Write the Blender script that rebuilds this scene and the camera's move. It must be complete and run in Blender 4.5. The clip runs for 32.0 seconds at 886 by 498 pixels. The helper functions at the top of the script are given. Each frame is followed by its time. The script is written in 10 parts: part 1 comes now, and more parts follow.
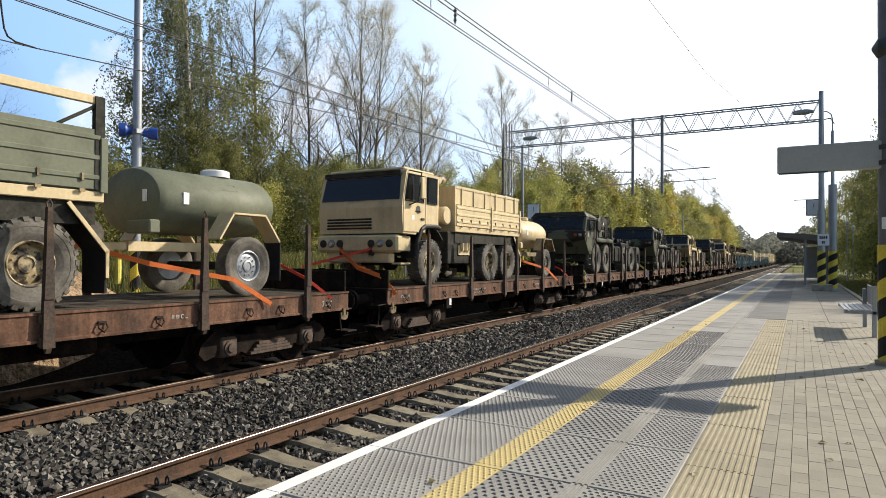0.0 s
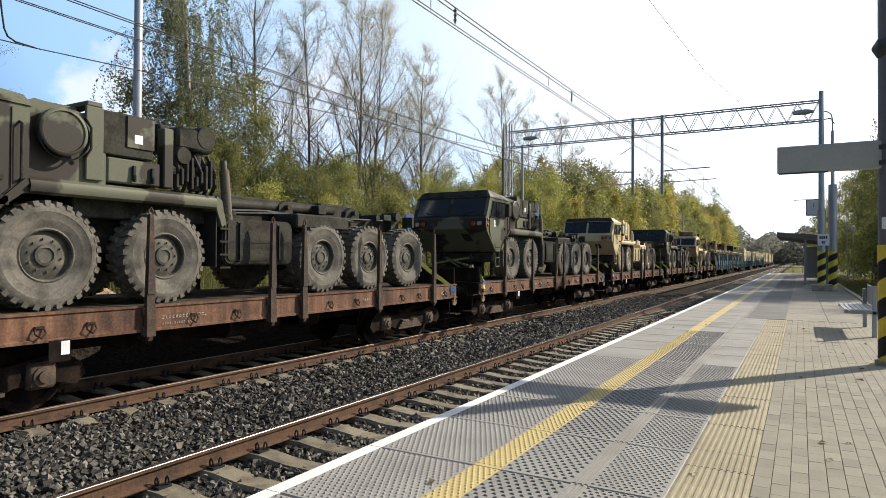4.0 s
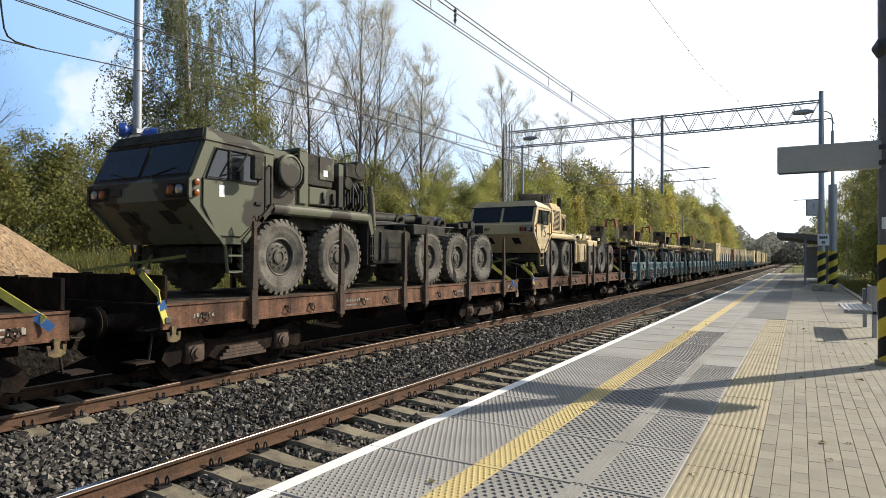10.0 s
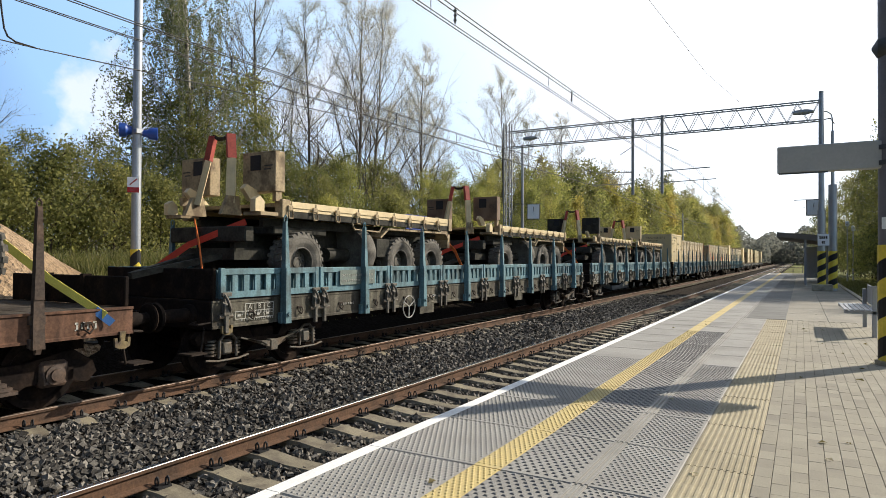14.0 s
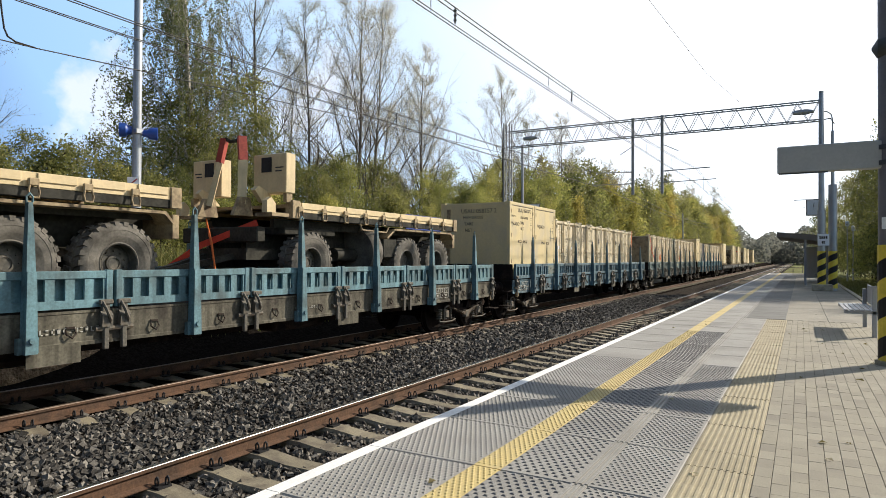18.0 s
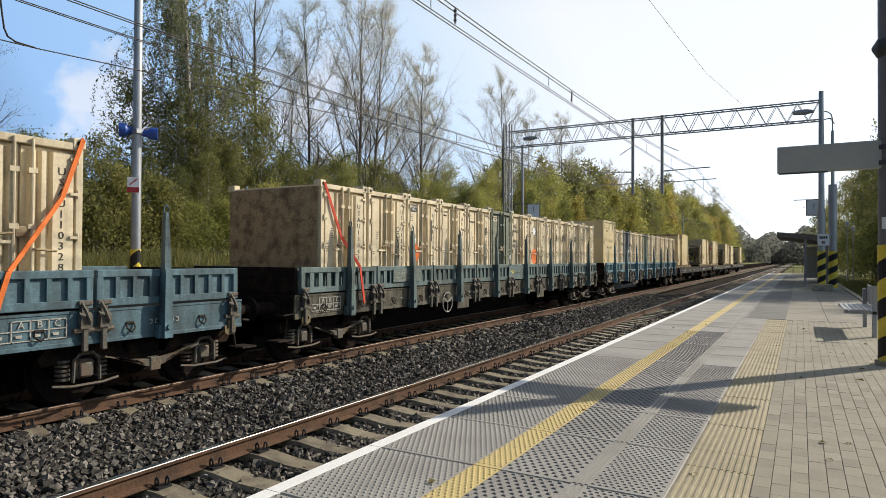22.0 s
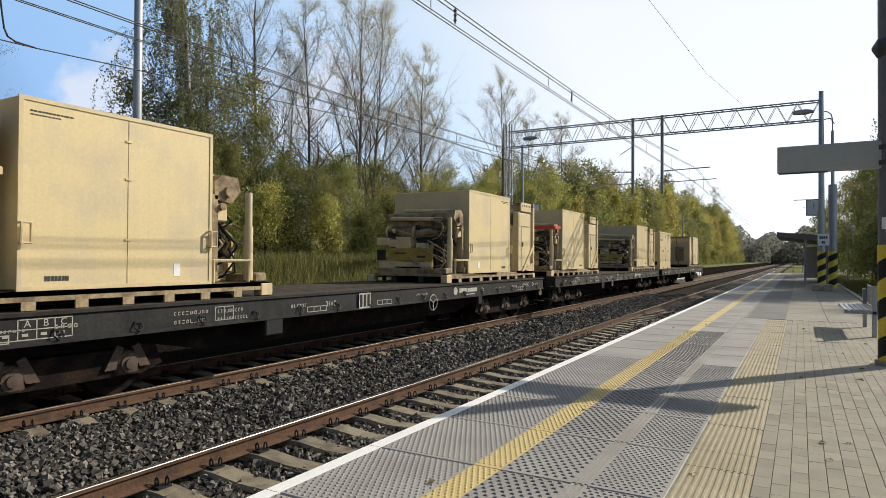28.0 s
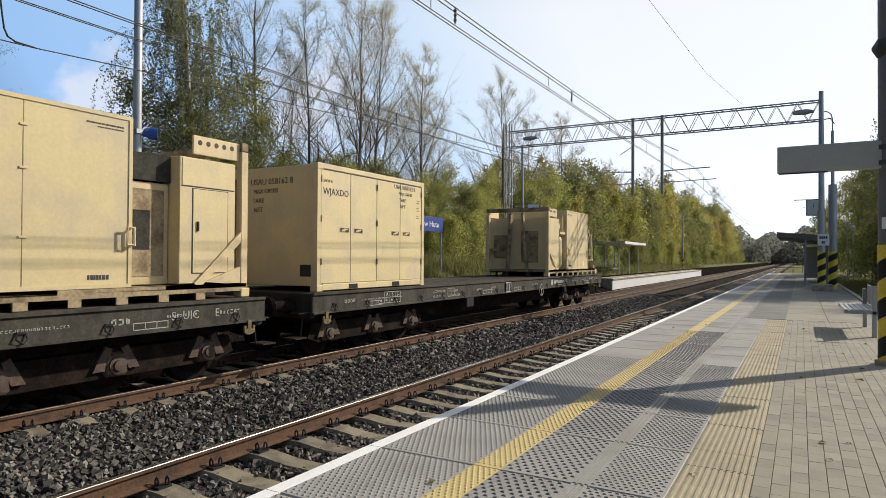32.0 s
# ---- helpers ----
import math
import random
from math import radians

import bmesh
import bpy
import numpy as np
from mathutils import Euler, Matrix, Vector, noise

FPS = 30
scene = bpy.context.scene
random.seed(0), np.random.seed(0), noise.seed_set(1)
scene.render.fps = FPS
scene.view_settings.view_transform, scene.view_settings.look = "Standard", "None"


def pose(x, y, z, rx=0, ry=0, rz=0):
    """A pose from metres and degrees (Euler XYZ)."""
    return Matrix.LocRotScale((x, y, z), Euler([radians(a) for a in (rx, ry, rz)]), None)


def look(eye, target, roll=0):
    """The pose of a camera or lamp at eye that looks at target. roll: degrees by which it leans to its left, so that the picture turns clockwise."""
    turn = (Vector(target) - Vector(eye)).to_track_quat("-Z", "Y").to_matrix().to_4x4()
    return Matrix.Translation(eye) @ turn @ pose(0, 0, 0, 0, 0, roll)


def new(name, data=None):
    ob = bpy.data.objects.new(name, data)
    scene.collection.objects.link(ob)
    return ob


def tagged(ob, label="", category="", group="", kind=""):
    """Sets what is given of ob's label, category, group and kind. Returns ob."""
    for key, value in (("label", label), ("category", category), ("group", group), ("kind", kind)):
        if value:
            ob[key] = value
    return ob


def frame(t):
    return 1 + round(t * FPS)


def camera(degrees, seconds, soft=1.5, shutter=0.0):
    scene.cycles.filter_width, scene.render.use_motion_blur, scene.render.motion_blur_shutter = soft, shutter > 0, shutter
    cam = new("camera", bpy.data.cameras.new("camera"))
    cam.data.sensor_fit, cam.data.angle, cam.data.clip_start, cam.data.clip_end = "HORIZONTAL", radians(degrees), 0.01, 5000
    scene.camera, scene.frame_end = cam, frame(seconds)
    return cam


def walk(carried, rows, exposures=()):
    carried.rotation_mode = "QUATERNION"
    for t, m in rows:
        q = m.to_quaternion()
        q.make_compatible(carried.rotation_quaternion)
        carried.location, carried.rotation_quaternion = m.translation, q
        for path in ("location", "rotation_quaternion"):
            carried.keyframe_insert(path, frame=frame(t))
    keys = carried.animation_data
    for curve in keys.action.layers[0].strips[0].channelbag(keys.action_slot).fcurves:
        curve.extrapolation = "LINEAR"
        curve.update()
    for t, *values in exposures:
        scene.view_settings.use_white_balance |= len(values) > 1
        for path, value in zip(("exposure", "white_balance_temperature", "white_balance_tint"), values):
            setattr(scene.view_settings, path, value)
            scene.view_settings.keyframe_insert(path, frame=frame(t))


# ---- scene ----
# Camera: stands still on the platform.
cam = camera(70.4, 32.0, soft=0.85)
EYE = (0.0, 0.0, 1.90)
YAW, PITCH = radians(29.67), radians(0.82)
AIM = (EYE[0] - math.sin(YAW) * math.cos(PITCH), EYE[1] + math.cos(YAW) * math.cos(PITCH), EYE[2] + math.sin(PITCH))
walk(cam, [(0.0, look(EYE, AIM, 0.31)), (32.0, look(EYE, AIM, 0.31))], exposures=[(0.0, 0.33), (18.4, 0.33), (20.0, 0.10), (22.0, 0.05), (25.0, 0.04), (29.0, 0.02), (32.0, 0.0)])

# Sun and sky.
SUN_AZ, SUN_EL = radians(35.9), radians(31.0)
world = bpy.data.worlds.new("sky")
scene.world = world
world.use_nodes = True
wn, wl = world.node_tree.nodes, world.node_tree.links
wn.clear()
sky = wn.new("ShaderNodeTexSky")
sky.sky_type, sky.sun_disc = "NISHITA", False
sky.sun_elevation, sky.sun_rotation = SUN_EL, SUN_AZ
sky.air_density, sky.dust_density, sky.ozone_density = 0.5, 0.3, 1.0
wbg = wn.new("ShaderNodeBackground")
wbg.inputs["Strength"].default_value = 0.05
wl.new(sky.outputs["Color"], wbg.inputs["Color"])
# Thin bright autumn haze: white towards the sun, blue away from it, with faint cloud.
wco = wn.new("ShaderNodeTexCoord")
wdot = wn.new("ShaderNodeVectorMath")
wdot.operation = "DOT_PRODUCT"
wdot.inputs[1].default_value = (math.sin(SUN_AZ) * math.cos(SUN_EL), math.cos(SUN_AZ) * math.cos(SUN_EL), math.sin(SUN_EL))
wl.new(wco.outputs["Generated"], wdot.inputs[0])
wrg = wn.new("ShaderNodeMapRange")
wrg.inputs["From Min"].default_value, wrg.inputs["From Max"].default_value = -1.0, 1.0
wl.new(wdot.outputs["Value"], wrg.inputs["Value"])
wha = wn.new("ShaderNodeValToRGB")
for k, (pos, col) in enumerate(((0.0, (0.012, 0.016, 0.024)), (0.40, (0.035, 0.06, 0.11)), (0.50, (0.36, 0.60, 0.96)), (0.60, (0.46, 0.70, 1.01)), (0.73, (0.72, 0.87, 1.02)), (0.82, (1.05, 1.05, 1.03)), (1.0, (1.05, 1.05, 1.0)))):
    q = wha.color_ramp.elements[k] if k < 2 else wha.color_ramp.elements.new(pos)
    q.position, q.color = pos, (*col, 1)
wl.new(wrg.outputs["Result"], wha.inputs["Fac"])
wmap = wn.new("ShaderNodeMapping")
wmap.inputs["Scale"].default_value = (1.0, 1.0, 2.4)
wno = wn.new("ShaderNodeTexNoise")
wno.inputs["Scale"].default_value, wno.inputs["Detail"].default_value, wno.inputs["Roughness"].default_value = 3.0, 6.0, 0.5
wl.new(wco.outputs["Generated"], wmap.inputs["Vector"])
wl.new(wmap.outputs["Vector"], wno.inputs["Vector"])
wra = wn.new("ShaderNodeMapRange")
wra.inputs["From Min"].default_value, wra.inputs["From Max"].default_value = 0.58, 0.80
wra.inputs["To Min"].default_value, wra.inputs["To Max"].default_value = 0.0, 0.30
wl.new(wno.outputs["Fac"], wra.inputs["Value"])
wmix = wn.new("ShaderNodeMixRGB")
wmix.inputs["Color2"].default_value = (0.85, 0.87, 0.90, 1)
# the thin cloud stands on the sunward side of the sky only
wrs = wn.new("ShaderNodeMapRange")
wrs.inputs["From Min"].default_value, wrs.inputs["From Max"].default_value = 0.46, 0.53
wl.new(wrg.outputs["Result"], wrs.inputs["Value"])
wcm = wn.new("ShaderNodeMath")
wcm.operation = "MULTIPLY"
wl.new(wra.outputs["Result"], wcm.inputs[0])
wl.new(wrs.outputs["Result"], wcm.inputs[1])
wl.new(wcm.outputs["Value"], wmix.inputs["Fac"])
wl.new(wha.outputs["Color"], wmix.inputs["Color1"])
# two small fair-weather clouds low over the woods
cloudy = wmix.outputs["Color"]
for way, inner, outer in (((-0.825, 0.526, 0.209), 0.9997, 0.9972), ((-0.640, 0.732, 0.232), 0.9994, 0.9950)):
    cd = wn.new("ShaderNodeVectorMath")
    cd.operation = "DOT_PRODUCT"
    cd.inputs[1].default_value = way
    wl.new(wco.outputs["Generated"], cd.inputs[0])
    cn = wn.new("ShaderNodeTexNoise")
    cn.inputs["Scale"].default_value, cn.inputs["Detail"].default_value = 22.0, 5.0
    wl.new(wco.outputs["Generated"], cn.inputs["Vector"])
    cw = wn.new("ShaderNodeMath")
    cw.operation, cw.inputs[1].default_value = "MULTIPLY_ADD", 0.010
    wl.new(cn.outputs["Fac"], cw.inputs[0])
    wl.new(cd.outputs["Value"], cw.inputs[2])
    cr = wn.new("ShaderNodeMapRange")
    cr.inputs["From Min"].default_value, cr.inputs["From Max"].default_value = outer + 0.005, inner + 0.005
    cr.inputs["To Max"].default_value = 0.8
    wl.new(cw.outputs["Value"], cr.inputs["Value"])
    cm = wn.new("ShaderNodeMixRGB")
    cm.inputs["Color2"].default_value = (0.90, 0.91, 0.95, 1)
    wl.new(cr.outputs["Result"], cm.inputs["Fac"])
    wl.new(cloudy, cm.inputs["Color1"])
    cloudy = cm.outputs["Color"]
wbg2 = wn.new("ShaderNodeBackground")
# the haze thins out towards the zenith
wsep = wn.new("ShaderNodeSeparateXYZ")
wl.new(wco.outputs["Generated"], wsep.inputs[0])
wze = wn.new("ShaderNodeMapRange")
wze.inputs["From Min"].default_value, wze.inputs["From Max"].default_value = 0.36, 0.85
wze.inputs["To Min"].default_value, wze.inputs["To Max"].default_value = 0.80, 0.16
wl.new(wsep.outputs["Z"], wze.inputs["Value"])
wl.new(wze.outputs["Result"], wbg2.inputs["Strength"])
wl.new(cloudy, wbg2.inputs["Color"])
wadd = wn.new("ShaderNodeAddShader")
wl.new(wbg.outputs["Background"], wadd.inputs[0])
wl.new(wbg2.outputs["Background"], wadd.inputs[1])
wout = wn.new("ShaderNodeOutputWorld")
wl.new(wadd.outputs["Shader"], wout.inputs["Surface"])

sun_lamp = new("sun", bpy.data.lights.new("sun", "SUN"))
sun_lamp.data.energy, sun_lamp.data.angle, sun_lamp.data.color = 5.0, radians(0.53), (1.0, 0.905, 0.755)
sun_lamp.matrix_world = look((math.sin(SUN_AZ) * 50, math.cos(SUN_AZ) * 50, math.tan(SUN_EL) * 50), (0, 0, 0))


# ---- mesh and material helpers ----
class Shape:
    """Collects the faces of one mesh."""

    def __init__(self):
        self.v, self.f, self.cuts = [], [], []

    def add(self, verts, faces):
        n = len(self.v)
        self.v += [tuple(p) for p in verts]
        self.f += [tuple(i + n for i in q) for q in faces]
        return self

    def box(self, x0, y0, z0, x1, y1, z1, c=0.0):
        if c <= 0:
            return self.add([(x, y, z) for x in (x0, x1) for y in (y0, y1) for z in (z0, z1)],
                            [(0, 1, 3, 2), (4, 6, 7, 5), (0, 4, 5, 1), (2, 3, 7, 6), (0, 2, 6, 4), (1, 5, 7, 3)])
        c = min(c, (x1 - x0) * 0.45, (y1 - y0) * 0.45, (z1 - z0) * 0.45)
        lo, hi = (x0, y0, z0), (x1, y1, z1)
        vs, idx = [], {}
        for k in range(8):
            s = (k >> 2 & 1, k >> 1 & 1, k & 1)
            for a in range(3):
                p = [hi[i] if s[i] else lo[i] for i in range(3)]
                for i in range(3):
                    if i != a:
                        p[i] += -c if s[i] else c
                idx[s, a] = len(vs)
                vs.append(p)
        fs = []
        for a in range(3):
            b, d = (a + 1) % 3, (a + 2) % 3
            for side in (0, 1):
                q = []
                for sb, sd in ((0, 0), (1, 0), (1, 1), (0, 1)):
                    s = [0, 0, 0]
                    s[a], s[b], s[d] = side, sb, sd
                    q.append(idx[tuple(s), a])
                fs.append(tuple(q) if side else tuple(q[::-1]))
        for a in range(3):
            b, d = (a + 1) % 3, (a + 2) % 3
            for sb in (0, 1):
                for sd in (0, 1):
                    s0, s1 = [0, 0, 0], [0, 0, 0]
                    s0[b] = s1[b] = sb
                    s0[d] = s1[d] = sd
                    s1[a] = 1
                    s0, s1 = tuple(s0), tuple(s1)
                    q = (idx[s0, b], idx[s1, b], idx[s1, d], idx[s0, d])
                    fs.append(q if sb != sd else q[::-1])
        for k in range(8):
            s = (k >> 2 & 1, k >> 1 & 1, k & 1)
            q = (idx[s, 0], idx[s, 1], idx[s, 2])
            fs.append(q if sum(s) % 2 else q[::-1])
        return self.add(vs, fs)

    def tube(self, p0, p1, r0, r1=None, n=10, caps=True):
        p0, p1 = Vector(p0), Vector(p1)
        r1 = r0 if r1 is None else r1
        d = (p1 - p0).normalized()
        a = d.orthogonal().normalized()
        b = d.cross(a)
        vs = []
        for p, r in ((p0, r0), (p1, r1)):
            for i in range(n):
                w = 2 * math.pi * i / n
                vs.append(p + a * (r * math.cos(w)) + b * (r * math.sin(w)))
        fs = [(i, (i + 1) % n, n + (i + 1) % n, n + i) for i in range(n)]
        if caps:
            fs += [tuple(range(n))[::-1], tuple(range(n, 2 * n))]
        return self.add(vs, fs)

    def path(self, pts, r, n=8):
        """One bent tube through the points."""
        pts = [Vector(p) for p in pts]
        m = len(pts)
        vs, a = [], None
        for i, p in enumerate(pts):
            d0 = (pts[i] - pts[i - 1]).normalized() if i else (pts[1] - pts[0]).normalized()
            d1 = (pts[i + 1] - pts[i]).normalized() if i < m - 1 else d0
            d = d0 + d1
            d = d0 if d.length < 0.1 else d.normalized()
            a = d.orthogonal().normalized() if a is None else a - d * a.dot(d)
            a = d.orthogonal().normalized() if a.length < 1e-3 else a.normalized()
            b = d.cross(a)
            k = r / max(0.6, d.dot(d1))
            vs += [p + a * (k * math.cos(2 * math.pi * j / n)) + b * (k * math.sin(2 * math.pi * j / n)) for j in range(n)]
        fs = [(i * n + j, i * n + (j + 1) % n, (i + 1) * n + (j + 1) % n, (i + 1) * n + j) for i in range(m - 1) for j in range(n)]
        return self.add(vs, fs + [tuple(range(n))[::-1], tuple(range((m - 1) * n, m * n))])

    def lathe(self, prof, at, axis, n=24, caps=True):
        """prof: (radius, height) pairs round the axis through at."""
        ax = "xyz".index(axis)
        b, d = (ax + 1) % 3, (ax + 2) % 3
        vs = []
        for r, h in prof:
            for i in range(n):
                w = 2 * math.pi * i / n
                p = list(at)
                p[ax] += h
                p[b] += r * math.cos(w)
                p[d] += r * math.sin(w)
                vs.append(p)
        fs = []
        for k in range(len(prof) - 1):
            for i in range(n):
                j = (i + 1) % n
                fs.append((k * n + i, k * n + j, (k + 1) * n + j, (k + 1) * n + i))
        if caps:
            fs.append(tuple(range(n))[::-1])
            fs.append(tuple(range((len(prof) - 1) * n, len(prof) * n)))
        return self.add(vs, fs)

    def prism(self, poly, axis, a, b):
        """poly in the two other coordinates, in order x, y, z; spans a to b along axis."""
        ax = "xyz".index(axis)
        n = len(poly)
        vs = []
        for h in (a, b):
            for q in poly:
                p = list(q)
                p.insert(ax, h)
                vs.append(p)
        return self.add(vs, [tuple(range(n))[::-1], tuple(range(n, 2 * n))] + [(i, (i + 1) % n, n + (i + 1) % n, n + i) for i in range(n)])

    def beam(self, p0, p1, w, h):
        """A square bar from p0 to p1."""
        p0, p1 = Vector(p0), Vector(p1)
        d = (p1 - p0).normalized()
        a = d.cross(Vector((0, 0, 1)))
        a = Vector((1, 0, 0)) if a.length < 1e-3 else a.normalized()
        b = d.cross(a)
        vs = [p + a * (sx * w / 2) + b * (sz * h / 2) for p in (p0, p1) for sx, sz in ((-1, -1), (1, -1), (1, 1), (-1, 1))]
        return self.add(vs, [(3, 2, 1, 0), (4, 5, 6, 7), (0, 1, 5, 4), (1, 2, 6, 5), (2, 3, 7, 6), (3, 0, 4, 7)])

    def cut(self):
        """From here on another piece of the same kind begins."""
        self.cuts.append((len(self.v), len(self.f)))
        return self

    def pieces(self):
        ends = [c for c in self.cuts if 0 < c[0] < len(self.v)]
        out = []
        for a, b in zip([(0, 0)] + ends, ends + [(len(self.v), len(self.f))]):
            s = Shape()
            s.v = self.v[a[0]:b[0]]
            s.f = [tuple(i - a[0] for i in q) for q in self.f[a[1]:b[1]]]
            out.append(s)
        return out

    def moved(self, m):
        self.v = [tuple(m @ Vector(p)) for p in self.v]
        return self

    def mesh(self, name, material, smooth=False):
        me = bpy.data.meshes.new(name)
        me.from_pydata(self.v, [], self.f)
        bm = bmesh.new()
        bm.from_mesh(me)
        bmesh.ops.recalc_face_normals(bm, faces=bm.faces)
        if smooth:
            for f in bm.faces:
                f.smooth = True
            for e in bm.edges:
                if len(e.link_faces) == 2 and e.calc_face_angle(0) > radians(38):
                    e.smooth = False
        bm.to_mesh(me)
        bm.free()
        for m in (material if isinstance(material, (list, tuple)) else [material]):
            me.materials.append(m)
        return me


def part(name, shape, material, parent, label="", smooth=False):
    """One mesh object under a thing or a part; one for each piece where the shape is cut."""
    if isinstance(shape, Shape) and shape.cuts:
        return [part(name, q, material, parent, label, smooth) for q in shape.pieces()][-1]
    ob = new(name, shape.mesh(name, material, smooth) if isinstance(shape, Shape) else shape)
    ob.parent = parent
    return tagged(ob, label)


def thing(name, label, category, group="", at=(0, 0, 0), rz=0.0):
    ob = new(name)
    ob.empty_display_size = 0.2
    ob.matrix_basis = pose(at[0], at[1], at[2], 0, 0, rz)
    return tagged(ob, label, category, group)


def solid(name, shape, material, label, category="", group="", kind="", smooth=False):
    return tagged(new(name, shape.mesh(name, material, smooth)), label, category, group, kind)


def surface(name, base, rough=0.6, metal=0.0, var=0.25, scale=3.0, fine=40.0, bump=0.15, second=None, mix=(0.45, 0.65), rand=0.0, streak=0.0, dist=0.01, spec=0.5):
    """A procedural surface: two scales of variation, a second colour in patches, fine relief."""
    m = bpy.data.materials.new(name)
    m.use_nodes = True
    n, l = m.node_tree.nodes, m.node_tree.links
    p = n["Principled BSDF"]
    p.inputs["Roughness"].default_value, p.inputs["Metallic"].default_value = rough, metal
    p.inputs["Specular IOR Level"].default_value = spec
    co = n.new("ShaderNodeTexCoord")
    mp = n.new("ShaderNodeMapping")
    l.new(co.outputs["Object"], mp.inputs["Vector"])
    big = n.new("ShaderNodeTexNoise")
    big.inputs["Scale"].default_value, big.inputs["Detail"].default_value = scale, 5.0
    small = n.new("ShaderNodeTexNoise")
    small.inputs["Scale"].default_value, small.inputs["Detail"].default_value = fine, 3.0
    src = mp.outputs["Vector"]
    if rand > 0:
        oi = n.new("ShaderNodeObjectInfo")
        ad = n.new("ShaderNodeVectorMath")
        sc = n.new("ShaderNodeVectorMath")
        sc.operation = "SCALE"
        sc.inputs[0].default_value = (31.0, 17.0, 53.0)
        l.new(oi.outputs["Random"], sc.inputs["Scale"])
        l.new(src, ad.inputs[0])
        l.new(sc.outputs["Vector"], ad.inputs[1])
        src = ad.outputs["Vector"]
    l.new(src, big.inputs["Vector"])
    l.new(src, small.inputs["Vector"])
    ramp = n.new("ShaderNodeValToRGB")
    ramp.color_ramp.elements[0].position, ramp.color_ramp.elements[1].position = mix
    other = second if second else tuple(c * (1 - var) for c in base)
    ramp.color_ramp.elements[0].color, ramp.color_ramp.elements[1].color = (*base, 1), (*other, 1)
    l.new(big.outputs["Fac"], ramp.inputs["Fac"])
    hsv = n.new("ShaderNodeHueSaturation")
    ma = n.new("ShaderNodeMapRange")
    ma.inputs["From Min"].default_value, ma.inputs["From Max"].default_value = 0.3, 0.7
    ma.inputs["To Min"].default_value, ma.inputs["To Max"].default_value = 1 - var, 1 + var * 0.7
    l.new(small.outputs["Fac"], ma.inputs["Value"])
    val = ma.outputs["Result"]
    if streak > 0:
        mp2 = n.new("ShaderNodeMapping")
        mp2.inputs["Scale"].default_value = (9.0, 9.0, 0.5)
        l.new(src, mp2.inputs["Vector"])
        st = n.new("ShaderNodeTexNoise")
        st.inputs["Scale"].default_value, st.inputs["Detail"].default_value = 1.0, 4.0
        l.new(mp2.outputs["Vector"], st.inputs["Vector"])
        m3 = n.new("ShaderNodeMapRange")
        m3.inputs["From Min"].default_value, m3.inputs["From Max"].default_value = 0.35, 0.62
        m3.inputs["To Min"].default_value, m3.inputs["To Max"].default_value = 1.0, 1 - streak
        l.new(st.outputs["Fac"], m3.inputs["Value"])
        mu = n.new("ShaderNodeMath")
        mu.operation = "MULTIPLY"
        l.new(val, mu.inputs[0])
        l.new(m3.outputs["Result"], mu.inputs[1])
        val = mu.outputs["Value"]
    if rand > 0:
        m4 = n.new("ShaderNodeMapRange")
        m4.inputs["To Min"].default_value, m4.inputs["To Max"].default_value = 1 - rand, 1 + rand
        l.new(oi.outputs["Random"], m4.inputs["Value"])
        mu = n.new("ShaderNodeMath")
        mu.operation = "MULTIPLY"
        l.new(val, mu.inputs[0])
        l.new(m4.outputs["Result"], mu.inputs[1])
        val = mu.outputs["Value"]
    l.new(val, hsv.inputs["Value"])
    l.new(ramp.outputs["Color"], hsv.inputs["Color"])
    l.new(hsv.outputs["Color"], p.inputs["Base Color"])
    mr = n.new("ShaderNodeMapRange")
    mr.inputs["To Min"].default_value, mr.inputs["To Max"].default_value = max(rough - 0.12, 0.03), min(rough + 0.12, 1)
    l.new(big.outputs["Fac"], mr.inputs["Value"])
    l.new(mr.outputs["Result"], p.inputs["Roughness"])
    if bump > 0:
        bu = n.new("ShaderNodeBump")
        bu.inputs["Strength"].default_value, bu.inputs["Distance"].default_value = bump, dist
        l.new(small.outputs["Fac"], bu.inputs["Height"])
        l.new(bu.outputs["Normal"], p.inputs["Normal"])
    return m


# ---- materials ----
M_BALLAST = surface("ballast", (0.075, 0.067, 0.060), 1.0, var=0.6, scale=9, fine=26, bump=1.0, second=(0.032, 0.028, 0.025), dist=0.05, spec=0.0)
# Ballast under the train: the shade there is painted into this near-black brown.
M_BALLASTSHADE = surface("oily_ballast", (0.020, 0.017, 0.015), 1.0, var=0.6, scale=9, fine=26, bump=1.0, second=(0.012, 0.010, 0.008), dist=0.05, spec=0.0)
M_RAIL = surface("rusty_rail", (0.115, 0.066, 0.042), 0.8, var=0.3, scale=4, fine=50, second=(0.07, 0.045, 0.032), spec=0.2)
M_RAILDULL = surface("dull_rail_top", (0.20, 0.15, 0.12), 0.55, 0.5, var=0.2, scale=3, fine=60, bump=0.03)
M_RAILTOP = surface("polished_steel", (0.62, 0.60, 0.58), 0.22, 1.0, var=0.1, scale=2, fine=90, bump=0.02)
M_CONCRETE = surface("weathered_concrete", (0.35, 0.31, 0.225), 0.85, var=0.2, scale=5, fine=70, bump=0.2, second=(0.21, 0.18, 0.135), rand=0.14)
M_SLEEPER = surface("dusty_sleeper_concrete", (0.235, 0.205, 0.145), 0.9, var=0.25, scale=5, fine=70, bump=0.2, second=(0.125, 0.105, 0.08), rand=0.15)
M_SLAB = surface("grey_slab", (0.305, 0.296, 0.276), 0.75, var=0.16, scale=1.5, fine=90, bump=0.1, second=(0.245, 0.236, 0.22), rand=0.07)
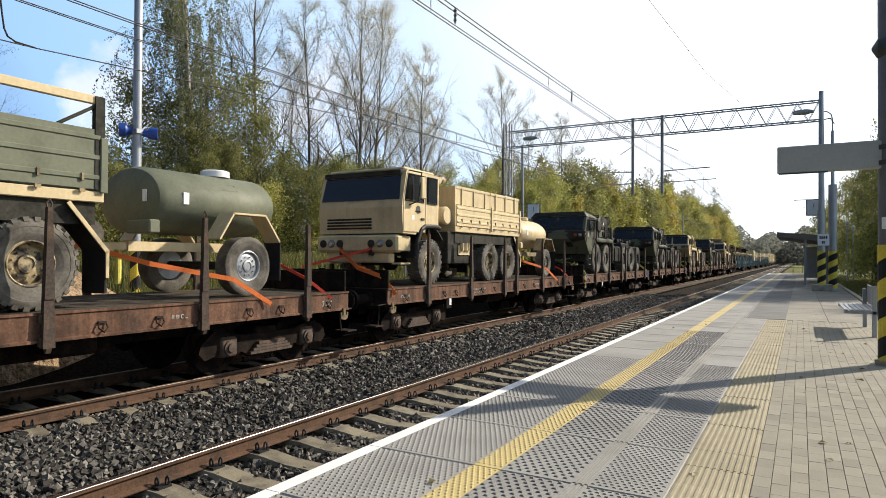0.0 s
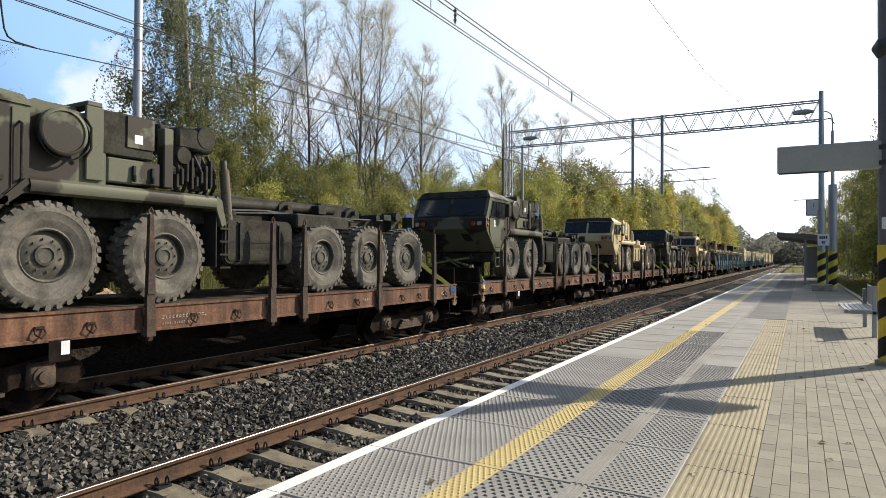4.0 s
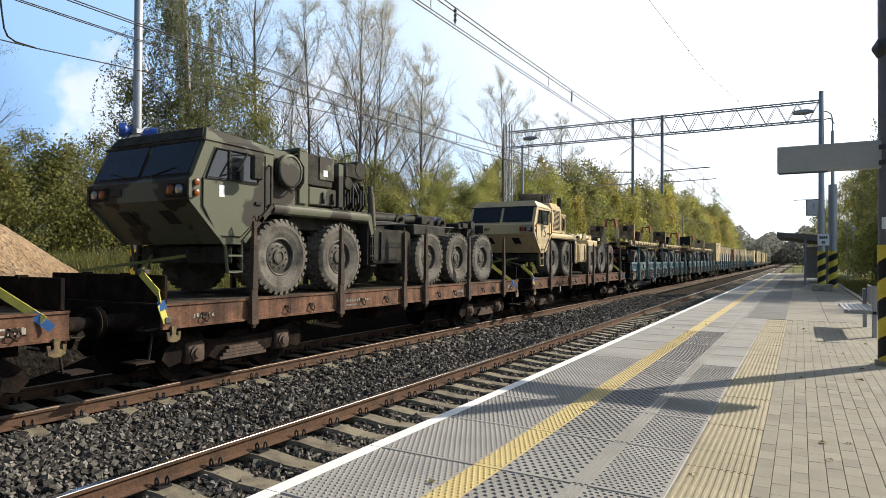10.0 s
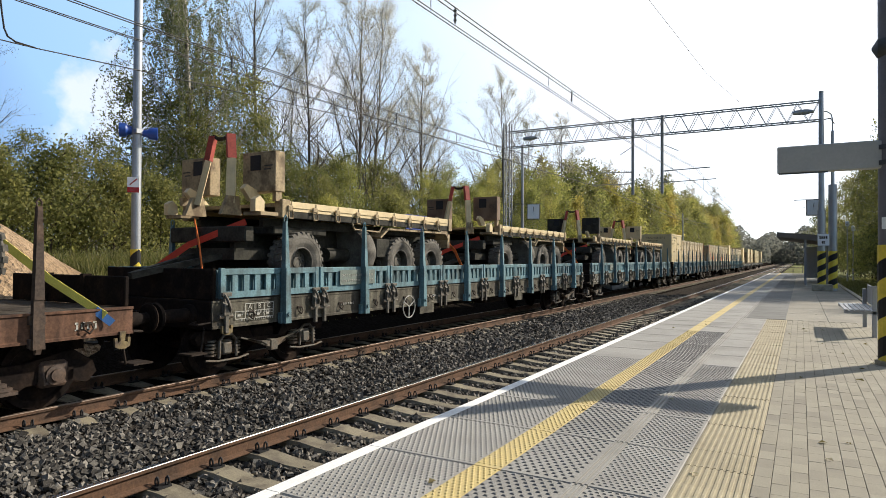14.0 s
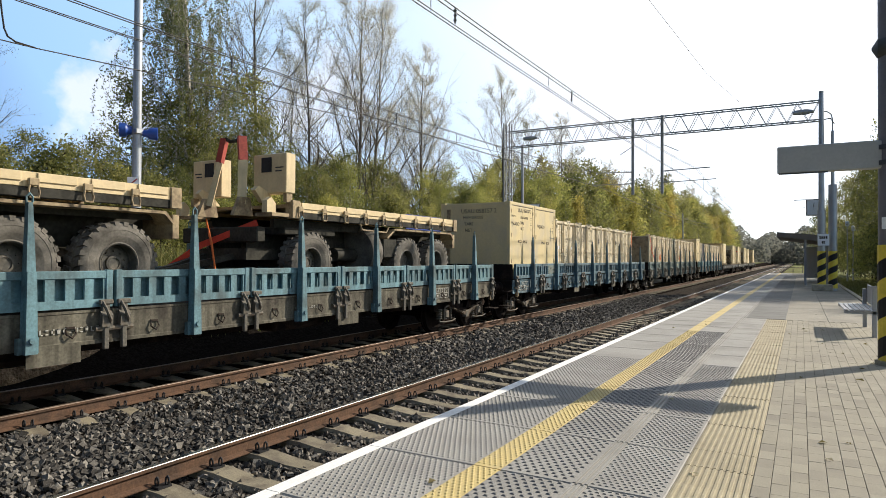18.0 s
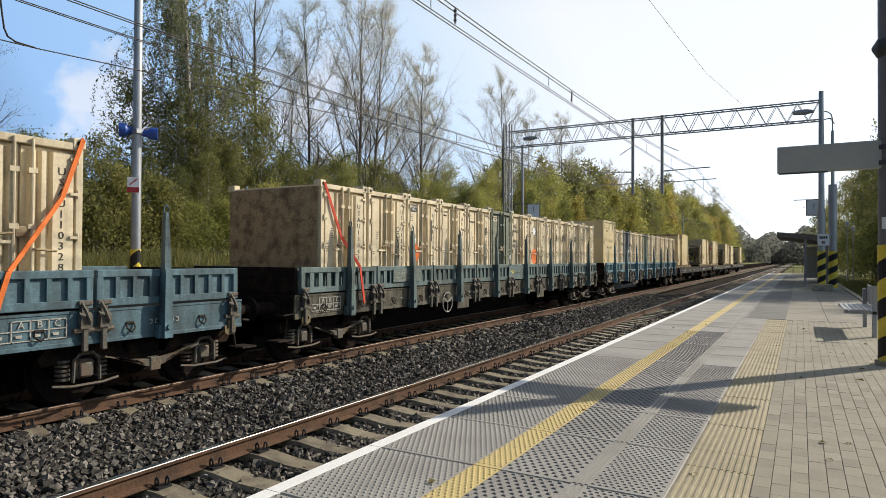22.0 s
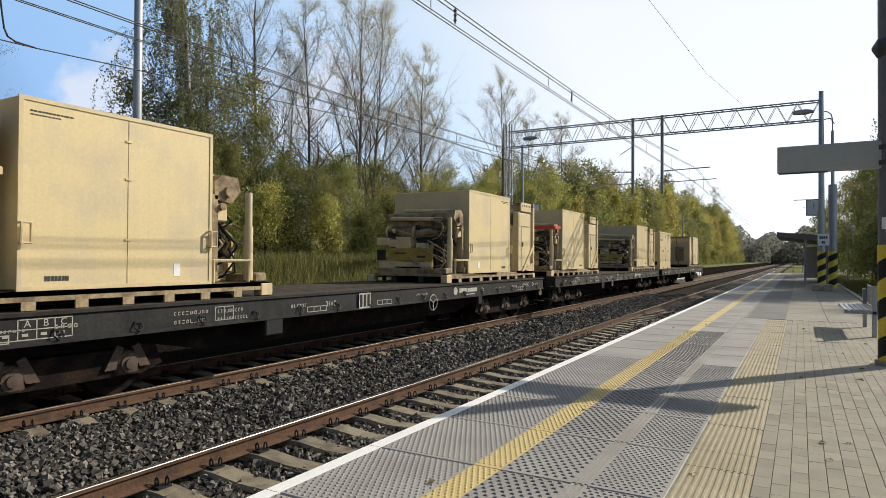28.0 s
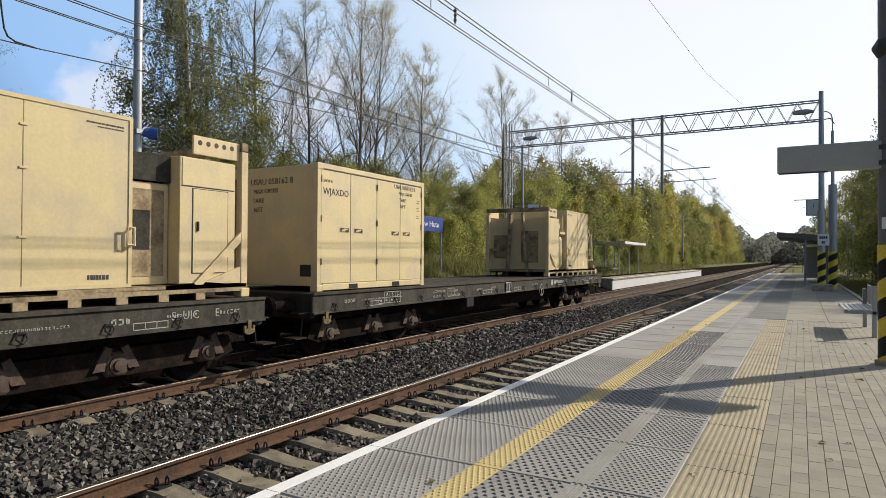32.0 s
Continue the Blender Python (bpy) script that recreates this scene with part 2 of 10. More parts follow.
M_PAVER = surface("beige_paver", (0.285, 0.262, 0.205), 0.85, var=0.12, scale=1.1, fine=120, bump=0.12, second=(0.235, 0.215, 0.175), rand=0.06)
M_TACTILE = surface("sand_yellow_concrete", (0.35, 0.305, 0.205), 0.8, var=0.15, scale=3, fine=100, bump=0.1, rand=0.06)
M_YELLOW = surface("yellow_line_paint", (0.56, 0.44, 0.18), 0.65, var=0.15, scale=6, fine=80, second=(0.50, 0.40, 0.19))
M_WHITE = surface("white_paint", (0.85, 0.85, 0.84), 0.6, var=0.08, scale=5, fine=60, bump=0.1)
M_GRASS = surface("grass_soil", (0.16, 0.19, 0.06), 0.95, var=0.5, scale=1.3, fine=22, bump=1.0, second=(0.20, 0.16, 0.08), dist=0.06, spec=0.1)
M_SAND = surface("sand_heap_soil", (0.36, 0.25, 0.15), 0.95, var=0.3, scale=0.9, fine=9, bump=1.0, second=(0.27, 0.18, 0.10), dist=0.2)
M_STEEL = surface("galvanised_steel", (0.42, 0.44, 0.47), 0.45, 0.6, var=0.12, scale=2, fine=40, bump=0.03, streak=0.2)
M_GANTRY = surface("weathered_grey_gantry_paint", (0.27, 0.28, 0.29), 0.6, 0.2, var=0.15, scale=3, fine=40, bump=0.05)
M_DARKSTEEL = surface("dark_painted_steel", (0.07, 0.075, 0.08), 0.6, 0.3, var=0.2, scale=4, fine=40, bump=0.05)
M_PANELGREY = surface("grey_sign_back", (0.43, 0.43, 0.42), 0.6, 0.0, var=0.06, scale=2, fine=30, bump=0.02)
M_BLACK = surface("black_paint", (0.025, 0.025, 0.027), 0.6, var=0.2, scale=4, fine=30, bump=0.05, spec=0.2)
M_SIGNYEL = surface("yellow_warning_paint", (0.75, 0.58, 0.06), 0.6, var=0.12, scale=5, fine=30, bump=0.05)
M_SIGNBLUE = surface("blue_sign_enamel", (0.03, 0.06, 0.26), 0.4, var=0.08, scale=2, fine=20, bump=0.02)
M_SIGNWHITE = surface("white_sign_enamel", (0.82, 0.83, 0.85), 0.4, var=0.05, scale=2, fine=20, bump=0.02)
M_BLUEHORN = surface("blue_plastic", (0.02, 0.08, 0.38), 0.4, var=0.1, scale=4, fine=20, bump=0.02)
M_CABLE = surface("wire", (0.025, 0.025, 0.025), 0.7, 0.0, var=0.1, scale=4, fine=20, bump=0.0)
M_RUSTBROWN = surface("brown_wagon_paint", (0.215, 0.112, 0.07), 0.75, var=0.3, scale=2.2, fine=30, second=(0.10, 0.058, 0.042), streak=0.45, rand=0.12, spec=0.2)
# Underframe grime, darkened further so the shade beneath the wagons is in the colour.
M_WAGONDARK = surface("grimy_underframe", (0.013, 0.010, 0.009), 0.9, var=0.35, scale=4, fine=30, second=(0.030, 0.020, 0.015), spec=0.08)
M_WHEEL = surface("wheel_steel", (0.042, 0.032, 0.026), 0.7, 0.2, var=0.3, scale=6, fine=30, spec=0.15)
M_HINGE = surface("grimy_hinge_steel", (0.10, 0.092, 0.075), 0.75, var=0.35, scale=6, fine=30, second=(0.13, 0.095, 0.065))
M_AXLEBOX = surface("oily_rust_axle_box", (0.075, 0.052, 0.040), 0.65, 0.2, var=0.35, scale=6, fine=30, second=(0.11, 0.07, 0.048))
M_DECK = surface("grey_timber_deck", (0.06, 0.049, 0.039), 0.9, var=0.35, scale=3, fine=24, second=(0.10, 0.085, 0.07), spec=0.1)
M_WAGONBLUE = surface("faded_blue_wagon_paint", (0.125, 0.245, 0.285), 0.65, var=0.22, scale=2.5, fine=30, second=(0.085, 0.14, 0.155), streak=0.35, rand=0.12)
M_WAGONTEAL = surface("grimy_blue_grey_wagon_paint", (0.085, 0.165, 0.205), 0.65, var=0.24, scale=2.5, fine=30, second=(0.058, 0.098, 0.118), streak=0.4, rand=0.12)
M_WAGONSAGE = surface("faded_grey_green_wagon_paint", (0.125, 0.185, 0.185), 0.65, var=0.24, scale=2.5, fine=30, second=(0.085, 0.115, 0.112), streak=0.4, rand=0.12)
M_WAGONGREY = surface("grimy_grey_wagon_paint", (0.15, 0.138, 0.105), 0.7, var=0.28, scale=2.5, fine=30, second=(0.075, 0.066, 0.052), streak=0.5, rand=0.08, spec=0.2)
M_BOARD = surface("grey_green_board_paint", (0.16, 0.20, 0.18), 0.7, var=0.15, scale=3, fine=30, second=(0.12, 0.15, 0.13), streak=0.3)
M_FLATDARK = surface("dark_grey_flat_wagon_paint", (0.034, 0.034, 0.034), 0.65, var=0.25, scale=2.5, fine=30, second=(0.024, 0.023, 0.022), streak=0.25, spec=0.2)
M_FLATOLIVE = surface("dusty_olive_grey_wagon_paint", (0.075, 0.070, 0.056), 0.7, var=0.25, scale=2.5, fine=30, second=(0.045, 0.041, 0.034), streak=0.3, spec=0.2)
M_TAN = surface("desert_tan_paint", (0.655, 0.52, 0.30), 0.55, var=0.07, scale=2.2, fine=24, second=(0.50, 0.395, 0.235), mix=(0.5, 0.75), bump=0.05, streak=0.10)
# Dusty tan, also darkened to carry the shade on machinery and end faces.
M_TANDIRTSHADE = surface("dusty_tan_paint", (0.34, 0.26, 0.15), 0.75, var=0.28, scale=4, fine=24, second=(0.15, 0.105, 0.062), bump=0.08)
M_CREAM = surface("pale_sand_container_paint", (0.64, 0.52, 0.285), 0.55, var=0.06, scale=1.6, fine=24, second=(0.55, 0.46, 0.295), bump=0.02, streak=0.03, rand=0.05)
M_GREEN = surface("olive_green_paint", (0.165, 0.175, 0.125), 0.6, var=0.10, scale=2.2, fine=24, second=(0.13, 0.14, 0.098), bump=0.04, spec=0.25)
M_CAMO = surface("camouflage_paint", (0.125, 0.130, 0.092), 0.5, var=0.07, scale=1.05, fine=30, second=(0.042, 0.037, 0.031), mix=(0.505, 0.53), bump=0.04, spec=0.2)
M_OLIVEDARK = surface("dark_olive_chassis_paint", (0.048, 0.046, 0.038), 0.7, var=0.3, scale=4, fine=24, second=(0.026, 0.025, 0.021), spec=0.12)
M_TYRE = surface("tyre_rubber", (0.165, 0.152, 0.132), 0.9, var=0.22, scale=4, fine=30, second=(0.085, 0.078, 0.067), mix=(0.42, 0.68), spec=0.2)
M_GLASSDARK = surface("tinted_glass", (0.02, 0.024, 0.028), 0.06, var=0.05, scale=2, fine=10, bump=0.0, spec=0.8)
M_STRAPRED = surface("red_webbing", (0.62, 0.06, 0.03), 0.8, var=0.15, scale=6, fine=90)
M_STRAPYEL = surface("yellow_webbing", (0.66, 0.60, 0.12), 0.8, var=0.15, scale=6, fine=90)
M_STRAPOLIVE = surface("olive_webbing", (0.20, 0.19, 0.06), 0.85, var=0.15, scale=6, fine=90)
M_STRAPBLUE = surface("blue_webbing", (0.05, 0.16, 0.42), 0.8, var=0.15, scale=6, fine=90)
M_HOOK = surface("rusty_yellow_hook_paint", (0.17, 0.125, 0.055), 0.75, var=0.3, scale=9, fine=40, second=(0.07, 0.05, 0.035))
M_ORANGE = surface("orange_webbing", (0.75, 0.17, 0.03), 0.8, var=0.15, scale=6, fine=90)
M_LAMPAMBER = surface("amber_lens", (0.26, 0.07, 0.015), 0.25, var=0.1, scale=4, fine=20, bump=0.0)
M_LAMPRED = surface("red_lens", (0.35, 0.015, 0.01), 0.25, var=0.1, scale=4, fine=20, bump=0.0)
M_LAMPCLEAR = surface("headlamp_glass", (0.35, 0.36, 0.36), 0.12, 0.6, var=0.1, scale=4, fine=20, bump=0.0)
M_STENCIL = surface("black_stencil_paint", (0.045, 0.04, 0.035), 0.7, var=0.2, scale=8, fine=40, bump=0.0)
M_STENCILWHITE = surface("white_stencil_paint", (0.40, 0.39, 0.35), 0.7, var=0.2, scale=8, fine=40, bump=0.0)


# ---- setting: ground, tracks, platforms ----
PZ = 0.55            # platform top above the rail heads
RAILS = (-3.62, -5.12, -8.20, -9.70)
RZ = -0.24           # ballast level


def terrain(x, y):
    """Height of the ground beside the line."""
    h = RZ
    if x < -11.8:
        wide = 6.5 if y < 16 else max(2.6, 6.5 - (y - 16) * 0.39)
        t = min(1.0, (-11.8 - x) / wide)
        t = t * t * (3 - 2 * t)
        rise = 1.75 if y < 26 else max(0.9, 1.75 - (y - 26) * 0.05)
        if y < 4:
            rise = 1.75 - min(1.0, (4 - y) * 0.04)
        h += t * rise
        h += 0.12 * noise.noise(Vector((x * 0.4, y * 0.4, 0))) * t
        if x < -26:
            h += (-26 - x) * 0.03
    if x > 1.9:
        h = 0.42 + 0.1 * noise.noise(Vector((x * 0.3, y * 0.3, 3))) + max(0, x - 6) * 0.05
    return h


def ground_sheet():
    xs = [-1500, -600, -250, -120, -80, -60, -48, -40, -34, -30, -27, -24.5, -22, -20, -18.5, -17.2, -16, -15, -14.4, -13.8, -13.2, -12.6, -12, -11.6, -11.2, -10.5, -8, -6, -4, -2.4, -2.3, 1.76, 1.77, 2.2, 3, 4, 5, 6.5, 8, 10, 13, 17, 22, 30, 45, 70, 120, 300, 1500]
    ys = [-600, -200, -80, -40, -25, -15] + [-10 + 1.5 * i for i in range(50)] + [66 + 4 * i for i in range(20)] + [150, 165, 185, 210, 240, 280, 330, 400, 520, 800, 2500]
    s = Shape()
    vs = [(x, y, terrain(x, y) - (0.15 if -12.1 < x < 1.765 else 0)) for y in ys for x in xs]
    n = len(xs)
    fs = [(j * n + i, j * n + i + 1, (j + 1) * n + i + 1, (j + 1) * n + i) for j in range(len(ys) - 1) for i in range(n - 1)]
    s.add(vs, fs)
    ob = solid("ground", s, M_GRASS, "rough autumn grass and bare soil along the line", kind="structure", smooth=True)
    return ob


ground_sheet()


def ballast_bed():
    s = Shape()
    prof = [(-12.6, RZ + 0.9), (-12.2, RZ + 0.25), (-11.4, RZ + 0.0), (-9.0, RZ + 0.03), (-7.4, RZ + 0.02), (-6.8, RZ - 0.02), (-6.2, RZ + 0.01), (-5.5, RZ - 0.02), (-4.4, RZ - 0.02), (-2.9, RZ - 0.03), (-2.74, RZ - 0.1)]
    ys = [-30, 0, 30, 80, 200, 420]
    vs = [(x, y, z) for y in ys for x, z in prof]
    n = len(prof)
    s.add(vs, [(j * n + i, j * n + i + 1, (j + 1) * n + i + 1, (j + 1) * n + i) for j in range(len(ys) - 1) for i in range(4, n - 1)])
    far = Shape().add(vs, [(j * n + i, j * n + i + 1, (j + 1) * n + i + 1, (j + 1) * n + i) for j in range(len(ys) - 1) for i in range(4)])
    solid("oily_ballast_bed", far, M_BALLASTSHADE, "dark ballast under the goods track, train shade in its colour", kind="structure")
    return solid("ballast_bed", s, M_BALLAST, "grey crushed stone ballast between the rails", kind="structure")


ballast_bed()


def rail(x):
    s = Shape()
    prof = [(-0.0625, -0.172), (0.0625, -0.172), (0.0625, -0.162), (0.012, -0.140), (0.008, -0.048), (0.034, -0.036), (0.035, -0.006), (-0.035, -0.006), (-0.034, -0.036), (-0.008, -0.048), (-0.012, -0.140), (-0.0625, -0.162)]
    s.prism([(x + a, b) for a, b in prof], "y", -30, 420)
    r = tagged(new("rail", s.mesh("rail", M_RAIL)), "rusty brown steel rail with a polished head", "rail", "rails of the line", "structure")
    top = Shape().prism([(x - 0.034, -0.006), (x + 0.034, -0.006), (x + 0.031, 0.0), (x - 0.031, 0.0)], "y", -30, 420)
    part("rail_head", top, M_RAILTOP if x > -7 else M_RAILDULL, r, "worn running surface")
    return r


rails = [rail(x) for x in RAILS]


def sleepers(name, cx, y0, n_near):
    th = tagged(new(name), "row of pale concrete sleepers under the rails", "sleepers", "", "structure")
    prof = [(-1.25, -0.30), (1.25, -0.30), (1.25, -0.225), (0.95, -0.18), (0.55, -0.18), (0.2, -0.215), (-0.2, -0.215), (-0.55, -0.18), (-0.95, -0.18), (-1.25, -0.225)]
    s = Shape()
    k = len(prof)
    vs = []
    for yy, w in ((-0.14, 0.0), (-0.115, 0.0), (0.115, 0.0), (0.14, 0.0)):
        low = 0.035 if abs(yy) > 0.12 else 0.0
        vs += [(x, yy, z - low) for x, z in prof]
    fs = [tuple(range(k))[::-1], tuple(range(3 * k, 4 * k))] + [(j * k + i, j * k + (i + 1) % k, (j + 1) * k + (i + 1) % k, (j + 1) * k + i) for j in range(3) for i in range(k)]
    s.add(vs, fs)
    me = s.mesh("sleeper", M_SLEEPER)
    # spring clips on both sides of each rail, one mesh per clip pair
    c = Shape()
    for sx in (-1, 1):
        for a in range(2):
            w0 = sx * (0.085 + 0.05 * a)
            pts = [(w0 + 0.022 * math.cos(q) * sx, -0.035 + 0.07 * a + 0.0, -0.125 + 0.04 * math.sin(q)) for q in [i * math.pi / 4 for i in range(9)]]
            c.path(pts, 0.010, 5)
        c.box(sx * 0.105 - 0.05, -0.07, -0.18, sx * 0.105 + 0.05, 0.07, -0.158)
    clip_me = c.mesh("rail_clip", M_BLACK)
    for i in range(n_near):
        ob = new("sleeper", me)
        ob.parent = th
        ob.location = (cx, y0 + 0.6 * i, 0.004 * math.sin(i * 2.1))
        if i < 28:
            for rx in (-0.75, 0.75):
                q = new("rail_clip", clip_me)
                q.parent = ob
                q.location = (rx, 0, 0)
    far = Shape()
    for i in range(n_near, 560):
        y = y0 + 0.6 * i
        far.box(cx - 1.25, y - 0.13, -0.3, cx + 1.25, y + 0.13, -0.19)
    tagged(part("far_sleepers", far, M_CONCRETE, th), kind="stuff")
    return th


sleepers("sleepers_platform_track", -4.37, 4.90 - 0.6 * 7, 120)
sleepers("sleepers_train_track", -8.95, 4.13 - 0.6 * 7, 120)


def ballast_stones():
    rng = np.random.default_rng(5)
    count = 46000
    y = 0.6 + 38 * rng.random(count) ** 1.8
    x = rng.uniform(-8.6, -2.78, count)
    keep = (np.abs(x + 5.12) > 0.09) & (np.abs(x + 3.62) > 0.09) & (np.abs(x + 8.2) > 0.08)
    # leave most of the sleeper tops clear
    for cx, y0 in ((-4.37, 4.90), (-8.95, 4.13)):
        ph = np.abs((y - y0 + 0.3) % 0.6 - 0.3)
        keep &= ~((np.abs(x - cx) < 1.22) & (ph < 0.085)) | (rng.random(count) < 0.02)
    x, y = x[keep], y[keep]
    n = len(x)
    cube = np.array([(-1, -1, -1), (1, -1, -1), (1, 1, -1), (-1, 1, -1), (-0.8, -0.8, 1), (0.8, -0.8, 1), (0.8, 0.8, 1), (-0.8, 0.8, 1)]) * 0.5
    size = rng.uniform(0.026, 0.062, (n, 1, 1)) * (1 + (y[:, None, None] > 12) * 0.35)
    v = cube[None] * (1 + rng.uniform(-0.45, 0.45, (n, 8, 3))) * size * rng.uniform(0.6, 1.25, (n, 1, 3))
    a = rng.normal(size=(n, 4))
    a /= np.linalg.norm(a, axis=1)[:, None]
    w, i, j, k = a.T
    r = np.array([[1 - 2 * (j * j + k * k), 2 * (i * j - k * w), 2 * (i * k + j * w)], [2 * (i * j + k * w), 1 - 2 * (i * i + k * k), 2 * (j * k - i * w)], [2 * (i * k - j * w), 2 * (j * k + i * w), 1 - 2 * (i * i + j * j)]]).transpose(2, 0, 1)
    v = v @ r
    z = np.full(n, RZ + 0.03) + rng.uniform(-0.012, 0.02, n) - 0.03 * np.exp(-((x + 6.8) / 0.5) ** 2) - 0.035 * np.clip((x + 6.0) / 0.5, 0, 1)
    v += np.stack([x, y, z], 1)[:, None]
    quads = np.array([(0, 3, 2, 1), (4, 5, 6, 7), (0, 1, 5, 4), (1, 2, 6, 5), (2, 3, 7, 6), (3, 0, 4, 7)])
    f = (quads[None] + 8 * np.arange(n)[:, None, None]).reshape(-1, 4)
    me = bpy.data.meshes.new("ballast_stones")
    me.from_pydata(v.reshape(-1, 3).tolist(), [], f.tolist())
    m = surface("ballast_stone", (0.155, 0.15, 0.145), 0.9, var=0.3, scale=20, fine=80, bump=0.2, second=(0.10, 0.095, 0.09), spec=0.15)
    nd, lk = m.node_tree.nodes, m.node_tree.links
    geo = nd.new("ShaderNodeNewGeometry")
    ramp = nd.new("ShaderNodeValToRGB")
    e = ramp.color_ramp.elements
    e[0].color, e[1].color = (0.040, 0.037, 0.034, 1), (0.25, 0.232, 0.205, 1)
    q = ramp.color_ramp.elements.new(0.55)
    q.color = (0.095, 0.088, 0.080, 1)
    lk.new(geo.outputs["Random Per Island"], ramp.inputs["Fac"])
    lk.new(ramp.outputs["Color"], nd["Hue/Saturation/Value"].inputs["Color"])
    me.materials.append(m)
    return tagged(new("ballast_stones", me), "loose grey crushed stones between the tracks", "ballast", kind="stuff")


ballast_stones()


def platform():
    s = Shape()
    s.box(-2.66, -12, RZ - 0.3, 1.72, 72.6, PZ - 0.066)
    s.box(-2.70, -12, PZ - 0.20, -2.55, 72.6, PZ - 0.066)
    body = solid("platform", s, M_CONCRETE, "long low station platform of concrete", kind="structure")
    kerb = Shape()
    for i in range(41):
        kerb.cut().box(1.724, -10 + 2 * i, 0.2, 1.88, -8.012 + 2 * i, PZ + 0.05, 0.012)
    part("kerb", kerb, M_CONCRETE, body, "pale concrete edging stones")
    return body


platform_body = platform()


def edge_slabs():
    """Large prefabricated slabs with the white edge, the yellow line and raised studs."""
    me = Shape().box(-2.70, 0.006, PZ - 0.065, -0.672, 0.994, PZ, 0.008).mesh("edge_slab", M_SLAB)
    wm = Shape().box(-2.702, 0.004, PZ - 0.05, -2.60, 0.996, PZ + 0.003).mesh("white_edge", M_WHITE)
    ym = Shape().box(-1.86, 0.006, PZ - 0.01, -1.67, 0.994, PZ + 0.003).mesh("yellow_stripe", M_YELLOW)
    cm = Shape().box(-1.195, 0.01, PZ - 0.01, -1.178, 0.99, PZ + 0.008).box(-1.158, 0.01, PZ - 0.01, -1.141, 0.99, PZ + 0.008).box(-1.121, 0.01, PZ - 0.01, -1.104, 0.99, PZ + 0.008).mesh("guide_rib", M_SLAB)
    for i in range(-14, 70):
        ob = new("edge_slab", me)
        ob.parent = platform_body
        ob.location = (0, 2.68 + i, 0.0005 * math.sin(i * 1.7))
        for nm, q in (("white_edge", wm), ("yellow_stripe", ym), ("guide_rib", cm)):
            c = new(nm, q)
            c.parent = ob
    st = Shape()
    rng = random.Random(3)

    def stud(x, y, lx, ly, h, mat_shift=0.0):
        st.add([(x - lx, y - ly, PZ), (x + lx, y - ly, PZ), (x + lx, y + ly, PZ), (x - lx, y + ly, PZ), (x - lx * 0.5, y - ly * 0.5, PZ + h), (x + lx * 0.5, y - ly * 0.5, PZ + h), (x + lx * 0.5, y + ly * 0.5, PZ + h), (x - lx * 0.5, y + ly * 0.5, PZ + h)],
               [(4, 5, 6, 7), (0, 1, 5, 4), (1, 2, 6, 5), (2, 3, 7, 6), (3, 0, 4, 7)])

    y = 1.3
    row = 0
    while y < 8.7:
        if (y - 2.68) % 1.0 > 0.03:
            x = -2.58 + (0.02 if row % 2 else 0)
            while x < -1.88:
                stud(x, y, 0.009, 0.013, 0.006)
                x += 0.042
            x = -1.085 + (0.02 if row % 2 else 0)
            while x < -0.69:
                stud(x, y, 0.013, 0.007, 0.006)
                x += 0.042
        y += 0.042
        row += 1
    tagged(part("studs", st, M_SLAB, platform_body, "small raised anti-slip studs"), kind="stuff")
    st = Shape()
    y, row = 1.3, 0
    while y < 12.7:
        if (y - 2.68) % 1.0 > 0.03:
            x = -1.845 + (0.02 if row % 2 else 0)
            while x < -1.68:
                stud(x, y, 0.010, 0.013, 0.009)
                x += 0.040
        y += 0.042
        row += 1
    tagged(part("yellow_studs", st, M_YELLOW, platform_body, "yellow-painted raised studs"), kind="stuff")
    dk = Shape()
    st = dk
    y, row = 1.3, 0
    while y < 12.7:
        if (y - 2.68) % 1.0 > 0.03:
            x = -1.65 + (0.03 if row % 2 else 0)
            while x < -1.21:
                stud(x, y, 0.016, 0.016, 0.007)
                x += 0.06
        y += 0.05
        row += 1
    tagged(part("warning_studs", dk, surface("dark_stud", (0.17, 0.168, 0.164), 0.8, var=0.1, scale=4), platform_body, "rows of round dark warning studs"), kind="stuff")


edge_slabs()


M_FARPAVE = surface("pale_far_paving", (0.27, 0.25, 0.205), 0.85, var=0.2, scale=0.7, fine=30, bump=0.1, second=(0.20, 0.185, 0.155), rand=0.10)
M_JOINT = surface("joint_sand", (0.17, 0.15, 0.115), 0.95, var=0.3, scale=6, fine=120, bump=0.2, second=(0.11, 0.10, 0.075), spec=0.1)


